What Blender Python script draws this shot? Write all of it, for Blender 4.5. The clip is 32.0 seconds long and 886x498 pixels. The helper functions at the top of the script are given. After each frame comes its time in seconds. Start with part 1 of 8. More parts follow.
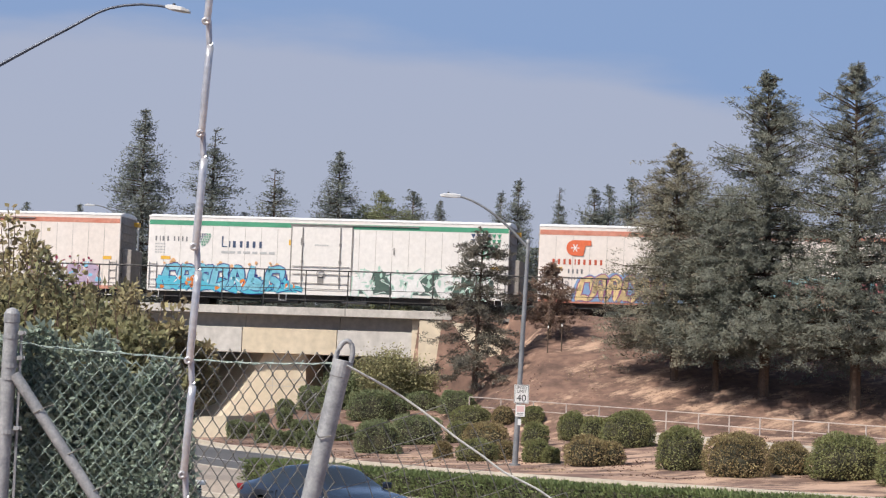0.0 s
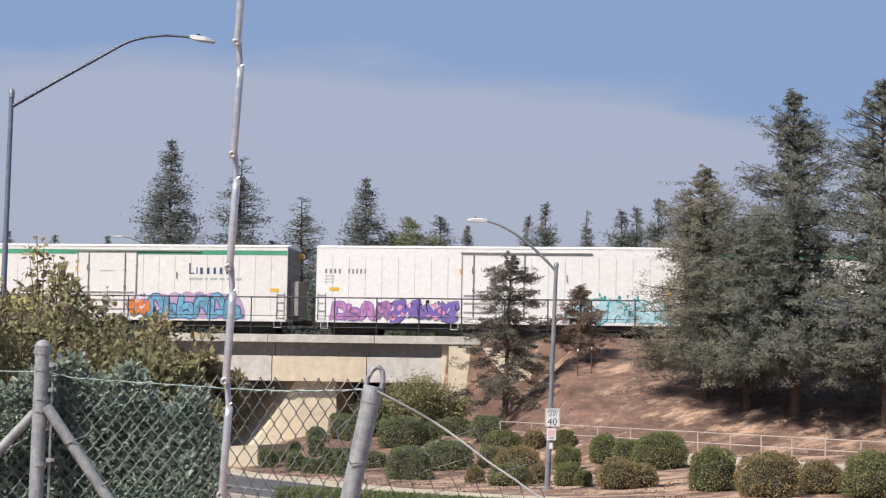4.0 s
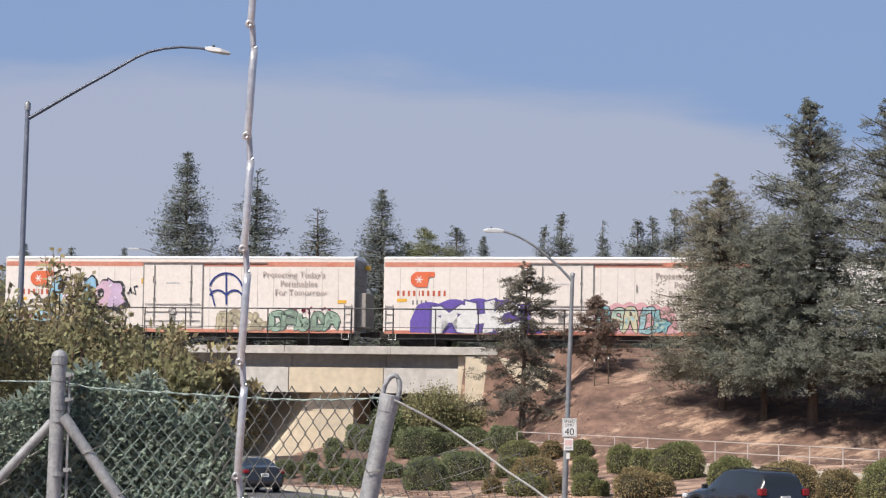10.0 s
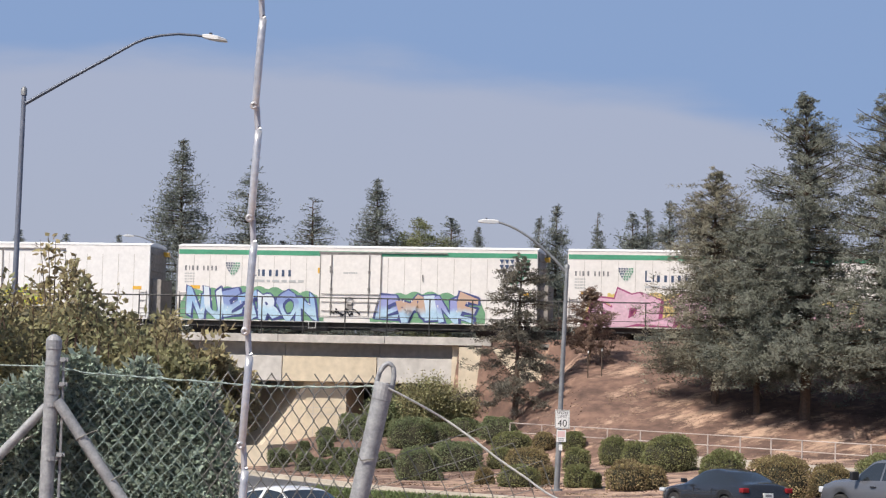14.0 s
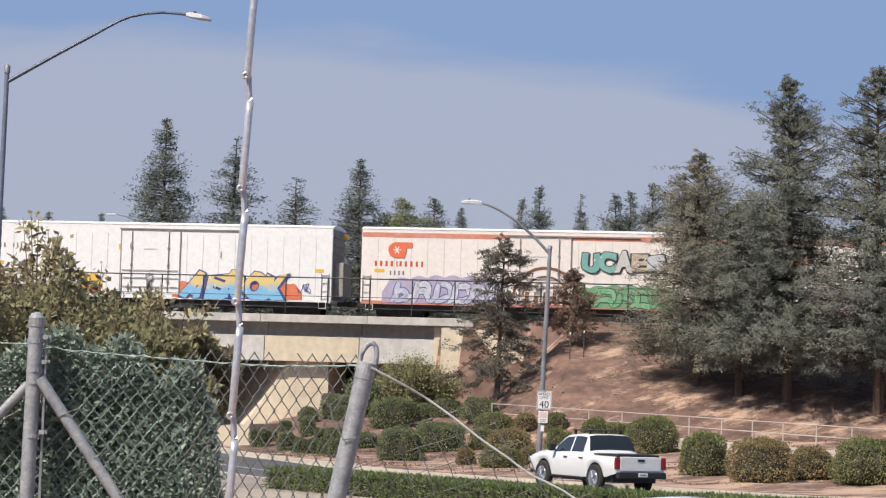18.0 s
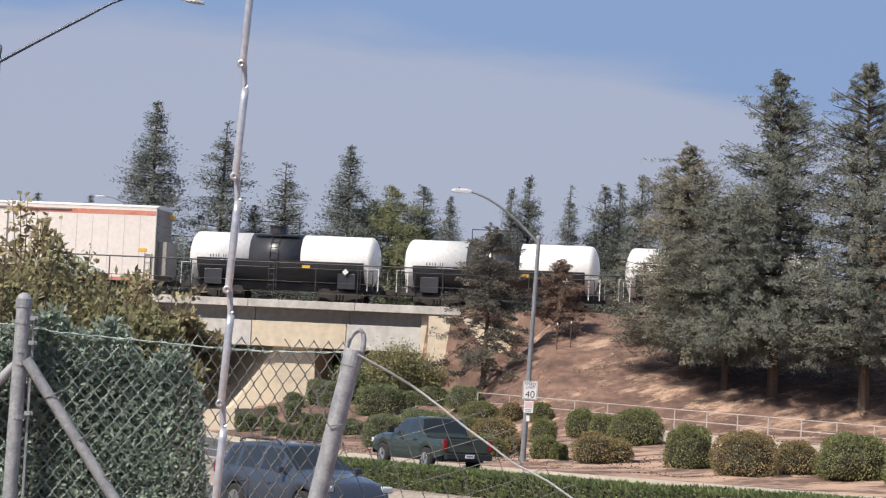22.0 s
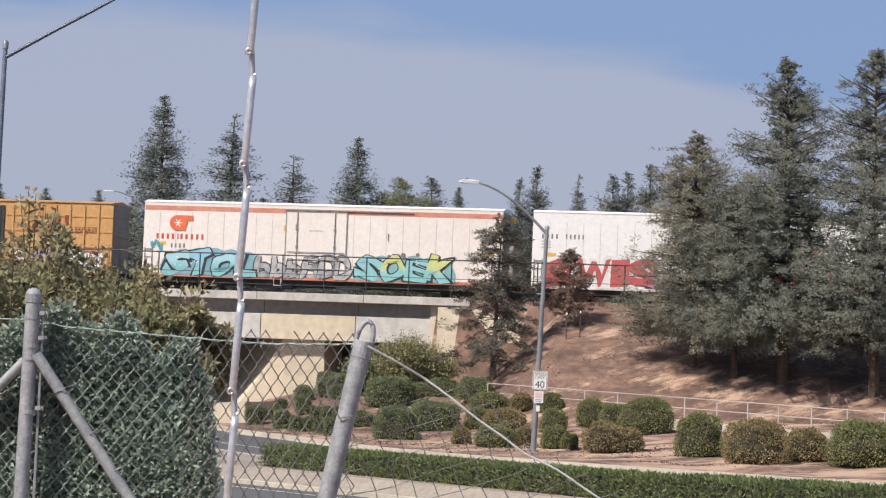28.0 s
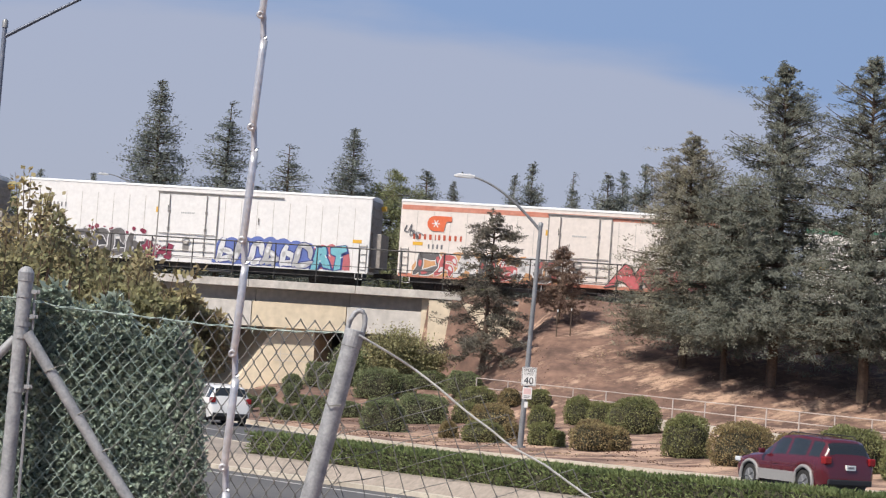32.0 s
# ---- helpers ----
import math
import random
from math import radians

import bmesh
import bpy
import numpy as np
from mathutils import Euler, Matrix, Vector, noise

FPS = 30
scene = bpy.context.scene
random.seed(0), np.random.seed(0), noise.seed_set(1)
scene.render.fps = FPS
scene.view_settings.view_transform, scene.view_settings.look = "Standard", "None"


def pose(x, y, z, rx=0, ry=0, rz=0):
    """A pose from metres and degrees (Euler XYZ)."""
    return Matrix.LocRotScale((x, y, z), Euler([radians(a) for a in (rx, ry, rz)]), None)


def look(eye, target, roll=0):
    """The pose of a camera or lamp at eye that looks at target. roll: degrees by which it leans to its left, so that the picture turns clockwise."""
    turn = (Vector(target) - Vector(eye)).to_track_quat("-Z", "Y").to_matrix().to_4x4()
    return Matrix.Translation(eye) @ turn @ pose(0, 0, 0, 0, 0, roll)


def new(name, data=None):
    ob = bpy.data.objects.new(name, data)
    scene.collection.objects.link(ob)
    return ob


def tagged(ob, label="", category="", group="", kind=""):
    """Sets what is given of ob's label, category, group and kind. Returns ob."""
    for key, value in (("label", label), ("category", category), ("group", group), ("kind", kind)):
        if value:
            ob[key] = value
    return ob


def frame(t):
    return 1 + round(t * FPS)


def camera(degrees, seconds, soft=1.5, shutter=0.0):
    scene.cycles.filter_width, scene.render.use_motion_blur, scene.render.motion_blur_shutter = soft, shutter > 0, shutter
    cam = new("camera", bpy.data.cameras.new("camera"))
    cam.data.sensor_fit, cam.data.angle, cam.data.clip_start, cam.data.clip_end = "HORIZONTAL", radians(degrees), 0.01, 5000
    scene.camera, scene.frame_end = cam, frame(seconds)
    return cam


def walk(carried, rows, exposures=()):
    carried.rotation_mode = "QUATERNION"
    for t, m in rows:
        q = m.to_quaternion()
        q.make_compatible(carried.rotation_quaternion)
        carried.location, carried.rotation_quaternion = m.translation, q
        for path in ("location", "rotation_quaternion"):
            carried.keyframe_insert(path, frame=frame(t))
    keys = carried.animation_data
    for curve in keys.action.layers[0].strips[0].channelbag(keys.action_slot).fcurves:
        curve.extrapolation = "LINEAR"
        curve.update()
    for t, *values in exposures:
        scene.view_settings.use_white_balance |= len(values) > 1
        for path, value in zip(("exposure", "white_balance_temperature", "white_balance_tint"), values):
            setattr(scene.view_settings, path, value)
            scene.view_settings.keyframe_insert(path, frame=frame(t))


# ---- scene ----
cam = camera(21.1, 32.0, soft=1.25)
PATH = [
    (0, (0.0297, -0.120, 2.7825), (0.0648, 1.8761, 2.9022), 2.14),
    (0.5, (0.0303, -0.120, 2.7817), (0.0671, 1.8760, 2.9021), 1.80),
    (1, (0.0302, -0.120, 2.7802), (0.0669, 1.8760, 2.9006), 1.50),
    (1.5, (0.0296, -0.120, 2.7804), (0.0639, 1.8761, 2.9005), 1.33),
    (2, (0.0298, -0.120, 2.7787), (0.0605, 1.8759, 2.9033), 0.97),
    (2.5, (0.0292, -0.120, 2.7786), (0.0559, 1.8756, 2.9083), 0.82),
    (3, (0.0284, -0.120, 2.7798), (0.0487, 1.8754, 2.9139), 0.85),
    (3.5, (0.0275, -0.120, 2.7787), (0.0433, 1.8752, 2.9160), 0.99),
    (5.5, (0.0272, -0.120, 2.7788), (0.0269, 1.8746, 2.9259), 1.34),
    (6, (0.0275, -0.120, 2.7786), (0.0268, 1.8745, 2.9264), 1.43),
    (6.5, (0.0278, -0.120, 2.7788), (0.0267, 1.8746, 2.9263), 1.56),
    (7, (0.0279, -0.120, 2.7786), (0.0266, 1.8745, 2.9274), 1.63),
    (7.5, (0.0271, -0.120, 2.7791), (0.0263, 1.8744, 2.9282), 1.72),
    (8, (0.0272, -0.120, 2.7790), (0.0270, 1.8745, 2.9276), 1.68),
    (8.5, (0.0268, -0.120, 2.7783), (0.0266, 1.8745, 2.9265), 1.76),
    (9, (0.0270, -0.120, 2.7780), (0.0268, 1.8745, 2.9263), 1.64),
    (9.5, (0.0274, -0.120, 2.7764), (0.0258, 1.8744, 2.9264), 1.43),
    (10, (0.0284, -0.120, 2.7658), (0.0258, 1.8744, 2.9149), 0.87),
    (10.5, (0.0260, -0.120, 2.7599), (0.0230, 1.8747, 2.9051), 0.82),
    (11, (0.0241, -0.120, 2.7588), (0.0227, 1.8750, 2.9001), 0.81),
    (11.5, (0.0232, -0.120, 2.7585), (0.0238, 1.8752, 2.8964), 1.01),
    (12, (0.0244, -0.120, 2.7576), (0.0250, 1.8752, 2.8957), 1.12),
    (12.5, (0.0235, -0.120, 2.7587), (0.0239, 1.8751, 2.8989), 1.26),
    (13, (0.0238, -0.120, 2.7586), (0.0245, 1.8751, 2.8984), 1.40),
    (13.5, (0.0229, -0.120, 2.7584), (0.0250, 1.8751, 2.8989), 1.50),
    (14, (0.0236, -0.120, 2.7578), (0.0256, 1.8750, 2.8990), 1.49),
    (14.5, (0.0239, -0.120, 2.7591), (0.0282, 1.8753, 2.8954), 1.50),
    (16.5, (0.0198, -0.120, 2.7535), (0.0287, 1.8757, 2.8837), 1.55),
    (17, (0.0200, -0.120, 2.7534), (0.0321, 1.8759, 2.8814), 1.62),
    (17.5, (0.0200, -0.120, 2.7527), (0.0342, 1.8760, 2.8788), 1.69),
    (18, (0.0203, -0.120, 2.7538), (0.0372, 1.8760, 2.8792), 1.80),
    (18.5, (0.0204, -0.120, 2.7541), (0.0404, 1.8760, 2.8784), 1.98),
    (19, (0.0201, -0.120, 2.7538), (0.0424, 1.8761, 2.8773), 2.05),
    (19.5, (0.0193, -0.120, 2.7537), (0.0449, 1.8762, 2.8747), 2.19),
    (20, (0.0201, -0.120, 2.7535), (0.0473, 1.8763, 2.8722), 2.24),
    (20.5, (0.0206, -0.120, 2.7526), (0.0476, 1.8763, 2.8711), 2.33),
    (21, (0.0190, -0.120, 2.7543), (0.0460, 1.8764, 2.8712), 2.45),
    (21.5, (0.0190, -0.120, 2.7544), (0.0458, 1.8765, 2.8705), 2.51),
    (22, (0.0187, -0.120, 2.7553), (0.0455, 1.8765, 2.8712), 2.86),
    (22.5, (0.0198, -0.120, 2.7548), (0.0490, 1.8765, 2.8692), 3.02),
    (23, (0.0228, -0.120, 2.7481), (0.0539, 1.8765, 2.8621), 1.37),
    (23.5, (0.0228, -0.120, 2.7479), (0.0544, 1.8765, 2.8618), 0.33),
    (24, (0.0229, -0.120, 2.7473), (0.0536, 1.8766, 2.8599), -0.14),
    (24.5, (0.0229, -0.120, 2.7474), (0.0517, 1.8767, 2.8592), -0.41),
    (25, (0.0217, -0.120, 2.7481), (0.0489, 1.8767, 2.8604), -0.38),
    (25.5, (0.0212, -0.120, 2.7480), (0.0449, 1.8767, 2.8603), -0.21),
    (27.5, (0.0182, -0.120, 2.7529), (0.0385, 1.8770, 2.8609), 1.84),
    (28, (0.0183, -0.120, 2.7529), (0.0384, 1.8770, 2.8611), 2.26),
    (28.5, (0.0191, -0.120, 2.7528), (0.0413, 1.8770, 2.8609), 2.52),
    (29, (0.0169, -0.120, 2.7452), (0.0389, 1.8770, 2.8528), 2.72),
    (29.5, (0.0130, -0.120, 2.7456), (0.0361, 1.8770, 2.8524), 3.05),
    (30, (0.0126, -0.120, 2.7451), (0.0369, 1.8771, 2.8498), 3.52),
    (30.5, (0.0123, -0.120, 2.7446), (0.0374, 1.8772, 2.8475), 3.85),
    (31, (0.0119, -0.120, 2.7445), (0.0375, 1.8772, 2.8464), 4.10),
    (31.5, (0.0123, -0.120, 2.7439), (0.0383, 1.8772, 2.8460), 4.30),
    (32, (0.0138, -0.120, 2.7423), (0.0401, 1.8772, 2.8455), 4.06),
]
walk(cam, [(t, look(eye, target, roll)) for t, eye, target, roll in PATH])

# ---- world, sun, exposure ----
world = bpy.data.worlds.new("world")
scene.world = world
world.use_nodes = True
wn = world.node_tree.nodes
sky = wn.new("ShaderNodeTexSky")
sky.sky_type, sky.sun_disc = "NISHITA", False
SUN_DIR = Vector((-0.52, -0.50, 0.85)).normalized()
sky.sun_elevation = math.asin(SUN_DIR.z)
sky.sun_rotation = math.atan2(SUN_DIR.x, SUN_DIR.y)
sky.air_density, sky.dust_density, sky.ozone_density = 1.0, 1.2, 1.5
wn["Background"].inputs["Strength"].default_value = 0.105
world.node_tree.links.new(sky.outputs[0], wn["Background"].inputs["Color"])
sun_lamp = bpy.data.lights.new("sun", "SUN")
sun_lamp.energy, sun_lamp.angle, sun_lamp.color = 4.5, radians(0.6), (1.0, 0.918, 0.82)
sun = new("sun", sun_lamp)
sun.matrix_world = look((0, 0, 60), Vector((0, 0, 60)) - SUN_DIR)
scene.view_settings.exposure = 0.30


# ---- materials ----
def surf(name, c1, c2, big=0.4, fine=12.0, rough=0.7, metal=0.0, bump=0.15, grime=0.0, streak=0.0, coat=0.0, rnd=0.0, isl=0.0, space="Object"):
    """A surface of two tones mixed at a large scale, with fine grain in colour and relief. streak stretches the large stains upright."""
    m = bpy.data.materials.new(name)
    m.use_nodes = True
    nt = m.node_tree
    nd, ln = nt.nodes, nt.links
    b = nd["Principled BSDF"]
    tc = nd.new("ShaderNodeTexCoord")
    mp = nd.new("ShaderNodeMapping")
    ln.new(tc.outputs[space], mp.inputs[0])
    if streak:
        mp.inputs["Scale"].default_value = (1, 1, 1 / streak)
    n1 = nd.new("ShaderNodeTexNoise")
    n1.inputs["Scale"].default_value, n1.inputs["Detail"].default_value, n1.inputs["Roughness"].default_value = big, 6, 0.62
    ln.new(mp.outputs[0], n1.inputs["Vector"])
    r1 = nd.new("ShaderNodeValToRGB")
    r1.color_ramp.elements[0].position, r1.color_ramp.elements[1].position = 0.35, 0.68
    r1.color_ramp.elements[0].color, r1.color_ramp.elements[1].color = (*c1, 1), (*c2, 1)
    ln.new(n1.outputs[0], r1.inputs[0])
    n2 = nd.new("ShaderNodeTexNoise")
    n2.inputs["Scale"].default_value, n2.inputs["Detail"].default_value = fine, 4
    ln.new(tc.outputs[space], n2.inputs["Vector"])
    mr = nd.new("ShaderNodeMapRange")
    mr.inputs["From Min"].default_value, mr.inputs["From Max"].default_value = 0.25, 0.75
    mr.inputs["To Min"].default_value, mr.inputs["To Max"].default_value = 1 - grime - 0.06, 1.06 + grime * 0.4
    ln.new(n2.outputs[0], mr.inputs[0])
    mx = nd.new("ShaderNodeMix")
    mx.data_type, mx.blend_type = "RGBA", "MULTIPLY"
    mx.inputs["Factor"].default_value = 1.0
    ln.new(r1.outputs[0], mx.inputs["A"])
    ln.new(mr.outputs[0], mx.inputs["B"])
    out = mx.outputs["Result"]
    if rnd or isl:
        hs = nd.new("ShaderNodeHueSaturation")
        if isl:
            src = nd.new("ShaderNodeNewGeometry").outputs["Random Per Island"]
        else:
            src = nd.new("ShaderNodeObjectInfo").outputs["Random"]
        va = nd.new("ShaderNodeMapRange")
        va.inputs["To Min"].default_value, va.inputs["To Max"].default_value = 1 - (rnd or isl), 1 + (rnd or isl)
        ln.new(src, va.inputs[0])
        ln.new(va.outputs[0], hs.inputs["Value"])
        hu = nd.new("ShaderNodeMapRange")
        hu.inputs["To Min"].default_value, hu.inputs["To Max"].default_value = 0.5 - 0.05 * (rnd or isl), 0.5 + 0.03 * (rnd or isl)
        ln.new(src, hu.inputs[0])
        ln.new(hu.outputs[0], hs.inputs["Hue"])
        ln.new(out, hs.inputs["Color"])
        out = hs.outputs[0]
    ln.new(out, b.inputs["Base Color"])
    b.inputs["Roughness"].default_value, b.inputs["Metallic"].default_value = rough, metal
    b.inputs["Coat Weight"].default_value = coat
    if bump:
        bp = nd.new("ShaderNodeBump")
        bp.inputs["Strength"].default_value, bp.inputs["Distance"].default_value = bump, 0.02
        ln.new(n2.outputs[0], bp.inputs["Height"])
        ln.new(bp.outputs[0], b.inputs["Normal"])
    return m


def plain(name, c, rough=0.5, metal=0.0, coat=0.0):
    return surf(name, [v * 0.93 for v in c], c, 1.5, 40, rough, metal, 0.03, 0.04, coat=coat)


def leafy(name, c1, c2, isl=0.35, rough=0.6):
    m = surf(name, c1, c2, 0.5, 6, rough, 0, 0, 0.1, isl=isl)
    nd, ln = m.node_tree.nodes, m.node_tree.links
    b = nd["Principled BSDF"]
    b.inputs["Specular IOR Level"].default_value = 0.18
    tr = nd.new("ShaderNodeBsdfTranslucent")
    ln.new(b.inputs["Base Color"].links[0].from_socket, tr.inputs["Color"])
    mx = nd.new("ShaderNodeMixShader")
    mx.inputs[0].default_value = 0.42
    ln.new(b.outputs[0], mx.inputs[1])
    ln.new(tr.outputs[0], mx.inputs[2])
    ln.new(mx.outputs[0], nd["Material Output"].inputs["Surface"])
    return m


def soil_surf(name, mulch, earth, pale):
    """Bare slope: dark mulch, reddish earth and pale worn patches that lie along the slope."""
    m = surf(name, mulch, earth, 0.55, 2.2, 0.97, 0, 0.7, 0.22)
    nd, ln = m.node_tree.nodes, m.node_tree.links
    b = nd["Principled BSDF"]
    tc = nd.new("ShaderNodeTexCoord")
    turn = nd.new("ShaderNodeMapping")
    turn.inputs["Rotation"].default_value = (0, 0, -0.62)
    ln.new(tc.outputs["Object"], turn.inputs[0])
    mp = nd.new("ShaderNodeMapping")
    mp.inputs["Scale"].default_value = (0.24, 0.62, 0.8)
    ln.new(turn.outputs[0], mp.inputs[0])
    n = nd.new("ShaderNodeTexNoise")
    n.inputs["Scale"].default_value, n.inputs["Detail"].default_value, n.inputs["Roughness"].default_value = 1.0, 9, 0.74
    ln.new(mp.outputs[0], n.inputs["Vector"])
    r = nd.new("ShaderNodeMapRange")
    r.inputs["From Min"].default_value, r.inputs["From Max"].default_value = 0.555, 0.66
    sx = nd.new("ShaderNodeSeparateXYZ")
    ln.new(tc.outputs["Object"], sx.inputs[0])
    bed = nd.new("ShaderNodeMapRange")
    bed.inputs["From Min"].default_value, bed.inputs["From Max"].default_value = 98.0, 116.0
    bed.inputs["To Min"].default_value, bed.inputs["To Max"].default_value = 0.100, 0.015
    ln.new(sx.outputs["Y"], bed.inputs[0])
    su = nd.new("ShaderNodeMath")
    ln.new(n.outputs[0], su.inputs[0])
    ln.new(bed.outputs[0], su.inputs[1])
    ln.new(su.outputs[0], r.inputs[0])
    mx = nd.new("ShaderNodeMix")
    mx.data_type = "RGBA"
    ln.new(r.outputs[0], mx.inputs["Factor"])
    ln.new(b.inputs["Base Color"].links[0].from_socket, mx.inputs["A"])
    mx.inputs["B"].default_value = (*pale, 1)
    ln.new(mx.outputs["Result"], b.inputs["Base Color"])
    return m


M = {}
M["reefer_white"] = surf("reefer_white_paint", (0.71, 0.685, 0.65), (0.735, 0.71, 0.68), 0.25, 5, 0.5, 0, 0.02, 0.018, streak=7)
M["reefer_cool"] = surf("cool_white_paint", (0.735, 0.725, 0.71), (0.755, 0.745, 0.73), 0.25, 5, 0.5, 0, 0.02, 0.015, streak=7)
M["reefer_pink"] = surf("sun_faded_white_paint", (0.71, 0.645, 0.59), (0.735, 0.68, 0.63), 0.25, 5, 0.55, 0, 0.02, 0.02, streak=7)
M["roof_white"] = surf("roof_white", (0.78, 0.77, 0.75), (0.84, 0.83, 0.81), 0.5, 6, 0.45, 0, 0.03, 0.05)
M["green_stripe"] = surf("green_stripe_paint", (0.06, 0.27, 0.16), (0.08, 0.34, 0.20), 0.8, 9, 0.5, 0, 0.02, 0.1)
M["orange_stripe"] = surf("faded_orange_stripe", (0.52, 0.17, 0.105), (0.62, 0.31, 0.23), 0.7, 6, 0.55, 0, 0.02, 0.12, streak=0.4)
M["orange_logo"] = surf("orange_logo_paint", (0.66, 0.13, 0.05), (0.72, 0.17, 0.07), 1.5, 12, 0.5, 0, 0.02, 0.08)
M["car_end"] = surf("shaded_end_steel", (0.22, 0.20, 0.185), (0.32, 0.295, 0.27), 0.6, 6, 0.7, 0, 0.1, 0.2, streak=3)
M["under"] = surf("underframe_black", (0.035, 0.034, 0.034), (0.075, 0.068, 0.062), 0.9, 8, 0.75, 0.1, 0.1, 0.3)
M["truck"] = surf("rusty_truck_steel", (0.03, 0.026, 0.023), (0.062, 0.05, 0.042), 1.5, 10, 0.8, 0.2, 0.15, 0.3)
M["rod"] = surf("door_rod_steel", (0.22, 0.21, 0.20), (0.36, 0.34, 0.32), 2, 14, 0.55, 0.3, 0.05, 0.15)
M["seam"] = surf("panel_seam_grey", (0.42, 0.40, 0.37), (0.55, 0.52, 0.48), 1, 10, 0.6, 0, 0.0, 0.1)
M["mark"] = surf("grey_lettering_paint", (0.16, 0.16, 0.17), (0.24, 0.24, 0.25), 2, 12, 0.6, 0, 0, 0.1)
M["orange_word"] = plain("red_orange_lettering_paint", (0.50, 0.10, 0.05), 0.5)
M["mark_blue"] = plain("navy_lettering_paint", (0.055, 0.085, 0.16), 0.5)
M["mark_pale"] = plain("pale_grey_lettering_paint", (0.45, 0.46, 0.46), 0.6)
M["motto"] = plain("grey_brown_lettering_paint", (0.44, 0.37, 0.34), 0.6)
M["brown_mark"] = plain("red_brown_lettering_paint", (0.20, 0.045, 0.03), 0.6)
M["placard"] = plain("yellow_placard", (0.72, 0.42, 0.05), 0.5)
M["box_yellow"] = surf("boxcar_yellow_paint", (0.48, 0.255, 0.09), (0.55, 0.31, 0.12), 0.4, 5, 0.55, 0, 0.04, 0.1, streak=5)
M["box_black"] = surf("boxcar_black_door", (0.030, 0.031, 0.036), (0.058, 0.058, 0.062), 0.8, 8, 0.5, 0, 0.04, 0.1)
M["tank_white"] = surf("tank_white_paint", (0.72, 0.71, 0.69), (0.77, 0.76, 0.74), 0.5, 6, 0.4, 0, 0.02, 0.06, streak=3)
M["tank_black"] = surf("tank_black_paint", (0.028, 0.03, 0.034), (0.05, 0.05, 0.056), 0.6, 6, 0.32, 0, 0.03, 0.15, streak=3)
M["concrete"] = surf("weathered_concrete", (0.40, 0.37, 0.33), (0.56, 0.525, 0.46), 0.3, 3.5, 0.88, 0, 0.2, 0.12, streak=2.5)
M["concrete_tan"] = surf("tan_painted_concrete", (0.56, 0.48, 0.355), (0.645, 0.56, 0.43), 0.35, 2.5, 0.85, 0, 0.12, 0.10, streak=3)
M["concrete_pale"] = surf("pale_patched_concrete", (0.47, 0.45, 0.42), (0.615, 0.59, 0.55), 0.5, 2.5, 0.85, 0, 0.12, 0.14, streak=2.5)
M["deck_edge"] = surf("stained_deck_concrete", (0.42, 0.395, 0.36), (0.57, 0.54, 0.50), 0.7, 3.5, 0.88, 0, 0.15, 0.16, streak=1.5)
M["kerb"] = surf("kerb_concrete", (0.40, 0.355, 0.29), (0.52, 0.47, 0.39), 0.3, 6, 0.9, 0, 0.15, 0.12, space="Object")
M["paving"] = surf("tan_median_paving", (0.245, 0.208, 0.174), (0.32, 0.275, 0.232), 0.35, 8, 0.9, 0, 0.2, 0.2)
M["asphalt"] = surf("asphalt", (0.075, 0.075, 0.08), (0.115, 0.113, 0.112), 0.12, 18, 0.9, 0, 0.25, 0.2)
M["line"] = surf("worn_white_road_paint", (0.50, 0.49, 0.47), (0.68, 0.67, 0.65), 1.2, 10, 0.8, 0, 0.05, 0.2)
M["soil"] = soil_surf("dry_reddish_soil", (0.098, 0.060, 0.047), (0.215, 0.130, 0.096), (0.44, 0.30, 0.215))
M["ballast"] = surf("track_ballast", (0.13, 0.12, 0.11), (0.24, 0.22, 0.20), 1, 14, 0.95, 0, 0.6, 0.3)
M["rail_steel"] = surf("rail_steel", (0.16, 0.11, 0.08), (0.30, 0.25, 0.21), 2, 20, 0.5, 0.6, 0.1, 0.2)
M["black_rail"] = surf("dark_painted_handrail", (0.03, 0.03, 0.032), (0.06, 0.058, 0.055), 2, 12, 0.6, 0.3, 0.05, 0.2)
M["galv"] = surf("galvanised_steel", (0.245, 0.255, 0.27), (0.385, 0.395, 0.405), 16, 70, 0.62, 0.2, 0.05, 0.16)
M["wire"] = surf("weathered_fence_wire", (0.14, 0.14, 0.13), (0.25, 0.245, 0.225), 10, 80, 0.55, 0.3, 0.0, 0.15)
M["wire_green"] = surf("green_coated_wire", (0.225, 0.30, 0.27), (0.37, 0.45, 0.41), 9, 60, 0.5, 0.0, 0.0, 0.15)
M["slack"] = surf("pale_zinc_wire", (0.52, 0.53, 0.50), (0.66, 0.67, 0.64), 20, 90, 0.5, 0.2, 0.0, 0.1)
M["rail_pink"] = surf("dusty_pipe_rail", (0.42, 0.36, 0.33), (0.55, 0.48, 0.44), 1.5, 20, 0.6, 0.1, 0.05, 0.12)
M["bright_wire"] = surf("bright_zinc_wire", (0.52, 0.52, 0.535), (0.68, 0.68, 0.69), 60, 400, 0.28, 0.55, 0.05, 0.12)
M["dull_wire"] = surf("dull_zinc_wire", (0.40, 0.40, 0.43), (0.52, 0.52, 0.55), 60, 260, 0.45, 0.5, 0.03, 0.08)
M["lamp_pole"] = surf("lamp_pole_steel", (0.20, 0.21, 0.22), (0.29, 0.30, 0.31), 1.5, 20, 0.5, 0.3, 0.05, 0.12)
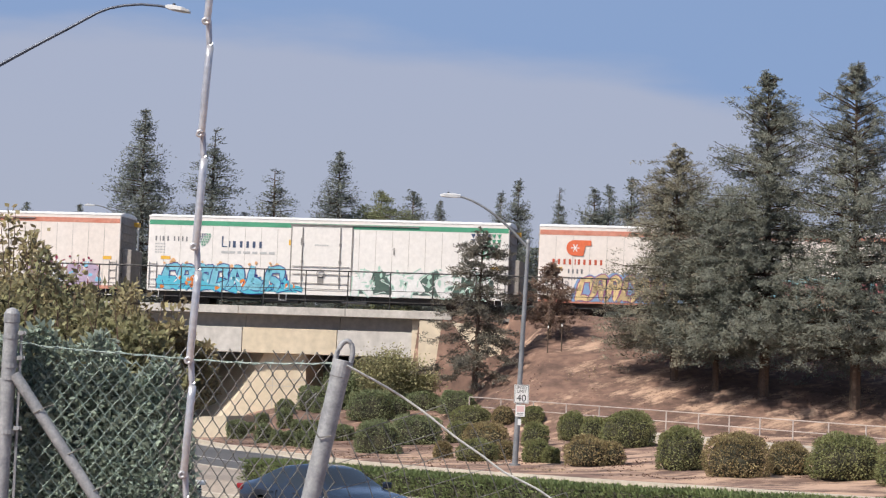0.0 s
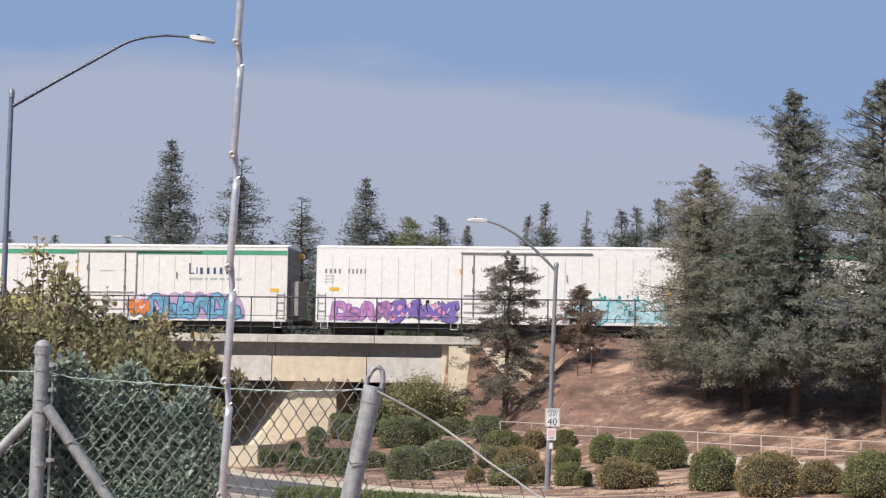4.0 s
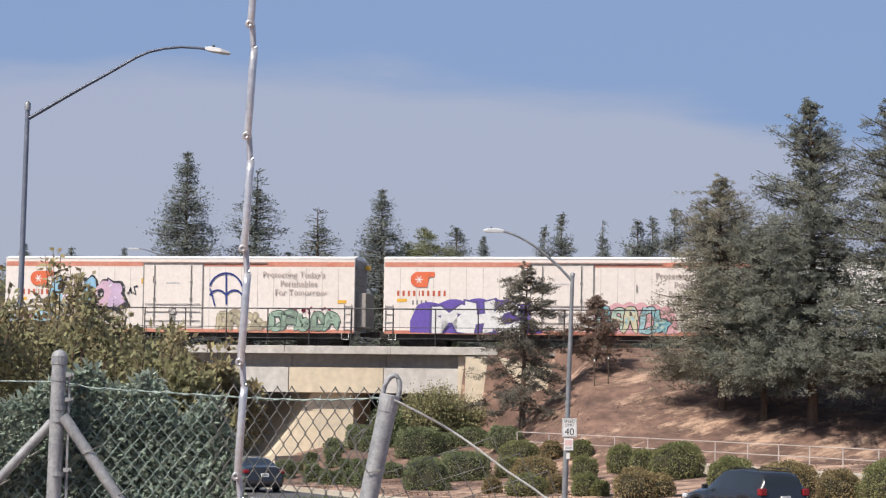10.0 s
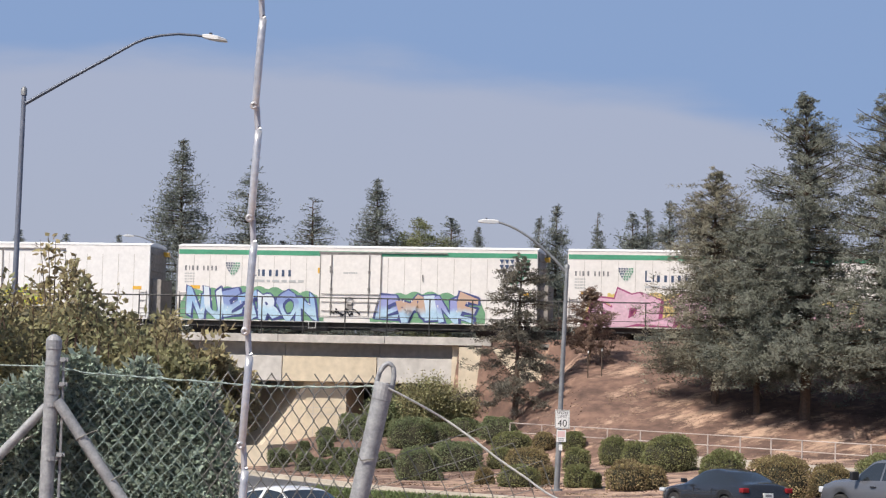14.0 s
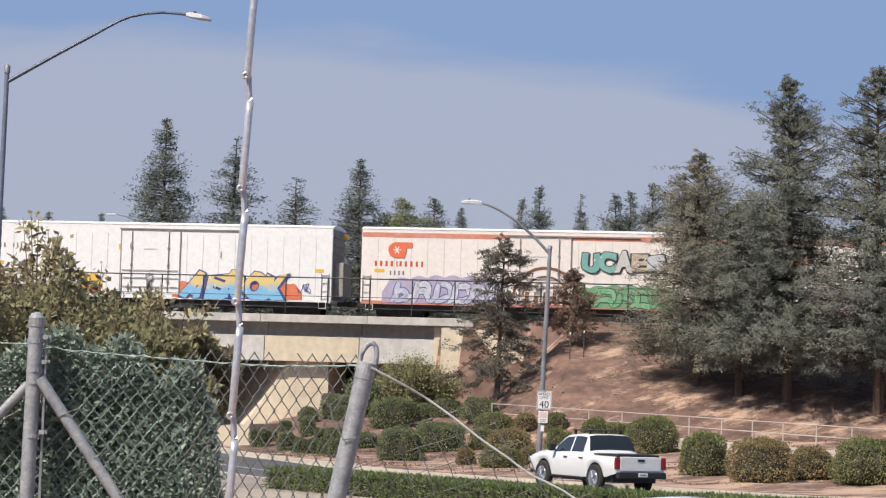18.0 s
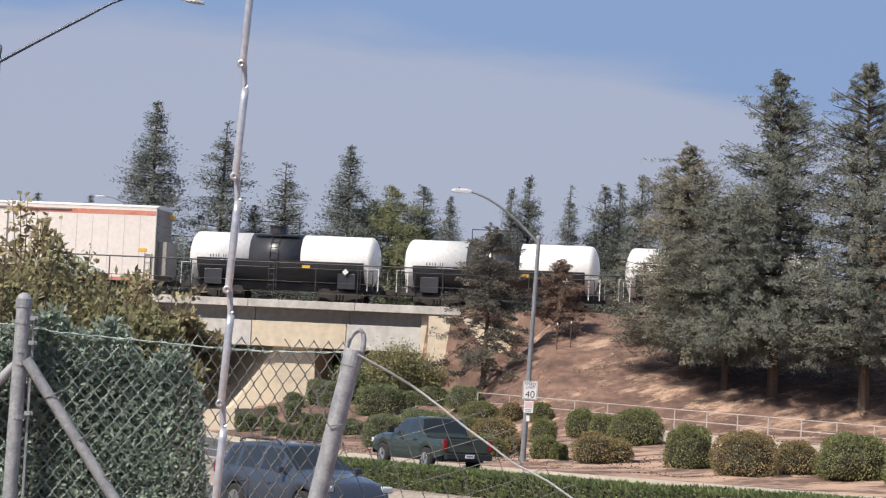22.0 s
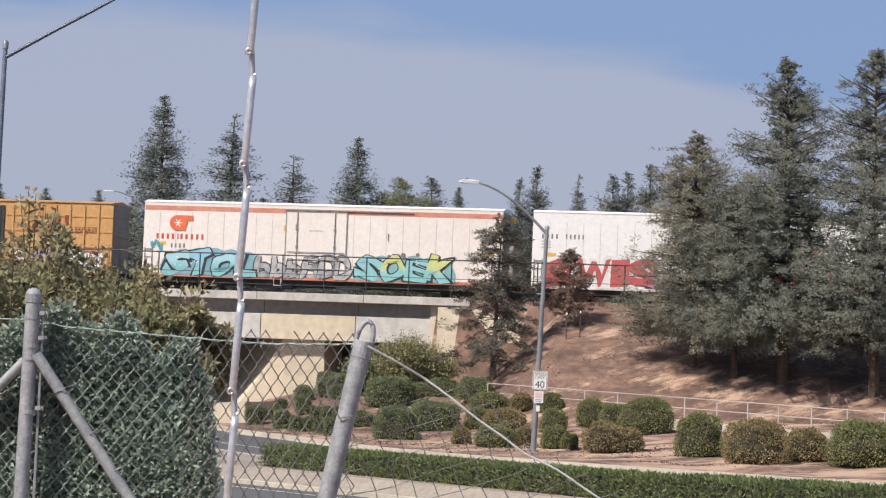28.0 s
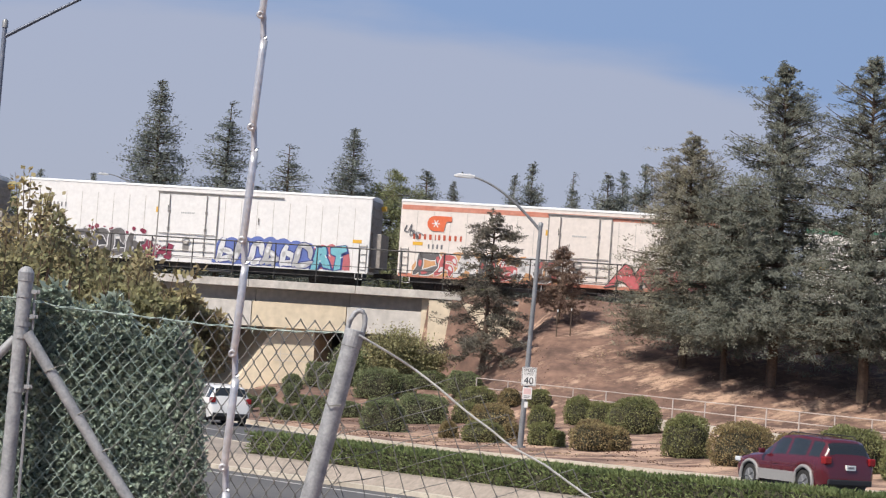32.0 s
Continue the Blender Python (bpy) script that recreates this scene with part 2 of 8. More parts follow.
M["lamp_arm"] = surf("dark_lamp_arm", (0.075, 0.090, 0.125), (0.12, 0.138, 0.175), 1.5, 20, 0.5, 0.4, 0.05, 0.12)
M["lamp_grey"] = surf("blue_grey_pole_steel", (0.140, 0.162, 0.210), (0.210, 0.236, 0.290), 1.5, 20, 0.5, 0.3, 0.05, 0.12)
M["lamp_head"] = plain("pale_lamp_head", (0.62, 0.63, 0.63), 0.4)
M["sign_white"] = plain("sign_white", (0.78, 0.78, 0.76), 0.5)
M["sign_black"] = plain("sign_black", (0.02, 0.02, 0.02), 0.5)
M["sign_pink"] = plain("faded_red_plaque", (0.70, 0.50, 0.48), 0.55)
M["bark"] = surf("grey_brown_bark", (0.075, 0.052, 0.038), (0.14, 0.10, 0.074), 1.5, 9, 0.95, 0, 0.8, 0.3, streak=6)
M["redwood_near"] = leafy("blue_green_conifer_foliage", (0.186, 0.202, 0.166), (0.266, 0.274, 0.225), 0.24)
M["redwood_dry"] = leafy("olive_conifer_foliage", (0.235, 0.226, 0.170), (0.340, 0.320, 0.245), 0.26)
M["sparse"] = leafy("dry_dark_conifer_foliage", (0.135, 0.132, 0.108), (0.245, 0.222, 0.180), 0.5)
M["dead"] = leafy("dead_brown_foliage", (0.215, 0.150, 0.115), (0.33, 0.240, 0.185), 0.4)
M["far_green"] = leafy("far_conifer_foliage", (0.158, 0.182, 0.162), (0.245, 0.262, 0.224), 0.3)
M["far_light"] = leafy("far_light_foliage", (0.20, 0.22, 0.115), (0.29, 0.305, 0.165), 0.3)
M["clipped"] = leafy("clipped_shrub_foliage", (0.190, 0.206, 0.092), (0.315, 0.315, 0.148), 0.45)
M["clipped_dark"] = leafy("dark_shrub_foliage", (0.165, 0.200, 0.108), (0.290, 0.318, 0.166), 0.42)
M["clipped_bronze"] = leafy("bronze_shrub_foliage", (0.26, 0.215, 0.11), (0.41, 0.325, 0.175), 0.45)
M["hedge"] = leafy("green_hedge_foliage", (0.138, 0.180, 0.078), (0.255, 0.295, 0.118), 0.4)
M["ivy"] = leafy("grey_green_vine_leaves", (0.285, 0.355, 0.290), (0.470, 0.530, 0.448), 0.5, 0.45)
M["autumn"] = leafy("yellowing_shrub_leaves", (0.215, 0.20, 0.11), (0.385, 0.325, 0.185), 0.5, 0.5)
M["autumn_green"] = leafy("olive_shrub_leaves", (0.188, 0.200, 0.112), (0.344, 0.319, 0.175), 0.45, 0.5)
M["loose_olive"] = leafy("olive_loose_foliage", (0.265, 0.258, 0.135), (0.43, 0.40, 0.23), 0.45)
M["straw"] = leafy("pale_straw", (0.36, 0.27, 0.18), (0.48, 0.38, 0.27), 0.3, 0.9)
M["litter_dark"] = leafy("dark_litter", (0.10, 0.058, 0.040), (0.19, 0.115, 0.080), 0.4, 0.9)
M["stalk"] = surf("brown_twig", (0.09, 0.062, 0.042), (0.15, 0.105, 0.075), 3, 20, 0.9, 0, 0.2, 0.2)
# Cores behind the leaves: shade inside the plants is put into their colour.
M["core"] = surf("inner_shade_core", (0.045, 0.046, 0.03), (0.075, 0.07, 0.045), 2, 9, 1.0, 0, 0.5, 0.3)
M["vine_core"] = surf("shaded_inner_vine", (0.180, 0.220, 0.178), (0.260, 0.300, 0.240), 9, 30, 1.0, 0, 0.5, 0.3)


# ---- mesh helpers ----
def tidy(bm):
    bmesh.ops.recalc_face_normals(bm, faces=bm.faces)
    return bm


def mesh_of(name, bm, material, smooth=False):
    me = bpy.data.meshes.new(name)
    bm.to_mesh(me)
    bm.free()
    me.materials.append(material)
    if smooth:
        me.polygons.foreach_set("use_smooth", [True] * len(me.polygons))
    return me


def part(name, bm, material, parent=None, label="", smooth=False):
    ob = new(name, mesh_of(name, tidy(bm), material, smooth))
    ob.parent = parent
    if label:
        ob["label"] = label
    return ob


def np_mesh(name, verts, faces, material):
    """A mesh from arrays that were computed; faces all have the same corner count."""
    me = bpy.data.meshes.new(name)
    verts, faces = np.asarray(verts, np.float32), np.asarray(faces, np.int32)
    me.vertices.add(len(verts))
    me.vertices.foreach_set("co", verts.ravel())
    k = faces.shape[1]
    me.loops.add(faces.size)
    me.loops.foreach_set("vertex_index", faces.ravel())
    me.polygons.add(len(faces))
    me.polygons.foreach_set("loop_start", np.arange(0, faces.size, k, dtype=np.int32))
    me.update(calc_edges=True)
    me.materials.append(material)
    return me


def piece(name, me, parent, m=None, label=""):
    ob = new(name, me)
    ob.parent = parent
    if m is not None:
        ob.matrix_basis = m
    if label:
        ob["label"] = label
    return ob


def thing(name, m, label, category, group="", kind=""):
    ob = new(name)
    ob.matrix_basis = m
    return tagged(ob, label, category, group, kind)


def box(bm, x0, x1, y0, y1, z0, z1, bevel=0.0):
    vs = [bm.verts.new((x, y, z)) for x in (x0, x1) for y in (y0, y1) for z in (z0, z1)]
    fs = [bm.faces.new([vs[i] for i in q]) for q in ((0, 1, 3, 2), (4, 6, 7, 5), (0, 4, 5, 1), (2, 3, 7, 6), (0, 2, 6, 4), (1, 5, 7, 3))]
    if bevel:
        es = list({e for f in fs for e in f.edges})
        bmesh.ops.bevel(bm, geom=es, offset=bevel, segments=2, affect="EDGES", profile=0.5)
    return bm


def tube(bm, pts, r, seg=6, caps=True):
    """A tube along points; r: one radius or one for each point."""
    pts = [Vector([float(c) for c in p]) for p in pts]
    rs = [float(q) for q in r] if isinstance(r, (list, tuple)) else [float(r)] * len(pts)
    rings = []
    for i, p in enumerate(pts):
        a = (pts[min(i + 1, len(pts) - 1)] - pts[max(i - 1, 0)]).normalized()
        u = a.cross(Vector((0, 0, 1)) if abs(a.z) < 0.9 else Vector((0, 1, 0))).normalized()
        v = a.cross(u)
        rings.append([bm.verts.new(p + rs[i] * (math.cos(k * math.tau / seg) * u + math.sin(k * math.tau / seg) * v)) for k in range(seg)])
    for a, b in zip(rings, rings[1:]):
        for k in range(seg):
            bm.faces.new((a[k], a[(k + 1) % seg], b[(k + 1) % seg], b[k]))
    if caps:
        bm.faces.new([bm.verts.new(v.co) for v in rings[0]])
        bm.faces.new([bm.verts.new(v.co) for v in rings[-1][::-1]])
    return bm


def prism(bm, pts, y0, y1):
    """A plate: the outline pts in x and z, from y0 to y1."""
    a = [bm.verts.new((x, y0, z)) for x, z in pts]
    b = [bm.verts.new((x, y1, z)) for x, z in pts]
    bm.faces.new(a)
    bm.faces.new(b[::-1])
    for i in range(len(pts)):
        j = (i + 1) % len(pts)
        bm.faces.new((a[i], b[i], b[j], a[j]))
    return bm


def newbm():
    return bmesh.new()

# ---- plan: the road's far kerb, the track, the lie of the land ----
TURN = radians(10.5)
TD, TN = Vector((math.cos(TURN), -math.sin(TURN), 0)), Vector((math.sin(TURN), math.cos(TURN), 0))
TP = Vector((-2.8, 130.0, 0.0))
RAIL_Z = 6.95


def trk(s, off, z):
    """A point by the track: metres along it, metres behind the cars' near side, height."""
    p = TP + s * TD + off * TN
    return Vector((p.x, p.y, z))


KERB = [(190, -100), (60, 25), (40, 45), (25, 59.5), (12.7, 71.6), (7.67, 76.1), (5.1, 78.5), (2.57, 81.2), (0.5, 84.0), (-1.9, 88.6), (-4.7, 96.6), (-6.7, 102), (-8.1, 107.0), (-10.6, 118), (-14.5, 137), (-22, 170), (-40, 240), (-110, 430)]


def dense(pts, step=0.7):
    """A smooth line through points, as an array of evenly spaced places."""
    p = np.array(pts, float)
    p = np.vstack([2 * p[0] - p[1], p, 2 * p[-1] - p[-2]])
    out = []
    for i in range(1, len(p) - 2):
        n = max(2, int(np.linalg.norm(p[i + 1] - p[i]) / 0.25))
        t = np.linspace(0, 1, n, endpoint=False)[:, None]
        a, b, c, d = p[i - 1], p[i], p[i + 1], p[i + 2]
        out.append(0.5 * (2 * b + (c - a) * t + (2 * a - 5 * b + 4 * c - d) * t**2 + (3 * b - a - 3 * c + d) * t**3))
    q = np.vstack([*out, p[-2]])
    s = np.r_[0, np.cumsum(np.linalg.norm(np.diff(q, axis=0), axis=1))]
    u = np.arange(0, s[-1], step)
    return np.stack([np.interp(u, s, q[:, k]) for k in range(q.shape[1])], 1)




def normals(q):
    """At each place of a line, the level direction to its near side."""
    t = np.gradient(q, axis=0)
    t /= np.linalg.norm(t, axis=1)[:, None]
    n = np.stack([-t[:, 1], t[:, 0]], 1)
    return n * np.sign(n @ np.array([-0.7, -0.7]))[:, None]


CURVE = dense(KERB)
CN = normals(CURVE)
HEDGE = dense([(190, -128), (60, -5), (30, 27), (18, 40.5), (11, 48.8), (6.5, 54.4), (2.6, 59.8), (-1.2, 64.8), (-4.3, 69.4), (-7.2, 75.5), (-10.0, 84), (-13.5, 97), (-17.5, 114), (-22, 132), (-30, 168), (-48, 238), (-118, 430)])
HN = normals(HEDGE)


def lane(d, base=None):
    """The line d metres on the near side of the far kerb, or of the hedge."""
    return CURVE + d * CN if base is None else HEDGE + d * HN


def ribbon(bm, d0, d1, z0, z1, lo=0, hi=None, skirt=0.0, base=None):
    a, b = lane(d0, base)[lo:hi], lane(d1, base)[lo:hi]
    va = [bm.verts.new((x, y, z0)) for x, y in a]
    vb = [bm.verts.new((x, y, z1)) for x, y in b]
    for i in range(len(va) - 1):
        bm.faces.new((va[i], va[i + 1], vb[i + 1], vb[i]))
    if skirt:
        for vs, zz in ((va, z0), (vb, z1)):
            low = [bm.verts.new((v.co.x, v.co.y, zz - skirt)) for v in vs]
            for i in range(len(vs) - 1):
                bm.faces.new((vs[i], vs[i + 1], low[i + 1], low[i]))
    return bm


def kerb_side(x, y):
    """Signed distance from the far kerb: positive on the verge's side."""
    k = ((CURVE[None, :, 0] - x[:, None]) ** 2 + (CURVE[None, :, 1] - y[:, None]) ** 2).argmin(1)
    return -((x - CURVE[k, 0]) * CN[k, 0] + (y - CURVE[k, 1]) * CN[k, 1])


def smooth(v):
    v = np.clip(v, 0, 1)
    return v * v * (3 - 2 * v)


def land(x, y):
    """The height of the ground."""
    x, y = np.atleast_1d(np.asarray(x, float)), np.atleast_1d(np.asarray(y, float))
    e = kerb_side(x, y)
    o = (x + 2.8) * TN.x + (y - 130) * TN.y
    s = (x + 2.8) * TD.x + (y - 130) * TD.y
    bank = 1.4 + 5.1 * np.clip((o + 19.0) / 17.0, 0, 1)
    bank = np.where(o > 0, 6.5 - 5.0 * np.clip((o - 22) / 22, 0, 1), bank)
    cut = smooth((s - 3.8) / 2.6)
    cut = np.where(o > -2.4, np.where(s > 4.2, 1.0, 0.0), np.clip((s - 5.4 - 1.2 * smooth((o + 9) / 6) + (o + 3) * 0.25) / 4.6, 0, 1))
    cut = np.maximum(cut, smooth((-26 - s) / 5))
    verge = 0.12 + 1.3 * smooth((e - 2.5) / 24.0)
    verge = verge + 1.35 * smooth((o + 20) / 13) * smooth((e - 1.5) / 5) * smooth((30 - o) / 20) * np.clip(1.35 - verge / 1.5, 0.2, 1)
    far = np.where(e > 0, np.maximum(verge, verge + (bank - 1.4) * cut), -0.2)
    near = np.where((y < 42) & (e < -20), 1.2 * smooth((34 - y) / 14), 0)
    z = np.where(e > 0, far, np.where(e < -15, -0.5, -0.2) + near * 1.41)
    return np.where((np.abs(x) > 150) | (y > 220) | (y < -30), 0.9, z)


def wobble(x, y):
    return np.array([0.10 * noise.noise((a * 0.45, b * 0.45, 0)) + 0.05 * noise.noise((a * 1.3, b * 1.3, 4)) for a, b in zip(x, y)])


def ground_sheet():
    xs = np.r_[-3000, -900, -300, -150, np.arange(-60, -24, 4), np.arange(-24, 30, 0.6), np.arange(30, 62, 4), 150, 300, 900, 3000]
    ys = np.r_[-3000, -600, -150, -30, np.arange(-6, 60, 3), np.arange(60, 132, 0.6), np.arange(132, 222, 4), 300, 600, 1200, 4000]
    gx, gy = np.meshgrid(xs, ys)
    x, y = gx.ravel(), gy.ravel()
    z = land(x, y)
    e = kerb_side(x, y)
    z += np.where((e > 0.5) & (np.abs(x) < 60) & (y < 200), wobble(x, y), 0)
    n = len(xs)
    i, j = np.meshgrid(np.arange(len(xs) - 1), np.arange(len(ys) - 1))
    a = (j * n + i).ravel()
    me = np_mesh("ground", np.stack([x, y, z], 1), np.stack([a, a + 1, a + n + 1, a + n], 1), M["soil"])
    me.polygons.foreach_set("use_smooth", [True] * len(me.polygons))
    return tagged(new("ground", me), "dry reddish bare earth with sparse dead grass", "ground", kind="structure")


ground_sheet()


def setting(name, bm, material, label, category):
    ob = part(name, bm, material)
    return tagged(ob, label, category, kind="structure")


NEAR_Z = -0.30


def roads():
    setting("road", ribbon(newbm(), 0.55, 15.5, 0.0, 0.0), M["asphalt"], "grey asphalt carriageway beside the planted verge", "road")
    setting("road_near", ribbon(newbm(), 2.4, 24.0, NEAR_Z, NEAR_Z, base=1), M["asphalt"], "grey asphalt carriageway before the median", "road")
    setting("gutter", ribbon(newbm(), 0.12, 0.56, 0.012, 0.006), M["kerb"], "pale concrete gutter along the kerb", "gutter")
    setting("kerb", ribbon(newbm(), -0.1, 0.14, 0.16, 0.15, skirt=0.3), M["kerb"], "pale concrete kerb along the verge", "kerb")
    setting("median", ribbon(newbm(), -1.55, 2.35, 0.135, 0.135, base=1), M["paving"], "tan paved median strip", "median")
    setting("median_kerb", ribbon(newbm(), -1.75, -1.53, 0.15, 0.15, skirt=0.3, base=1), M["kerb"], "pale concrete kerb of the median", "kerb")
    setting("median_apron", ribbon(newbm(), 2.34, 2.85, 0.135, NEAR_Z + 0.10, base=1), M["paving"], "tan paved apron sloping down to the near road", "median")
    setting("median_kerb_near", ribbon(newbm(), 2.85, 3.05, NEAR_Z + 0.12, NEAR_Z + 0.11, skirt=0.3, base=1), M["kerb"], "pale concrete kerb of the median", "kerb")
    setting("lane_line", ribbon(newbm(), 4.0, 4.15, NEAR_Z + 0.006, NEAR_Z + 0.006, base=1), M["line"], "worn white lane line", "road marking")
    setting("lane_line_far", ribbon(newbm(), 4.4, 4.52, 0.006, 0.006), M["line"], "worn white lane line", "road marking")


roads()

# sidewalk on the verge with its railing
WALK = [(3.6, 115.0), (8.0, 109.5), (12.5, 103.0), (16.0, 96.0), (20.5, 87.5), (26, 77), (36, 60)]
WL = dense(WALK, 1.0)


def rail_foot(x):
    """The even fall of the walk at the embankment's foot."""
    return 1.63 - 0.0335 * (x - 3.6)


def sidewalk():
    bm = newbm()
    tn = np.gradient(WL, axis=0)
    tn /= np.linalg.norm(tn, axis=1)[:, None]
    nn = np.stack([tn[:, 1], -tn[:, 0]], 1)
    nn *= np.sign(nn @ np.array([-0.7, -0.7]))[:, None]
    z = rail_foot(WL[:, 0]) - 0.02
    far = WL[:, 0] > 10.5
    nn, z, mid = nn[far], z[far], WL[far]
    rows = []
    for d, dz in ((0.0, -0.9), (0.0, 0.0), (1.9, 0.0), (1.9, -0.9)):
        q = mid + d * nn
        rows.append([bm.verts.new((a, b, c + dz)) for (a, b), c in zip(q, z)])
    for a, b in zip(rows, rows[1:]):
        for i in range(len(a) - 1):
            bm.faces.new((a[i], a[i + 1], b[i + 1], b[i]))
    setting("sidewalk", bm, M["kerb"], "pale concrete sidewalk along the embankment's foot", "sidewalk")


sidewalk()


def railing():
    line = dense(WALK, 2.3)
    z = rail_foot(line[:, 0])
    ob = thing("railing", pose(0, 0, 0), "dusty pinkish grey steel pipe railing beside the sidewalk", "railing")
    post = mesh_of("post", tidy(tube(newbm(), [(0, 0, -0.8), (0, 0, 0.95)], 0.03, 8)), M["rail_pink"])
    for (x, y), c in zip(line, z):
        piece("post", post, ob, pose(x, y, c))
    for h in (0.95, 0.5):
        part("rail", tube(newbm(), [(x, y, c + h) for (x, y), c in zip(line, z)], 0.024, 6), M["rail_pink"], ob)


railing()

# ---- railway bridge ----
TRACK_M = Matrix.Translation(TP) @ Matrix.Rotation(-TURN, 4, "Z")


def bridge():
    br = thing("railway_bridge", TRACK_M, "weathered tan concrete railway bridge over the road", "bridge")
    bm = newbm()
    box(bm, -40, 6.2, -2.3, 21, 6.62, 7.03 - 0.35)
    part("deck_slab", bm, M["concrete"], br, "pale concrete deck slab")
    xs = [-40, -34, -28.2, -22.4, -16.6, -11.2, -5.5, 0.4, 6.2]
    for a, b in zip(xs, xs[1:]):
        part("edge_beam", box(newbm(), a + 0.012, b - 0.012, -2.42, -1.95, 6.60, 7.03, 0.02), M["deck_edge"], br, "stained concrete deck edge")
    xs = [-40, -28.2, -16.6, -5.35, -0.1, 4.6]
    for i, (a, b) in enumerate(zip(xs, xs[1:])):
        part("girder", box(newbm(), a + 0.02, b - 0.02, -1.92, -0.7, 4.52, 5.88, 0.02), M["concrete_pale" if i % 2 == 0 else "concrete_tan"], br,
             "patched pale concrete girder" if i % 2 == 0 else "tan painted concrete girder")
        # Upper girder set back: an added recess that darkens the shadow band.
        part("girder_neck", box(newbm(), a + 0.02, b - 0.02, -1.22, -0.7, 5.87, 6.61), M["concrete"], br, "recess added to deepen the shadow under the deck edge")
    part("soffit_beam", box(newbm(), -40, 4.6, -0.7, 20.5, 5.2, 6.6), M["concrete"], br)
    bm = newbm()
    prism(bm, [(-4.1, 4.55), (-1.9, 4.55), (-1.78, -0.3), (-4.1, -0.3)], -1.3, 3.2)
    pier = part("pier_wall", bm, M["concrete_tan"], br, "tan concrete pier wall")
    bm = newbm()
    prism(bm, [(-4.2, 4.55), (-4.1, 4.55), (-4.1, -0.3), (-7.4, -0.3), (-6.7, 0.76), (-6.05, 1.62), (-5.45, 2.45), (-4.85, 3.4), (-4.3, 4.35)], -1.22, 19.0)
    for v in bm.verts:
        v.co.x -= 8.2 if v.co.y > 5 else 0.0  # the wall follows the road
    part("pier_wing", bm, M["concrete_tan"], br, "tan battered concrete wing of the pier")
    bm = newbm()
    prism(bm, [(-5.7, -0.4), (-5.6, 0.90), (-4.3, 1.12), (-3.1, 1.2), (-2.9, -0.4)], -13.3, -1.6)
    part("foot_wall", bm, M["concrete_tan"], br, "low pale concrete wall before the pier's foot")
    for z in (3.1, 2.75, 1.3):
        part("joint", box(newbm(), -4.08, -1.95, -1.312, -1.29, z, z + 0.03), M["seam"], pier)
    part("joint", box(newbm(), -3.72, -3.69, -1.312, -1.29, 0, 4.5), M["seam"], pier)
    # Wall added to shut out daylight behind the bridge openings.
    part("back_wall", box(newbm(), -11.5, 4.4, 19.6, 20.4, -0.3, 5.3), M["concrete_pale"], br)
    bm = newbm()
    prism(bm, [(4.0, -0.3), (6.4, -0.3), (6.4, 6.6), (4.0, 6.6)], -2.0, 20)
    part("abutment", bm, M["concrete_tan"], br, "tan concrete abutment")
    bm = newbm()
    prism(bm, [(4.45, 1.0), (4.45, 6.55), (6.2, 6.55), (9.5, 5.8), (9.5, 1.0)], -2.35, -2.0)
    part("wing_wall", bm, M["concrete_tan"], br, "tan concrete wing wall")
    part("abutment_far", box(newbm(), -41, -24, -2.0, 20, -0.3, 6.6), M["concrete_pale"], br)
    # handrail along the deck edge
    ra = thing("bridge_handrail", TRACK_M, "dark steel handrail along the bridge deck", "handrail")
    post = mesh_of("post", tidy(tube(newbm(), [(0, 0, 0), (0, 0, 2.06)], 0.035, 6)), M["black_rail"])
    for k in range(24):
        piece("post", post, ra, pose(-39 + k * 2.32, -2.15, 7.0))
    for h, r in ((2.05, 0.04), (1.05, 0.018), (0.45, 0.018)):
        part("rail", tube(newbm(), [(-39.5, -2.15, 7.0 + h), (14.6, -2.15, 7.0 + h)], r, 6), M["black_rail"], ra)
    # track bed
    bm = newbm()
    a = [(-2.0, 6.60), (-1.9, 6.78), (4.9, 6.78), (5.0, 6.60)]
    for (y0, z0), (y1, z1) in zip(a, a[1:]):
        v = [bm.verts.new(p) for p in ((-300, y0, z0), (300, y0, z0), (300, y1, z1), (-300, y1, z1))]
        bm.faces.new(v)
    ob = setting("track_bed", bm, M["ballast"], "grey crushed stone ballast under the track", "track bed")
    ob.matrix_basis = TRACK_M
    for y in (1.55 - 0.75, 1.55 + 0.75):
        ob = setting("rail", box(newbm(), -300, 300, y - 0.035, y + 0.035, 6.78, 6.95), M["rail_steel"], "worn steel running rail", "rail")
        ob.matrix_basis = TRACK_M
    sleeper = mesh_of("sleeper", tidy(box(newbm(), -0.12, 0.12, -1.3, 1.3, -0.16, 0.0)), M["bark"])
    bed = thing("sleepers", TRACK_M, "dark timber sleepers under the rails", "sleepers", kind="structure")
    for k in range(90):
        piece("sleeper", sleeper, bed, pose(-32 + 0.6 * k, 1.55, 6.80))


bridge()

# ---- the train ----
PITCH_R, LEN_R, PITCH_T, LEN_T, PITCH_B, LEN_B = 21.86, 20.22, 12.18, 10.95, 19.26, 17.45


def train_s(t):
    """Where the first car's left end is along the track."""
    return -33.275 - 14.527 * t + 0.031 * t * t


SHARED = {}


def shared(name, make, material):
    if name not in SHARED:
        SHARED[name] = mesh_of(name, tidy(make()), material)
    return SHARED[name]


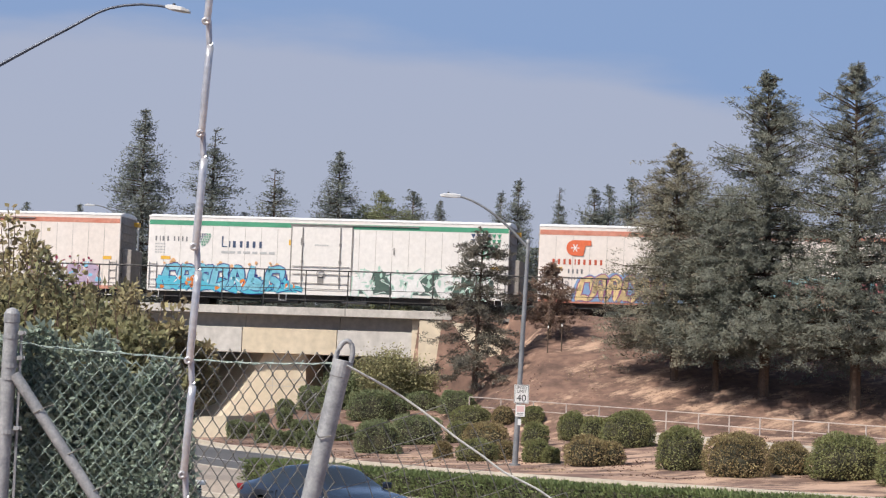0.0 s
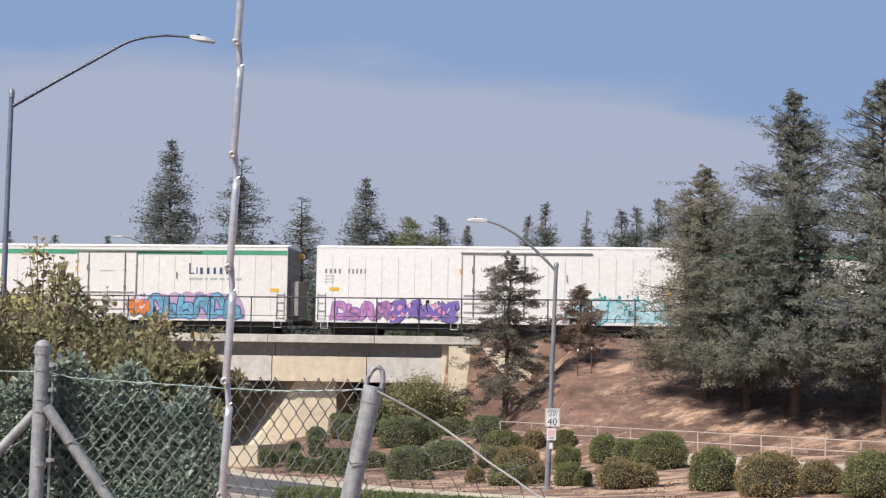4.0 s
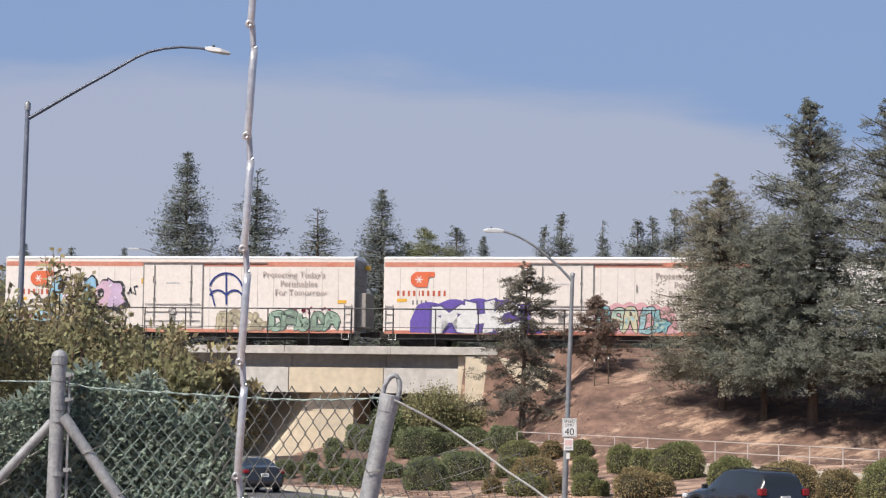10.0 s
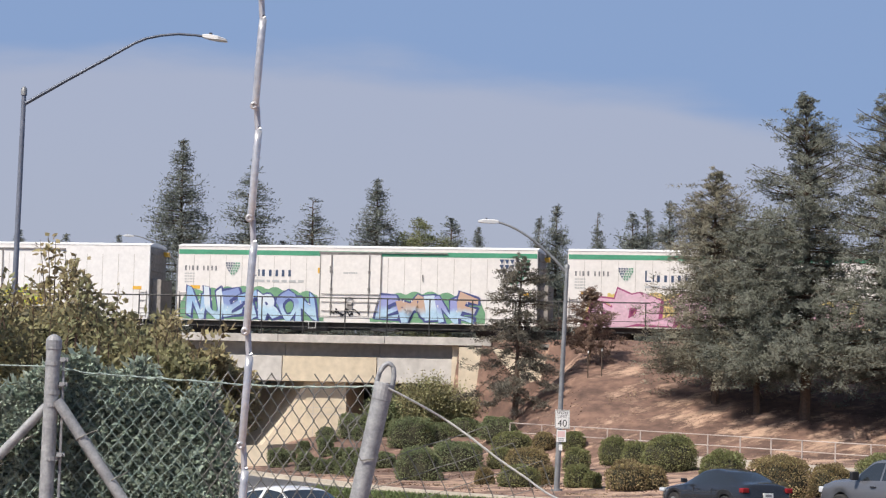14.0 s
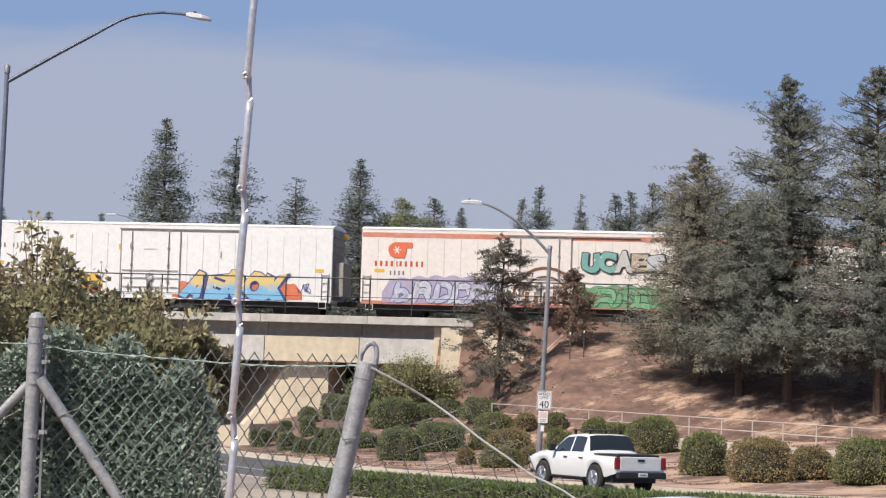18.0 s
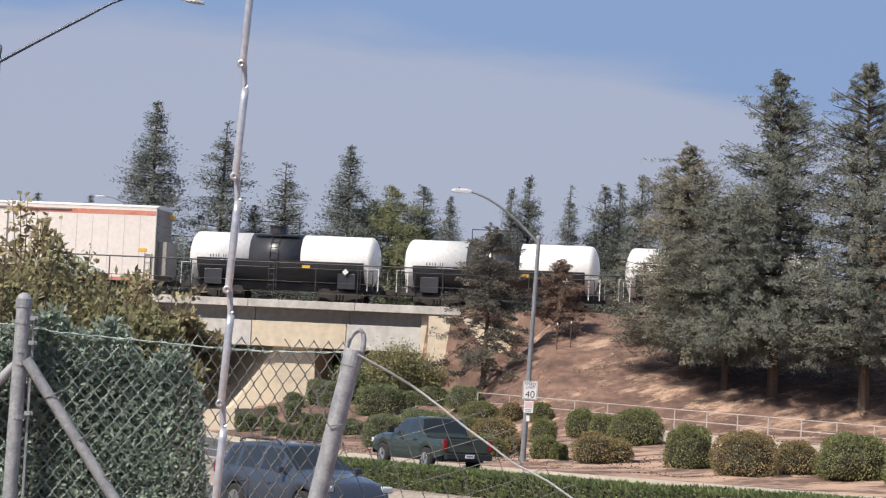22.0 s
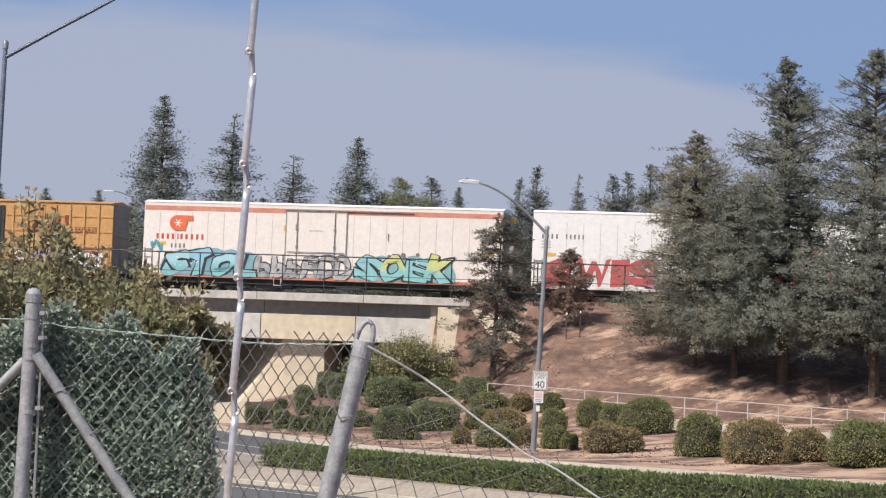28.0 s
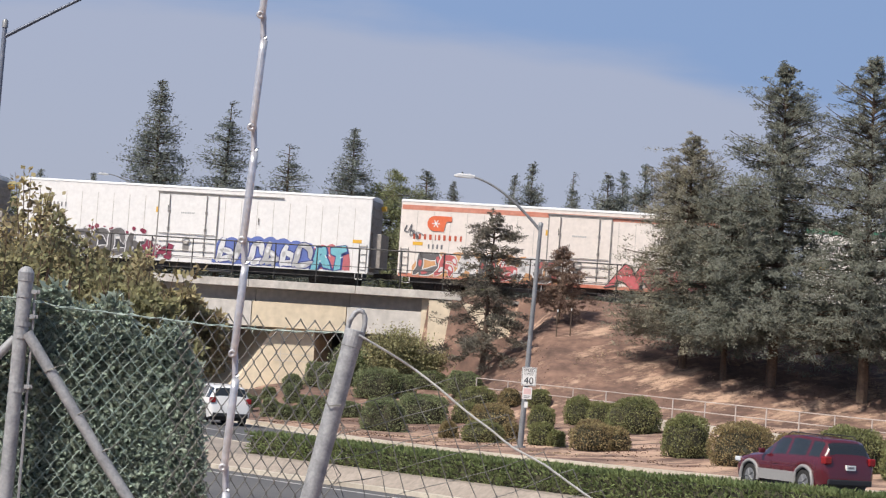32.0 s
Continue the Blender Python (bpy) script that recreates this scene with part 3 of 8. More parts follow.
def truck_mesh():
    """A freight car's two-axle truck: side frames, bolster, springs."""
    bm = newbm()
    for y in (-1.0, 1.0):
        prism(bm, [(-1.25, 0.42), (-1.25, 0.62), (-0.85, 0.72), (-0.35, 0.80), (0.35, 0.80), (0.85, 0.72), (1.25, 0.62), (1.25, 0.42), (0.85, 0.42), (0.4, 0.22), (-0.4, 0.22), (-0.85, 0.42)], y - 0.08, y + 0.08)
        for x in (-0.18, 0, 0.18):
            tube(bm, [(x, y - 0.1, 0.3), (x, y - 0.1, 0.58)], 0.07, 6)
    box(bm, -0.2, 0.2, -1.1, 1.1, 0.5, 0.86)
    return bm


def wheelset_mesh():
    bm = newbm()
    for y in (-0.82, 0.70):
        tube(bm, [(0, y, 0), (0, y + 0.12, 0)], 0.46, 20)
    tube(bm, [(0, -1.08, 0), (0, 1.08, 0)], 0.09, 8)
    return bm


def running_gear(car, length):
    for x in (2.1, length - 2.1):
        tr = piece("truck", shared("truck", truck_mesh, M["truck"]), car, pose(x, 0, 0))
        for dx in (-0.88, 0.88):
            piece("wheelset", shared("wheelset", wheelset_mesh, M["truck"]), tr, pose(dx, 0, 0.46))
    for x, d in ((-0.05, -1), (length + 0.05, 1)):
        bm = newbm()
        box(bm, min(x, x + d * 0.75), max(x, x + d * 0.75), -0.12, 0.12, 0.72, 0.95)
        box(bm, min(x + d * 0.55, x + d * 0.85), max(x + d * 0.55, x + d * 0.85), -0.2, 0.2, 0.68, 1.0, 0.03)
        part("coupler", bm, M["truck"], car)
        part("hose", tube(newbm(), [(x, 0.4, 0.75), (x + d * 0.3, 0.4, 0.45), (x + d * 0.6, 0.35, 0.55)], 0.03, 6), M["under"], car)


def ladder_mesh(h=1.5, w=0.42, n=4):
    bm = newbm()
    for x in (0, w):
        tube(bm, [(x, 0, 0), (x, 0, h)], 0.02, 5)
    for k in range(n):
        z = 0.1 + k * (h - 0.2) / (n - 1)
        tube(bm, [(0, 0, z), (w, 0, z)], 0.018, 5)
    return bm


def stirrup(car, x, y=-1.52, z=0.85):
    part("stirrup", tube(newbm(), [(x, y, z), (x, y, z - 0.32), (x + 0.4, y, z - 0.32), (x + 0.4, y, z)], 0.022, 5), M["reefer_cool"], car)


def flat(bm, pts, y):
    bm.faces.new([bm.verts.new((x, y, z)) for x, z in pts])
    return bm


def bars(car, name, rows, y, material, label):
    """Writing as plain bars: rows of x0, x1, z0, z1."""
    bm = newbm()
    for x0, x1, z0, z1 in rows:
        box(bm, x0, x1, y - 0.004, y, z0, z1)
    tagged(part(name, bm, material, car, label), kind="stuff")


def word(x, z, h, widths, gap=0.25):
    out = []
    for w in widths:
        out.append((x, x + w * h, z, z + h))
        x += (w + gap) * h
    return out


def slim(x, z, h, widths, gap=0.25):
    """Bars for small lettering: one narrow bar in each letter's place."""
    out = []
    for w in widths:
        out.append((x, x + 0.52 * w * h, z, z + h))
        x += (w + gap) * h
    return out


def blob(bm, cx, cz, rx, rz, y, rng, n=14, rough=0.18):
    pts = []
    for k in range(n):
        a = k * math.tau / n
        r = 1 + rough * (rng.random() * 2 - 1)
        pts.append((cx + rx * r * math.cos(a), cz + rz * r * math.sin(a)))
    flat(bm, pts, y)


def stroke(bm, pts, w, y):
    """A painted stroke of even width along points in x and z."""
    p = np.array(pts, float)
    d = np.gradient(p, axis=0)
    d /= np.linalg.norm(d, axis=1)[:, None] + 1e-9
    q = np.stack([-d[:, 1], d[:, 0]], 1) * w / 2
    a = [bm.verts.new((x, y, z)) for x, z in p + q]
    b = [bm.verts.new((x, y, z)) for x, z in p - q]
    for i in range(len(p) - 1):
        bm.faces.new((a[i], a[i + 1], b[i + 1], b[i]))


PAINTS = {}


def paint(c):
    if c not in PAINTS:
        PAINTS[c] = surf("spray_paint", [v * 0.86 for v in c], c, 1.5, 8, 0.7, 0, 0, 0.08)
        PAINTS[c].node_tree.nodes["Principled BSDF"].inputs["Specular IOR Level"].default_value = 0.2
    return PAINTS[c]


WHITE, BLACK, CYAN, BLUE, NAVY, PURPLE, LILAC = (0.75, 0.75, 0.74), (0.02, 0.02, 0.025), (0.10, 0.47, 0.62), (0.06, 0.20, 0.55), (0.03, 0.05, 0.22), (0.20, 0.14, 0.42), (0.36, 0.33, 0.62)
PINK, YELLOW, TEAL, GREY, BROWN, ORANGE, LIME = (0.72, 0.30, 0.45), (0.72, 0.60, 0.06), (0.05, 0.33, 0.33), (0.20, 0.20, 0.21), (0.20, 0.10, 0.06), (0.70, 0.22, 0.05), (0.42, 0.55, 0.10)


def letter_strokes(rng, x, z, w, h):
    """Strokes of one made-up wild letter: uprights, slants and hooks in its cell."""
    out = []
    kind = rng.randrange(5)
    j = lambda v: v + (rng.random() - 0.5) * 0.36  # noqa: E731
    cell = lambda pts: [(x + w * j(a), z + h * j(b)) for a, b in pts]  # noqa: E731
    if kind == 0:
        out = [cell([(0.1, 0), (0.2, 0.95)]), cell([(0.2, 0.9), (0.6, 0.45), (0.95, 0.1)]), cell([(0.9, 0), (0.85, 1)])]
    elif kind == 1:
        out = [cell([(0.85, 0.9), (0.25, 0.85), (0.1, 0.5), (0.3, 0.1), (0.9, 0.1)]), cell([(0.3, 0.5), (0.8, 0.5)])]
    elif kind == 2:
        out = [cell([(0.15, 0), (0.15, 1)]), cell([(0.15, 0.9), (0.8, 0.85), (0.75, 0.5), (0.2, 0.45)]), cell([(0.4, 0.45), (0.9, 0)])]
    elif kind == 3:
        out = [cell([(0.9, 0.85), (0.3, 0.95), (0.2, 0.6), (0.8, 0.45), (0.75, 0.1), (0.1, 0.1)])]
    else:
        out = [cell([(0.1, 0), (0.45, 1)]), cell([(0.45, 1), (0.9, 0)]), cell([(0.2, 0.4), (0.8, 0.4)])]
    hook = rng.choice(([(0.5, 0.1), (0.9, 0.3), (1.15, 0.05)], [(-0.1, 0.9), (0.4, 0.7), (0.8, 1.05)], [(0.0, 0.2), (0.5, 0.55), (1.1, 0.6)], [(0.7, 1.05), (0.45, 0.5), (0.75, -0.02)]))
    return out + [cell(hook)]


def bend(pts, n=4):
    return dense(pts, max(0.06, np.linalg.norm(np.diff(np.array(pts), axis=0), axis=1).sum() / 9))


def graffiti(car, x0, x1, z0, z1, seed, fill, line, glow=None, letters=5, cloud=None, accents=(), y=-1.55, thick=0.30):
    """A sprayed piece on the car's side: a cloud, fat outlined letter shapes that crowd each other, highlights and dots."""
    rng = random.Random(seed)
    h, w = z1 - z0, (x1 - x0) / letters
    bm = newbm()
    n = 26
    top, low = [], []
    for k in range(n + 1):
        f = k / n
        arch_ = 0.80 + 0.20 * math.sin(math.pi * f)
        top.append((x0 - 0.15 + f * (x1 - x0 + 0.3), z0 + h * (arch_ * 0.93 + 0.12 * noise.noise((k * 0.9, seed, 0)))))
        low.append((x0 - 0.15 + f * (x1 - x0 + 0.3), z0 + h * (0.02 + 0.05 * noise.noise((k * 0.9, seed, 5)))))
    ob = None
    if cloud:
        flat(bm, low + top[::-1], y)
        ob = part("graffiti", bm, paint(cloud), car, "spray-painted graffiti piece")
    else:
        bm.free()
    sw = min(max(thick, 0.36), w * 0.42, h * 0.33)
    for i in range(letters):
        cell = letter_strokes(rng, x0 + i * w - w * 0.04, z0 + h * rng.uniform(0.03, 0.10), w * 1.08, h * rng.uniform(0.80, 0.90))
        if glow and rng.random() < 0.4:
            tone = glow
        else:
            tone = fill
        tip = []
        for c, k, dy in [(line, 1.36, 0.010)] + ([(glow, 1.14, 0.014)] if glow and tone == fill else []) + [(tone, 1.0, 0.018)]:
            bm = newbm()
            for q, st in enumerate(cell):
                stroke(bm, bend(st), sw * k, y - dy - 0.0006 * (q + 3 * (i % 2)))
            p = part("letter" if ob else "graffiti", bm, paint(c), ob or car, "" if ob else "spray-painted graffiti piece")
            ob = ob or p
    for n_, c in enumerate((WHITE, line, *accents)):
        bm = newbm()
        for k in range(letters * 3):
            a = x0 + rng.random() * (x1 - x0)
            b = z0 + h * rng.uniform(0.12, 0.88)
            if n_ == 0:
                stroke(bm, [(a, b), (a + rng.uniform(-0.2, 0.25), b + rng.uniform(0.1, 0.25))], 0.05, y - 0.026)
            elif n_ == 1:
                stroke(bm, [(a, b), (a + rng.uniform(-0.1, 0.12), b + rng.uniform(0.15, 0.4))], 0.045, y - 0.0245)
            else:
                blob(bm, a, b, rng.uniform(0.06, 0.2), rng.uniform(0.06, 0.2), y - 0.0225 - 0.0004 * n_, rng, 9, 0.35)
        tagged(part("highlight", bm, paint(c), ob), kind="stuff")
    bm = newbm()
    for k in range(letters * 2):
        blob(bm, x0 + rng.random() * (x1 - x0), z1 + rng.uniform(-0.12, 0.22), 0.05 + 0.05 * rng.random(), 0.05 + 0.05 * rng.random(), y - 0.004, rng, 8, 0.2)
    tagged(part("dots", bm, paint(line), ob), kind="stuff")


def text_shape(s_, size, offset, material, wide=1.0, y=0.0):
    """Flat letters of the built-in font, standing up; offset fattens them."""
    cu = bpy.data.curves.new("lettering", "FONT")
    cu.body, cu.size, cu.offset, cu.extrude = s_, size, offset, 0.001
    tmp = bpy.data.objects.new("lettering", cu)
    me = bpy.data.meshes.new_from_object(tmp)
    bpy.data.objects.remove(tmp)
    me.transform(Matrix.Diagonal((wide, 1, 1, 1)))
    me.materials.clear()
    me.materials.append(material)
    return me


GLYPHS = {}


def glyph(ch, fat):
    """Flat outline of one letter of the built-in font, fattened: points in the unit cell and faces."""
    if (ch, fat) not in GLYPHS:
        got = []
        for f in (0.05, fat):
            cu = bpy.data.curves.new("lettering", "FONT")
            cu.body, cu.size, cu.offset, cu.resolution_u = ch, 1.0, f, 3
            tmp = bpy.data.objects.new("lettering", cu)
            me = bpy.data.meshes.new_from_object(tmp)
            bpy.data.objects.remove(tmp)
            got.append((np.array([v.co[:2] for v in me.vertices]), [tuple(p.vertices) for p in me.polygons]))
        lo, hi = got[0][0].min(0), got[0][0].max(0)
        GLYPHS[ch, fat] = ((got[1][0] - lo) / (hi - lo), got[1][1])
    return GLYPHS[ch, fat]


def paint_blend(low, high, z0, z1):
    """Sprayed paint that fades from one tone below to another above."""
    key = (low, high, z0, z1)
    if key not in PAINTS:
        m = surf("faded_spray_paint", low, low, 1.5, 8, 0.55, 0, 0, 0.08)
        nd, ln = m.node_tree.nodes, m.node_tree.links
        b = nd["Principled BSDF"]
        tc = nd.new("ShaderNodeTexCoord")
        sx = nd.new("ShaderNodeSeparateXYZ")
        ln.new(tc.outputs["Object"], sx.inputs[0])
        nz = nd.new("ShaderNodeTexNoise")
        nz.inputs["Scale"].default_value = 2.2
        ln.new(tc.outputs["Object"], nz.inputs["Vector"])
        ad = nd.new("ShaderNodeMath")
        ad.operation = "MULTIPLY_ADD"
        ln.new(nz.outputs[0], ad.inputs[0])
        ad.inputs[1].default_value = 0.7
        ln.new(sx.outputs["Z"], ad.inputs[2])
        r = nd.new("ShaderNodeMapRange")
        h = z1 - z0
        r.inputs["From Min"].default_value, r.inputs["From Max"].default_value = z0 + 0.35 + 0.32 * h, z0 + 0.35 + 0.62 * h
        ln.new(ad.outputs[0], r.inputs[0])
        mx = nd.new("ShaderNodeMix")
        mx.data_type = "RGBA"
        ln.new(r.outputs[0], mx.inputs["Factor"])
        ln.new(b.inputs["Base Color"].links[0].from_socket, mx.inputs["A"])
        mx.inputs["B"].default_value = (*high, 1)
        ln.new(mx.outputs["Result"], b.inputs["Base Color"])
        PAINTS[key] = m
    return PAINTS[key]


def cloud_shape(x0, x1, z0, z1, y, seed, lobes=7):
    """A sprayed background of round lobes along the top."""
    n = 60
    top, low = [], []
    for k in range(n + 1):
        f = k / n
        up = 0.80 + 0.20 * math.sin(math.pi * f) + 0.10 * abs(math.sin(f * math.pi * lobes + seed)) - 0.06
        top.append((x0 + f * (x1 - x0), z0 + (z1 - z0) * min(up, 0.35 + 9 * min(f, 1 - f))))
        low.append((x0 + f * (x1 - x0), z0 + 0.06 * noise.noise((k * 0.5, seed, 5))))
    return flat(newbm(), low + top[::-1], y)


def tag(car, text, x0, x1, z0, z1, seed, fill, edge=None, low=None, cloud=None, pad=0.35, fat=0.06, rim=0.036, slant=0.10, wild=1.7, dots=None, shine=True, y=-1.556):
    """A sprayed piece of fat crowded letters, each with its outline and a hard shadow. fill: one tone or one for each letter."""
    edge = BLACK if edge is None else edge
    worn = lambda c, k=0.20: tuple(v * (1 - k) + k * p for v, p in zip(c, (0.62, 0.58, 0.55)))  # noqa: E731
    rng = random.Random(seed)
    fills = [worn(c) for c in (fill if isinstance(fill, list) else [fill])]
    edge, low, cloud = worn(edge, 0.06), low and worn(low), cloud and worn(cloud)
    wide = [1.35 if c in "MW" else 0.55 if c == "I" else 1.0 for c in text]
    h, unit = z1 - z0, (x1 - x0) / sum(wide)
    ob = None
    if cloud:
        ob = part("graffiti", cloud_shape(x0 - pad, x1 + pad, z0 - 0.03, z1 + pad * 0.55, y + 0.006, seed, len(text) + 2), paint(cloud), car, "spray-painted graffiti piece")
    at = x0
    for i, ch in enumerate(text):
        w = wide[i] * unit
        hh, dz, tilt, bulge = h * rng.uniform(0.88, 1.08), h * rng.uniform(-0.04, 0.06), rng.uniform(-0.10, 0.10) * wild, rng.uniform(-0.16, 0.22) * wild
        ph = rng.random() * 6

        def put(p, dx=0.0, dy=0.0):
            u, v = p[:, 0] - 0.5, p[:, 1]
            x = at + w * 0.5 + u * w * 1.04 * (1 + bulge * (0.5 - v)) + (slant + tilt) * (v - 0.5) * hh + 0.05 * w * wild * np.sin(v * 5 + ph)
            z = z0 + dz + v * hh + 0.07 * h * wild * np.sin(u * 5 + ph) - tilt * u * w
            return np.stack([x + dx, z + dy], 1)

        for name, f, tone, dep in (("outline", fat + rim, edge, 0.004 + 0.0012 * (i % 2)), ("letter", fat, fills[i % len(fills)], 0.008 + 0.0012 * (i % 2))):
            pts, faces = glyph(ch, f * (0.62 if ch in "MWE" else 1.0) if name == "letter" else f * (0.80 if ch in "MWE" else 1.0))
            bm = newbm()
            for dx, dy, back in (((0.0, 0.0, 0.0), (0.05 * h, -0.04 * h, -0.001)) if name == "outline" else ((0.0, 0.0, 0.0),)):
                vs = [bm.verts.new((x, y - dep - back, max(z, 0.9))) for x, z in put(pts, dx, dy)]
                for q in faces:
                    bm.faces.new([vs[k] for k in q])
            mat = paint_blend(low, tone, z0, z1) if low and name == "letter" else paint(tone)
            p = part(name if ob else "graffiti", bm, mat, ob or car, "" if ob else "spray-painted graffiti piece")
            ob = ob or p
        at += w
    if shine:
        bm = newbm()
        for k in range(len(text) * 2):
            a_, b_ = x0 + rng.random() * (x1 - x0), z0 + h * rng.uniform(0.25, 0.9)
            stroke(bm, [(a_, b_), (a_ + rng.uniform(-0.12, 0.16), b_ + rng.uniform(0.06, 0.18))], 0.045, y - 0.0115)
        tagged(part("highlight", bm, paint(WHITE), ob), kind="stuff")
    if dots:
        bm = newbm()
        for k in range(len(text) * 3):
            r_ = 0.05 + 0.09 * rng.random()
            blob(bm, x0 + rng.random() * (x1 - x0), z1 + rng.uniform(-0.10, 0.22), r_, r_, y + 0.003, rng, 10, 0.12)
        tagged(part("dots", bm, paint(dots), ob), kind="stuff")
    return ob


def spike(bm, pts, w, y, tip=1.0):
    """A bar along the points that swells in its middle and ends in slanted points."""
    n = len(pts)
    left, right = [], []
    for k in range(n):
        a, b = pts[max(k - 1, 0)], pts[min(k + 1, n - 1)]
        dx, dz = b[0] - a[0], b[1] - a[1]
        q = math.hypot(dx, dz) + 1e-6
        e = w * (0.62 + 0.55 * math.sin(math.pi * (k + 0.5) / n))
        left.append((pts[k][0] - dz / q * e, pts[k][1] + dx / q * e))
        right.append((pts[k][0] + dz / q * e, pts[k][1] - dx / q * e))
    (ax, az), (bx, bz) = pts[-2], pts[-1]
    q = math.hypot(bx - ax, bz - az) + 1e-6
    nose = (bx + (bx - ax) / q * w * tip + 0.3 * w, bz + (bz - az) / q * w * tip)
    ring = [(x, max(z, 0.92)) for x, z in left + [nose] + right[::-1]]
    va = [bm.verts.new((x, y, z)) for x, z in ring]
    for k in range(n - 1):
        bm.faces.new((va[k], va[k + 1], va[2 * n - 1 - k], va[2 * n - k]))
    bm.faces.new((va[n - 1], va[n], va[n + 1]))


def wild(car, letters, x0, x1, z0, z1, seed, fill, edge=None, cloud=None, pad=0.35, slant=0.10, dots=None, y=-1.556, rim=0.052):
    """An interlocking sprayed piece that nobody can read: barbed strokes with outlines, cut by wedges of a second tone."""
    rng = random.Random(seed)
    worn = lambda c, k=0.16: tuple(v * (1 - k) + k * p for v, p in zip(c, (0.62, 0.58, 0.55)))  # noqa: E731
    fills = [worn(c) for c in (fill if isinstance(fill, list) else [fill, tuple(0.62 * v for v in fill)])]
    edge = worn(BLACK if edge is None else edge, 0.06)
    h, unit = z1 - z0, (x1 - x0) / letters
    ob = None
    if cloud:
        ob = part("graffiti", cloud_shape(x0 - pad, x1 + pad, z0 - 0.03, z1 + pad * 0.5, y + 0.006, seed, letters + 2), paint(worn(cloud)), car, "spray-painted graffiti piece")
    for i in range(letters):
        def cell(u, v):
            return x0 + unit * (i + u) + slant * (v - 0.5) * h, z0 + h * v

        a, b, c = rng.uniform(0.05, 0.25), rng.uniform(0.62, 0.92), rng.uniform(0.35, 0.65)
        paths = [[cell(a + rng.uniform(-0.1, 0.1), rng.uniform(0.88, 1.05)), cell(a, 0.6), cell(a + 0.05, 0.3), cell(a - rng.uniform(-0.05, 0.2), 0.06)],
                 [cell(a - 0.1, rng.uniform(0.78, 0.95)), cell(c, rng.uniform(0.82, 0.98)), cell(b, rng.uniform(0.65, 0.9)), cell(b + 0.15, rng.uniform(0.4, 0.6))],
                 [cell(a, rng.uniform(0.35, 0.55)), cell(c, rng.uniform(0.42, 0.62)), cell(b, rng.uniform(0.30, 0.5)), cell(b + rng.uniform(0.0, 0.25), rng.uniform(0.02, 0.15))],
                 [cell(a + 0.1, 0.08), cell(c, rng.uniform(0.05, 0.2)), cell(b, rng.uniform(0.08, 0.3)), cell(1.1, rng.uniform(0.1, 0.4))]]
        paths = paths[:1] + rng.sample(paths[1:], 2)
        dep = 0.004 + 0.0016 * i
        w = min(0.12 * h, 0.16 * unit)
        for name, extra, tone, d in (("outline", rim, edge, dep), ("letter", 0.0, fills[i % len(fills)], dep + 0.0006)):
            bm = newbm()
            for p in paths:
                spike(bm, bend(p), w + extra, y - d, 1.0)
            me = part(name if ob else "graffiti", bm, paint(tone), ob or car, "" if ob else "spray-painted graffiti piece")
            ob = ob or me
        bm = newbm()
        for p in paths:
            q = bend(p)
            k = rng.randrange(1, len(q) - 3)
            spike(bm, q[k:k + 3], w * 0.55, y - dep - 0.0010, 1.4)
        tagged(part("wedge", bm, paint(fills[(i + 1) % len(fills)]), ob), kind="stuff")
    if dots:
        bm = newbm()
        for k in range(letters * 3):
            r_ = 0.05 + 0.09 * rng.random()
            blob(bm, x0 + rng.random() * (x1 - x0), z1 + rng.uniform(-0.10, 0.22), r_, r_, y + 0.003, rng, 10, 0.12)
        tagged(part("dots", bm, paint(dots), ob), kind="stuff")
    return ob


def scribble(car, x0, x1, z0, z1, seed, tone, w=0.035, n=7, y=-1.557):
    """A thin hand-written tag in one spray line."""
    rng = random.Random(seed)
    step = (x1 - x0) / n
    pts = [(x0 + step * (i + rng.uniform(-0.3, 1.3)), rng.uniform(z0, z1)) for i in range(n) for _ in range(3)]
    bm = newbm()
    stroke(bm, dense(pts, max(0.06, step / 5)), w, y)
    return part("scribble", bm, paint(tone), car, "thin spray-painted tag")


def motto(car, dx=0.0):
    for s_, x, z in (("Protecting Today's", 15.0, 3.92), ("Perishables", 16.0, 3.42), ("For Tomorrow", 15.7, 2.94)):
        piece("motto", text_shape(s_, 0.47, 0.002, M["motto"]), car, pose(x + dx, -1.562, z, 90), "grey-brown painted motto")


def logo_tri(car, x, z, k):
    """The shield of small triangles in five rows that narrow to a point."""
    green, navy = M["green_stripe"], M["mark_blue"]
    step, w = 0.155 * k, 0.9 * k
    for r in range(5):
        cols = (6, 6, 5, 4, 2)[r]
        x0 = x + (w - cols * w / 6) / 2
        for mat in (navy, green):
            bm = newbm()
            for c in range(cols):
                if (c + r < 4) == (mat is navy):
                    cx, cz = x0 + c * w / 6, z - r * step
                    flat(bm, [(cx, cz), (cx + w / 6.6, cz), (cx + w / 13.2, cz - step * 0.86)], -1.556)
            if len(bm.faces):
                tagged(part("emblem_row", bm, mat, car, "row of small triangles in a shield emblem"), kind="stuff")
            else:
                bm.free()


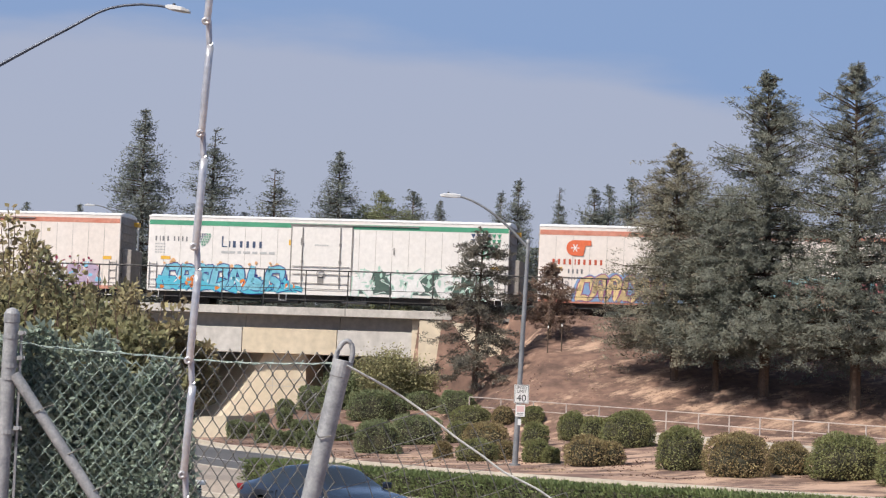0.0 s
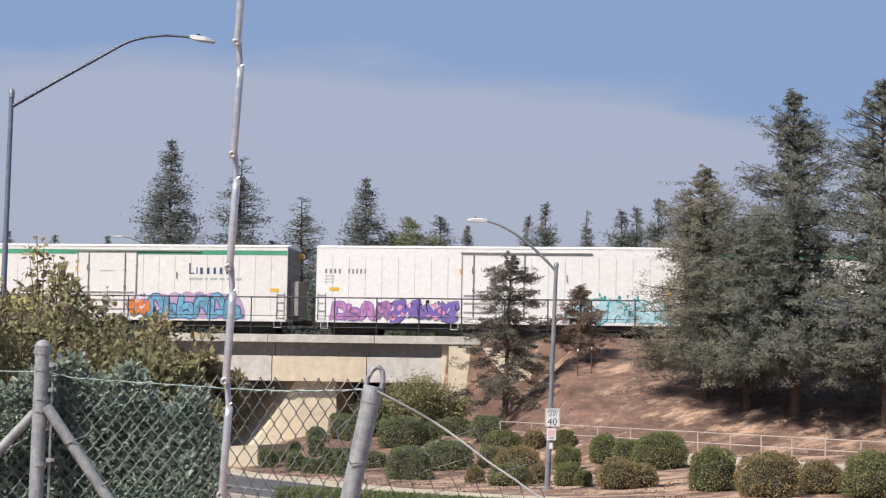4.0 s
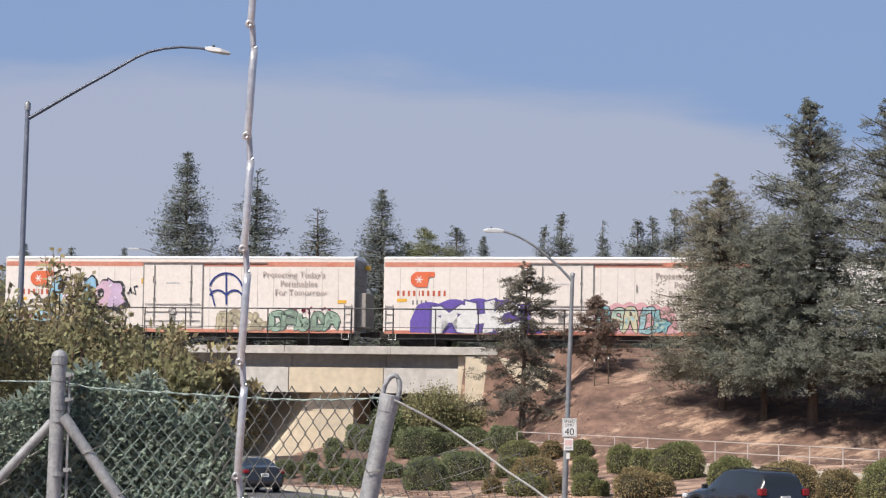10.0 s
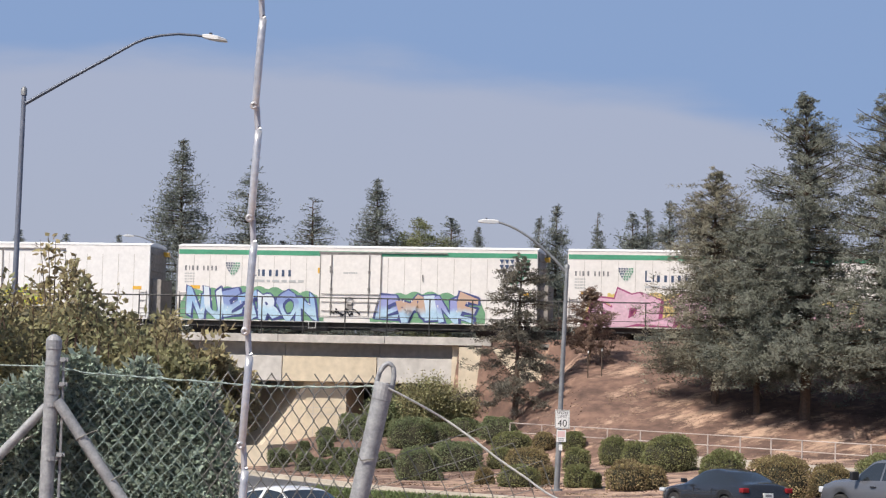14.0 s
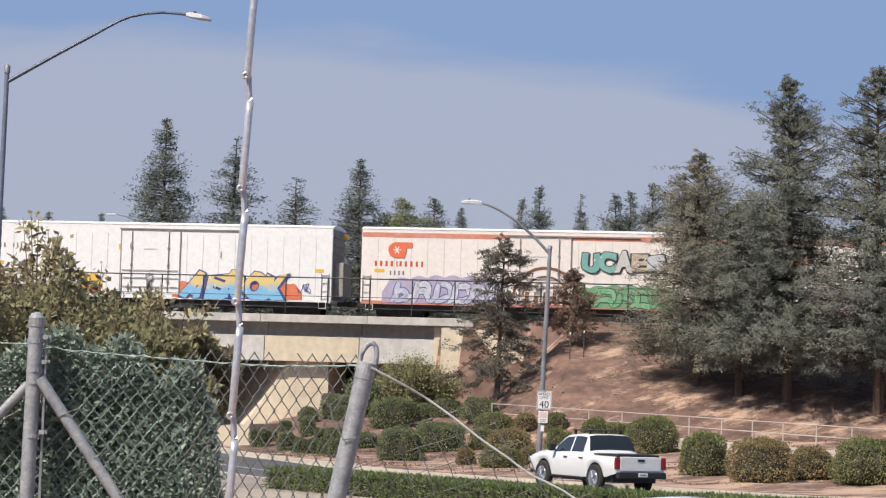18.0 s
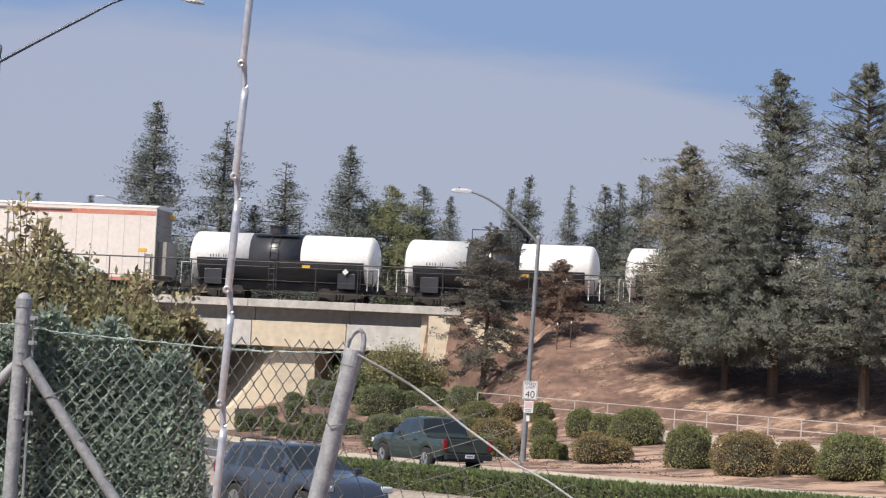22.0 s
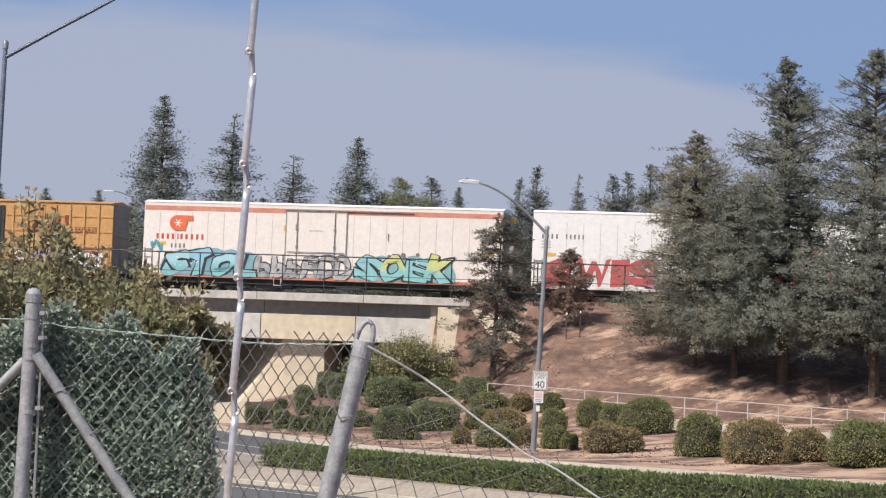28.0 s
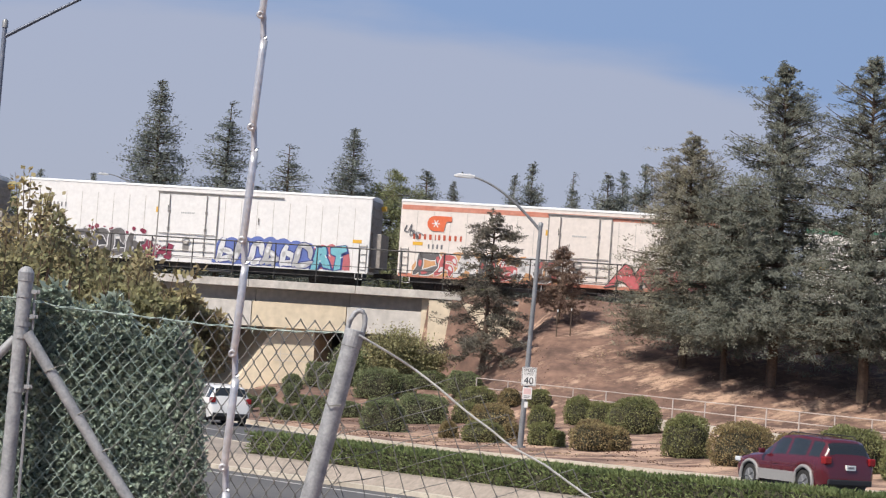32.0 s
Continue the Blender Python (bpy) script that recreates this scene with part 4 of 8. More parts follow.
def logo_swirl(car, x, z):
    """The orange rounded emblem with a pale star on it."""
    bm = newbm()
    pts = [(x + 1.28, z), (x + 1.28, z - 0.28), (x + 0.98, z - 0.28), (x + 0.86, z - 0.84), (x + 0.3, z - 0.84)]
    pts += [(x + 0.36 + 0.42 * math.cos(a), z - 0.42 + 0.42 * math.sin(a)) for a in np.linspace(-math.pi / 2, -1.5 * math.pi, 12)]
    flat(bm, pts, -1.556)
    ob = part("emblem", bm, M["orange_logo"], car, "orange rounded emblem")
    bm = newbm()
    for k in range(3):
        a = k * math.pi / 3
        c, s = 0.22 * math.cos(a), 0.22 * math.sin(a)
        stroke(bm, [(x + 0.42 - c, z - 0.42 - s), (x + 0.42 + c, z - 0.42 + s)], 0.05, -1.560 - 0.001 * k)
    part("star", bm, M["sign_white"], ob, "pale star on the emblem")


def reefer(kind, flip=False):
    """A mechanical refrigerator car. kind: green, orange or bare."""
    white = {"green": "reefer_white", "orange": "reefer_pink", "bare": "reefer_cool"}[kind]
    label = {"green": "white refrigerator railcar with a green top stripe", "orange": "faded white refrigerator railcar with an orange top stripe", "bare": "plain white refrigerator railcar"}[kind]
    car = thing("refrigerator_railcar", pose(0, 0, 0), label + " and graffiti", "railcar", "railcars of the train")
    L = LEN_R
    part("body", box(newbm(), 0, L, -1.52, 1.52, 0.92, 4.98, 0.03), M[white], car)
    bm = newbm()
    prof = [(-1.54, 4.96), (-1.54, 5.0), (-0.9, 5.13), (0, 5.17), (0.9, 5.13), (1.54, 5.0), (1.54, 4.96)]
    a = [bm.verts.new((-0.02, y, z)) for y, z in prof]
    b = [bm.verts.new((L + 0.02, y, z)) for y, z in prof]
    for i in range(len(prof) - 1):
        bm.faces.new((a[i], a[i + 1], b[i + 1], b[i]))
    bm.faces.new(a)
    bm.faces.new(b[::-1])
    part("roof", bm, M["roof_white"], car)
    for x0, x1 in ((-0.03, 0.0), (L, L + 0.03)):
        part("end_sheet", box(newbm(), x0, x1, -1.42, 1.42, 1.0, 4.9), M["car_end"], car, "grey corrugated end")
    bm = newbm()
    for k in range(8):
        for x0, x1 in ((-0.08, -0.03), (L + 0.03, L + 0.08)):
            box(bm, x0, x1, -1.3, 1.3, 1.3 + k * 0.45, 1.42 + k * 0.45)
    tagged(part("end_ribbing", bm, M["car_end"], car), kind="stuff")
    if flip is not None:
        part("refrigeration_unit", box(newbm(), L + 0.03, L + 0.55, -1.05, 1.05, 1.2, 3.1, 0.04), M["car_end"], car, "grey refrigeration unit")
        part("corner_light", box(newbm(), L + 0.02, L + 0.3, 0.9, 1.3, 4.5, 4.75), M["placard"], car)
    d0 = L / 2 - 1.95
    stripe = {"green": "green_stripe", "orange": "orange_stripe"}.get(kind)
    if stripe:
        part("stripe", box(newbm(), 0.04, L - 0.04, -1.528, -1.521, 4.52, 4.78), M[stripe], car)
    seam = shared("panel_seam", lambda: box(newbm(), -0.012, 0.012, -1.529, -1.520, 1.05, 4.46), M["seam"])
    for k in range(1, 22):
        x = k * L / 22
        if not d0 - 0.1 < x < d0 + 3.5:
            piece("panel_seam", seam, car, pose(x, 0, 0))
    # plug door with its frame, rods and handle
    door = part("door", box(newbm(), d0, d0 + 3.38, -1.56, -1.50, 1.12, 4.62, 0.02), M[white], car)
    bm = newbm()
    box(bm, d0 - 0.05, d0 + 3.43, -1.575, -1.55, 4.60, 4.68)
    for x in (d0 - 0.05, d0 + 3.37):
        box(bm, x, x + 0.06, -1.575, -1.55, 1.1, 4.62)
    box(bm, d0 - 0.1, d0 + 7.1, -1.60, -1.53, 4.69, 4.75)
    part("frame", bm, M["rod"], door, "grey steel door track and frame")
    for x in (d0 + 0.62, d0 + 2.74):
        bm = tube(newbm(), [(x, -1.60, 1.25), (x, -1.60, 4.58)], 0.03, 6)
        for z in (1.7, 2.6, 3.55):
            box(bm, x - 0.06, x + 0.06, -1.62, -1.55, z, z + 0.16)
        part("lock_rod", bm, M["rod"], door)
    part("latch", box(newbm(), d0 + 1.52, d0 + 1.86, -1.60, -1.555, 1.45, 1.95, 0.01), M["rod"], door)
    for z in (2.42, 2.0, 1.5):
        part("rail", tube(newbm(), [(d0 + 0.1, -1.61, z), (d0 + 3.3, -1.61, z)], 0.022, 5), M["rod"], door)
    part("handle", tube(newbm(), [(d0 + 1.7 + 0.2 * math.cos(a), -1.63, 2.05 + 0.2 * math.sin(a)) for a in np.linspace(0, math.tau, 13)], 0.03, 5), M["rod"], door, "round hand wheel")
    bars(car, "notice", word(d0 + 1.3, 3.55, 0.09, [0.8] * 8, 0.3), -1.566, M["mark_pale"], "small grey notice")
    # sill, ladders, steps
    part("side_sill", box(newbm(), 0.05, L - 0.05, -1.54, -1.40, 0.86, 1.04), M["orange_stripe" if kind == "orange" else white], car)
    part("underframe", box(newbm(), 0.6, L - 0.6, -1.2, 1.2, 0.55, 0.9), M["under"], car)
    part("equipment_box", box(newbm(), 6.5, 8.6, -1.25, -0.5, 0.4, 0.86, 0.03), M["under"], car)
    part("equipment_box", box(newbm(), 11.0, 12.4, -1.2, -0.4, 0.45, 0.86, 0.03), M["rod"], car)
    lad = shared("ladder", ladder_mesh, M["rod"])
    piece("ladder", lad, car, pose(0.12, -1.56, 0.95))
    piece("ladder", lad, car, pose(L - 0.56, -1.56, 0.95))
    stirrup(car, 0.3)
    stirrup(car, L - 0.7)
    stirrup(car, d0 - 0.6)
    # writing and placards
    part("placard", box(newbm(), 8.0, 8.28, -1.534, -1.52, 3.55, 3.85), M["placard"], car, "small yellow placard")
    part("placard", box(newbm(), L - 0.95, L - 0.45, -1.534, -1.52, 2.5, 2.68), M["placard"], car, "small yellow placard")
    part("placard", box(newbm(), 0.75, 1.3, -1.534, -1.52, 2.6, 2.78), M["placard"], car, "small yellow placard")
    part("grab_iron", tube(newbm(), [(8.7, -1.52, 3.6), (8.7, -1.57, 3.6), (8.7, -1.57, 3.95), (8.7, -1.52, 3.95)], 0.02, 5), M["under"], car)
    part("grab_iron", tube(newbm(), [(13.9, -1.52, 3.2), (13.9, -1.57, 3.2), (13.9, -1.57, 3.55), (13.9, -1.52, 3.55)], 0.02, 5), M["under"], car)
    if kind == "green":
        bars(car, "reporting_mark", slim(0.4, 3.62, 0.26, [0.7, 0.35, 0.8, 0.75], 0.25) + slim(1.45, 3.62, 0.26, [0.6] * 4, 0.3), -1.53, M["mark"], "grey reporting mark as bars")
        for z in (3.42, 3.26, 3.10, 2.95):
            bars(car, "data_line", word(0.4, z, 0.06, [2.0, 1.2, 2.4, 1.5], 0.8), -1.53, M["mark_pale"], "small grey data line")
        if not flip:
            logo_tri(car, 2.75, 4.08, 0.92)
            bars(car, "wordmark", [(4.2, 4.28, 3.35, 3.95), (4.28, 4.52, 3.35, 3.42)] + slim(4.62, 3.35, 0.36, [0.35, 0.85, 0.8, 0.75, 0.8, 0.75], 0.24), -1.53, M["mark_blue"], "navy wordmark as bars")
            bars(car, "motto", word(4.2, 3.02, 0.13, [6, 1.5, 3, 2.2, 3, 2.5], 1.0), -1.53, M["mark_pale"], "pale grey motto as bars")
            logo_tri(car, L - 2.1, 4.45, 1.9)
        else:
            bars(car, "wordmark", [(14.6, 14.68, 3.45, 4.05), (14.68, 14.92, 3.45, 3.52)] + slim(15.02, 3.45, 0.36, [0.35, 0.85, 0.8, 0.75, 0.8, 0.75], 0.24), -1.53, M["mark_blue"], "navy wordmark as bars")
            bars(car, "motto", word(14.6, 3.12, 0.13, [6, 1.5, 3, 2.2, 3, 2.5], 1.0), -1.53, M["mark_pale"], "pale grey motto as bars")
    elif kind == "orange":
        logo_swirl(car, 1.55, 4.25)
        bars(car, "wordmark", slim(0.75, 2.93, 0.29, [0.8, 0.85, 0.8, 0.9, 0.4, 0.8, 0.85, 0.85, 0.85, 0.75], 0.2), -1.53, M["orange_word"], "orange wordmark as bars")
        bars(car, "reporting_mark", slim(1.6, 2.45, 0.24, [0.7, 0.75, 0.75, 0.8], 0.25) + slim(1.65, 2.1, 0.17, [0.6] * 4, 0.3), -1.53, M["mark"], "grey reporting mark as bars")
    else:
        bars(car, "reporting_mark", slim(0.5, 3.55, 0.25, [0.8, 0.75, 0.75, 0.75], 0.25) + slim(1.8, 3.55, 0.25, [0.6] * 5, 0.3), -1.53, M["mark"], "dark grey reporting mark as bars")
        for z in (3.36, 3.2, 3.04):
            bars(car, "data_line", word(0.5, z, 0.07, [2.0, 1.2, 2.4], 0.8), -1.53, M["mark_pale"], "small grey data line")
    running_gear(car, L)
    return car


def tank_car():
    car = thing("tank_car", pose(0, 0, 0), "short tank railcar, white tank with a black middle band", "railcar", "railcars of the train")
    L, R, ZC = LEN_T, 1.36, 2.5

    def shell(x0, x1, r, cap0=False, cap1=False):
        bm = newbm()
        prof = [(x0, r)] if not cap0 else [(x0 + 0.5 * (1 - math.cos(a)), r * math.sin(a)) for a in np.linspace(0.02, math.pi / 2, 8)]
        prof += [(x1, r)] if not cap1 else [(x1 - 0.5 * (1 - math.cos(a)), r * math.sin(a)) for a in np.linspace(math.pi / 2, 0.02, 8)]
        rings = [[bm.verts.new((x, q * math.sin(k * math.tau / 40), ZC + q * math.cos(k * math.tau / 40))) for k in range(40)] for x, q in prof]
        for a, b in zip(rings, rings[1:]):
            for k in range(40):
                bm.faces.new((a[k], a[(k + 1) % 40], b[(k + 1) % 40], b[k]))
        bm.faces.new(rings[0])
        bm.faces.new(rings[-1][::-1])
        return bm

    part("tank_end", shell(0.1, 3.72, R, cap0=True), M["tank_white"], car, "white painted tank shell", True)
    part("tank_end", shell(6.6, L - 0.1, R, cap1=True), M["tank_white"], car, "white painted tank shell", True)
    part("tank_band", shell(3.7, 6.62, R + 0.006), M["tank_black"], car, "black painted tank band", True)
    # black lower half
    bm = newbm()
    rings = []
    for x in (0.75, L - 0.75):
        rings.append([bm.verts.new((x, (R + 0.012) * math.sin(a), ZC + (R + 0.012) * math.cos(a))) for a in np.linspace(math.radians(96), math.radians(264), 24)])
    for k in range(23):
        bm.faces.new((rings[0][k], rings[0][k + 1], rings[1][k + 1], rings[1][k]))
    part("tank_belly", bm, M["tank_black"], car, "black painted tank belly", True)
    bm = newbm()
    tube(bm, [(5.0, 0, 3.8), (5.0, 0, 4.25)], 0.5, 16)
    tube(bm, [(5.0, 0, 4.25), (5.0, 0, 4.32)], 0.56, 16)
    part("dome", bm, M["tank_black"], car, "black valve housing")
    bm = newbm()
    box(bm, 3.9, 6.4, -0.95, -0.65, 3.72, 3.76)
    box(bm, 3.9, 6.4, 0.65, 0.95, 3.72, 3.76)
    part("platform", bm, M["tank_black"], car)
    bm = newbm()
    for x in (3.9, 6.4):
        tube(bm, [(x, -0.95, 3.75), (x, -0.95, 4.5)], 0.025, 5)
    tube(bm, [(3.9, -0.95, 4.48), (6.4, -0.95, 4.48)], 0.025, 5)
    part("platform_rail", bm, M["tank_black"], car)
    bm = newbm()
    for x in (4.9, 5.35):
        tube(bm, [(x, -1.45, 0.8), (x, -1.42, 2.6), (x, -0.98, 3.75)], 0.025, 5)
    for k in range(9):
        z = 0.95 + k * 0.3
        y = -1.45 if z < 2.6 else -1.42 + 0.44 * (z - 2.6) / 1.15
        tube(bm, [(4.9, y, z), (5.35, y, z)], 0.02, 5)
    part("ladder", bm, M["tank_black"], car)
    part("centre_sill", box(newbm(), -0.1, L + 0.1, -0.35, 0.35, 0.75, 1.15), M["under"], car)
    for x in (1.2, L - 2.2):
        part("saddle", box(newbm(), x, x + 1.0, -1.25, 1.25, 0.9, 1.75, 0.02), M["tank_black"], car)
    bm = newbm()
    for y in (-1.35, 1.35):
        tube(bm, [(0.2, y, 1.95), (L - 0.2, y, 1.95)], 0.025, 5)
        for x in (0.2, 0.9, L - 0.9, L - 0.2):
            tube(bm, [(x, y, 0.9), (x, y, 1.95)], 0.025, 5)
    part("running_rail", bm, M["tank_black"], car)
    for x0, x1 in ((-0.1, 0.5), (L - 0.5, L + 0.1)):
        for y in (-1.35, 1.3):
            part("end_rail", tube(newbm(), [(x0, y, 0.85), (x0, y, 2.05), (x1, y, 2.05), (x1, y, 0.85)], 0.028, 5), M["roof_white"], car, "white painted end railing")
    bars(car, "reporting_mark", slim(1.5, 2.40, 0.15, [0.8, 0.8, 0.6, 0.8], 0.3) + slim(2.25, 2.40, 0.15, [0.6, 0.6], 0.3), -1.372, M["mark"], "black reporting mark as bars")
    part("placard", box(newbm(), 6.75, 7.2, -1.405, -1.36, 1.96, 2.12), M["placard"], car, "yellow placard")
    part("hazard_sign", prism(newbm(), [(9.2, 2.02), (9.38, 1.84), (9.2, 1.66), (9.02, 1.84)], -1.385, -1.36), M["sign_white"], car, "small white diamond sign")
    bars(car, "data_line", word(2.1, 2.2, 0.08, [3, 2, 4], 1), -1.395, M["mark_pale"], "small pale data line")
    running_gear(car, L)
    return car


def boxcar(seed):
    car = thing("boxcar", pose(0, 0, 0), "yellow ribbed boxcar with black double doors and graffiti", "railcar", "railcars of the train")
    L = LEN_B
    part("body", box(newbm(), 0, L, -1.48, 1.48, 0.95, 4.80, 0.02), M["box_yellow"], car)
    bm = newbm()
    prof = [(-1.54, 4.78), (-1.54, 4.84), (0, 5.0), (1.54, 4.84), (1.54, 4.78)]
    a = [bm.verts.new((-0.02, y, z)) for y, z in prof]
    b = [bm.verts.new((L + 0.02, y, z)) for y, z in prof]
    for i in range(len(prof) - 1):
        bm.faces.new((a[i], a[i + 1], b[i + 1], b[i]))
    bm.faces.new(a)
    bm.faces.new(b[::-1])
    part("roof", bm, M["box_yellow"], car)
    rib = shared("rib", lambda: box(newbm(), -0.05, 0.05, -1.55, -1.48, 1.05, 4.66), M["box_yellow"])
    d0, d1 = 6.45, 11.1
    for k in range(1, 8):
        piece("rib", rib, car, pose(k * d0 / 7.6, 0, 0))
        piece("rib", rib, car, pose(L - k * (L - d1) / 7.6, 0, 0))
    for x0, x1 in ((0.02, d0 - 0.1), (d1 + 0.1, L - 0.02)):
        for z in (1.5, 2.3, 3.15, 4.0):
            part("cross_rib", box(newbm(), x0, x1, -1.515, -1.478, z, z + 0.05), M["box_yellow"], car)
    for x0, x1 in ((d0, (d0 + d1) / 2 - 0.02), ((d0 + d1) / 2 + 0.02, d1)):
        dr = part("door", box(newbm(), x0, x1, -1.56, -1.49, 1.15, 4.55, 0.02), M["box_black"], car, "black corrugated plug door")
        for k in range(5):
            x = x0 + (k + 0.5) * (x1 - x0) / 5
            part("rod", box(newbm(), x - 0.03, x + 0.03, -1.60, -1.56, 1.2, 4.5), M["box_black"], dr)
        for z in (2.0, 2.9, 3.7):
            part("rod", box(newbm(), x0, x1, -1.59, -1.56, z, z + 0.05), M["box_black"], dr)
        bars(dr, "notice", [(x0 + 0.65, x1 - 0.6, 4.2, 4.3), (x0 + 0.65, x1 - 0.6, 3.95, 4.03), (x0 + 0.8, x1 - 0.8, 3.4, 3.55), (x0 + 0.9, x1 - 1.0, 2.3, 2.5)], -1.604, M["sign_white"], "white notice as bars")
        bars(dr, "label_panel", [(x0 + 0.35, x0 + 0.6, 1.3, 1.6), (x0 + 0.95, x0 + 1.2, 1.3, 1.75), (x0 + 1.4, x0 + 1.75, 1.35, 1.6)], -1.604, M["mark_pale"], "pale data panel")
    part("side_sill", box(newbm(), 0.05, L - 0.05, -1.5, -1.3, 0.82, 1.0), M["box_yellow"], car)
    part("underframe", box(newbm(), 0.6, L - 0.6, -1.1, 1.1, 0.5, 0.9), M["under"], car)
    for x0, x1 in ((-0.04, 0.0), (L, L + 0.04)):
        end = part("end_sheet", box(newbm(), x0, x1, -1.4, 1.4, 1.0, 4.75), M["car_end"], car, "dark ribbed end")
        for k in range(6):
            part("end_rib", box(newbm(), x0 - 0.03, x1 + 0.03, -1.35, 1.35, 1.3 + k * 0.55, 1.42 + k * 0.55, 0.02), M["car_end"], end)
    lad = shared("ladder", ladder_mesh, M["rod"])
    for x in (0.15, L - 0.6):
        piece("ladder", lad, car, pose(x, -1.57, 0.95))
        stirrup(car, x, -1.5)
    for pts, c, dy in (([(1.82, 3.90), (2.30, 3.46), (1.82, 3.02)], (0.16, 0.16, 0.42), 0.0), ([(2.98, 3.90), (2.50, 3.46), (2.98, 3.02)], (0.16, 0.16, 0.42), 0.0), ([(2.02, 3.92), (2.40, 3.58), (2.78, 3.92)], (0.46, 0.07, 0.14), 0.003), ([(2.02, 3.00), (2.40, 3.34), (2.78, 3.00)], (0.46, 0.07, 0.14), 0.003)):
        bm = newbm()
        stroke(bm, pts, 0.13, -1.556 - dy)
        part("emblem", bm, paint(c), car, "red and blue crossed emblem")
    for s_, x, z in (("next", 0.92, 3.50), ("load", 0.92, 3.26), ("any", 3.36, 3.54), ("road", 3.36, 3.30)):
        piece("lettering", text_shape(s_, 0.31, 0.010, M["brown_mark"]), car, pose(x, -1.556, z, 90), "small dark lettering")
    bars(car, "reporting_mark", slim(0.8, 2.50, 0.27, [0.7] * 4, 0.35) + slim(0.8, 2.08, 0.24, [0.6] * 6, 0.3), -1.553, M["mark"], "dark reporting mark as bars")
    bars(car, "wordmark", slim(13.6, 3.62, 0.46, [0.9, 0.9, 0.9], 0.25), -1.556, M["brown_mark"], "red-brown wordmark as bars")
    piece("motto", text_shape("RAILCAR POOLING EXPERTS", 0.37, 0.003, M["brown_mark"], 0.92), car, pose(12.2, -1.556, 3.18, 90), "dark red-brown motto")
    running_gear(car, L)
    return car


TRAIN = []


def consist():
    def add(car, pitch):
        s = sum(p for _, p in TRAIN)
        TRAIN.append((car, pitch))
        return car

    def r(kind, flip=False):
        return add(reefer(kind, flip), PITCH_R)

    g = graffiti
    mint, peach, sky_, rose, cream, plum, ash, maroon = (0.42, 0.60, 0.52), (0.70, 0.42, 0.22), (0.22, 0.50, 0.68), (0.62, 0.22, 0.24), (0.66, 0.60, 0.46), (0.16, 0.08, 0.24), (0.33, 0.33, 0.35), (0.26, 0.05, 0.09)
    c = r("orange")
    g(c, 15.0, 19.2, 1.0, 2.4, 10, (0.45, 0.36, 0.48), maroon, WHITE, 4, None, (sky_,))
    c = r("green")
    wild(c, 7, 0.9, 7.6, 1.0, 2.35, 11, [CYAN, (0.14, 0.52, 0.68)], NAVY, cloud=None, slant=0.3, dots=peach)
    g(c, 0.7, 8.4, 0.95, 1.7, 61, CYAN, NAVY, None, 5, CYAN, (ORANGE,), y=-1.545)
    g(c, 11.8, 19.3, 0.98, 2.25, 12, (0.09, 0.14, 0.12), mint, WHITE, 8, (0.10, 0.14, 0.13), (mint,), thick=0.22)
    c = r("orange")
    scribble(c, 0.9, 1.7, 1.6, 2.2, 62, GREY)
    wild(c, 7, 2.2, 7.6, 0.98, 2.35, 13, (0.74, 0.55, 0.24), (0.30, 0.10, 0.22), cloud=(0.16, 0.32, 0.58), slant=0.28)
    tag(c, "ROUGH", 12.9, 18.3, 1.0, 2.35, 14, (0.46, 0.07, 0.10), BLACK, low=(0.42, 0.24, 0.15), cloud=(0.20, 0.52, 0.60), pad=0.5, slant=0.0, wild=0.5, shine=False)
    c = r("green", True)
    tag(c, "RINK", 2.4, 6.1, 1.0, 2.2, 15, (0.42, 0.46, 0.07), BLACK, fat=0.10, slant=0.25, shine=False)
    scribble(c, 1.8, 2.7, 1.0, 2.3, 64, BLACK, 0.06)
    scribble(c, 5.9, 7.6, 1.2, 2.1, 65, ash, 0.05, 12)
    g(c, 11.2, 12.3, 1.2, 2.1, 66, ORANGE, PURPLE, None, 2, None, ())
    wild(c, 6, 12.3, 17.6, 1.0, 2.3, 16, (0.09, 0.40, 0.60), NAVY, cloud=(0.46, 0.30, 0.50), pad=0.25, slant=0.15)
    c = r("bare")
    wild(c, 4, 0.9, 4.2, 1.0, 2.0, 17, (0.52, 0.18, 0.50), PURPLE, slant=0.2)
    g(c, 4.2, 8.0, 1.0, 2.0, 67, PURPLE, BLACK, LILAC, 4, None, (PINK,))
    g(c, 14.0, 19.4, 0.98, 2.3, 18, (0.42, 0.64, 0.72), TEAL, None, 5, (0.46, 0.66, 0.73), (WHITE,))
    c = r("green")
    wild(c, 7, 0.6, 7.9, 1.0, 2.45, 19, [(0.36, 0.34, 0.62), (0.22, 0.17, 0.34), (0.30, 0.32, 0.64)], (0.72, 0.70, 0.72), cloud=(0.06, 0.33, 0.36), slant=0.12)
    wild(c, 7, 12.2, 19.2, 1.0, 2.35, 20, [(0.30, 0.25, 0.28), (0.20, 0.16, 0.18), (0.36, 0.28, 0.38)], (0.66, 0.63, 0.62), slant=0.25)
    c = r("orange")
    scribble(c, 0.1, 1.0, 2.9, 3.6, 68, BLACK, 0.05, 8)
    wild(c, 6, 2.9, 7.1, 1.0, 2.0, 21, [(0.56, 0.66, 0.60), WHITE], BLACK, cloud=(0.42, 0.24, 0.22), pad=0.3, slant=0.2)
    wild(c, 6, 11.2, 14.7, 1.0, 2.15, 22, [(0.38, 0.34, 0.26), (0.46, 0.46, 0.42)], BLACK, cloud=(0.16, 0.42, 0.60), pad=0.4, slant=0.2)
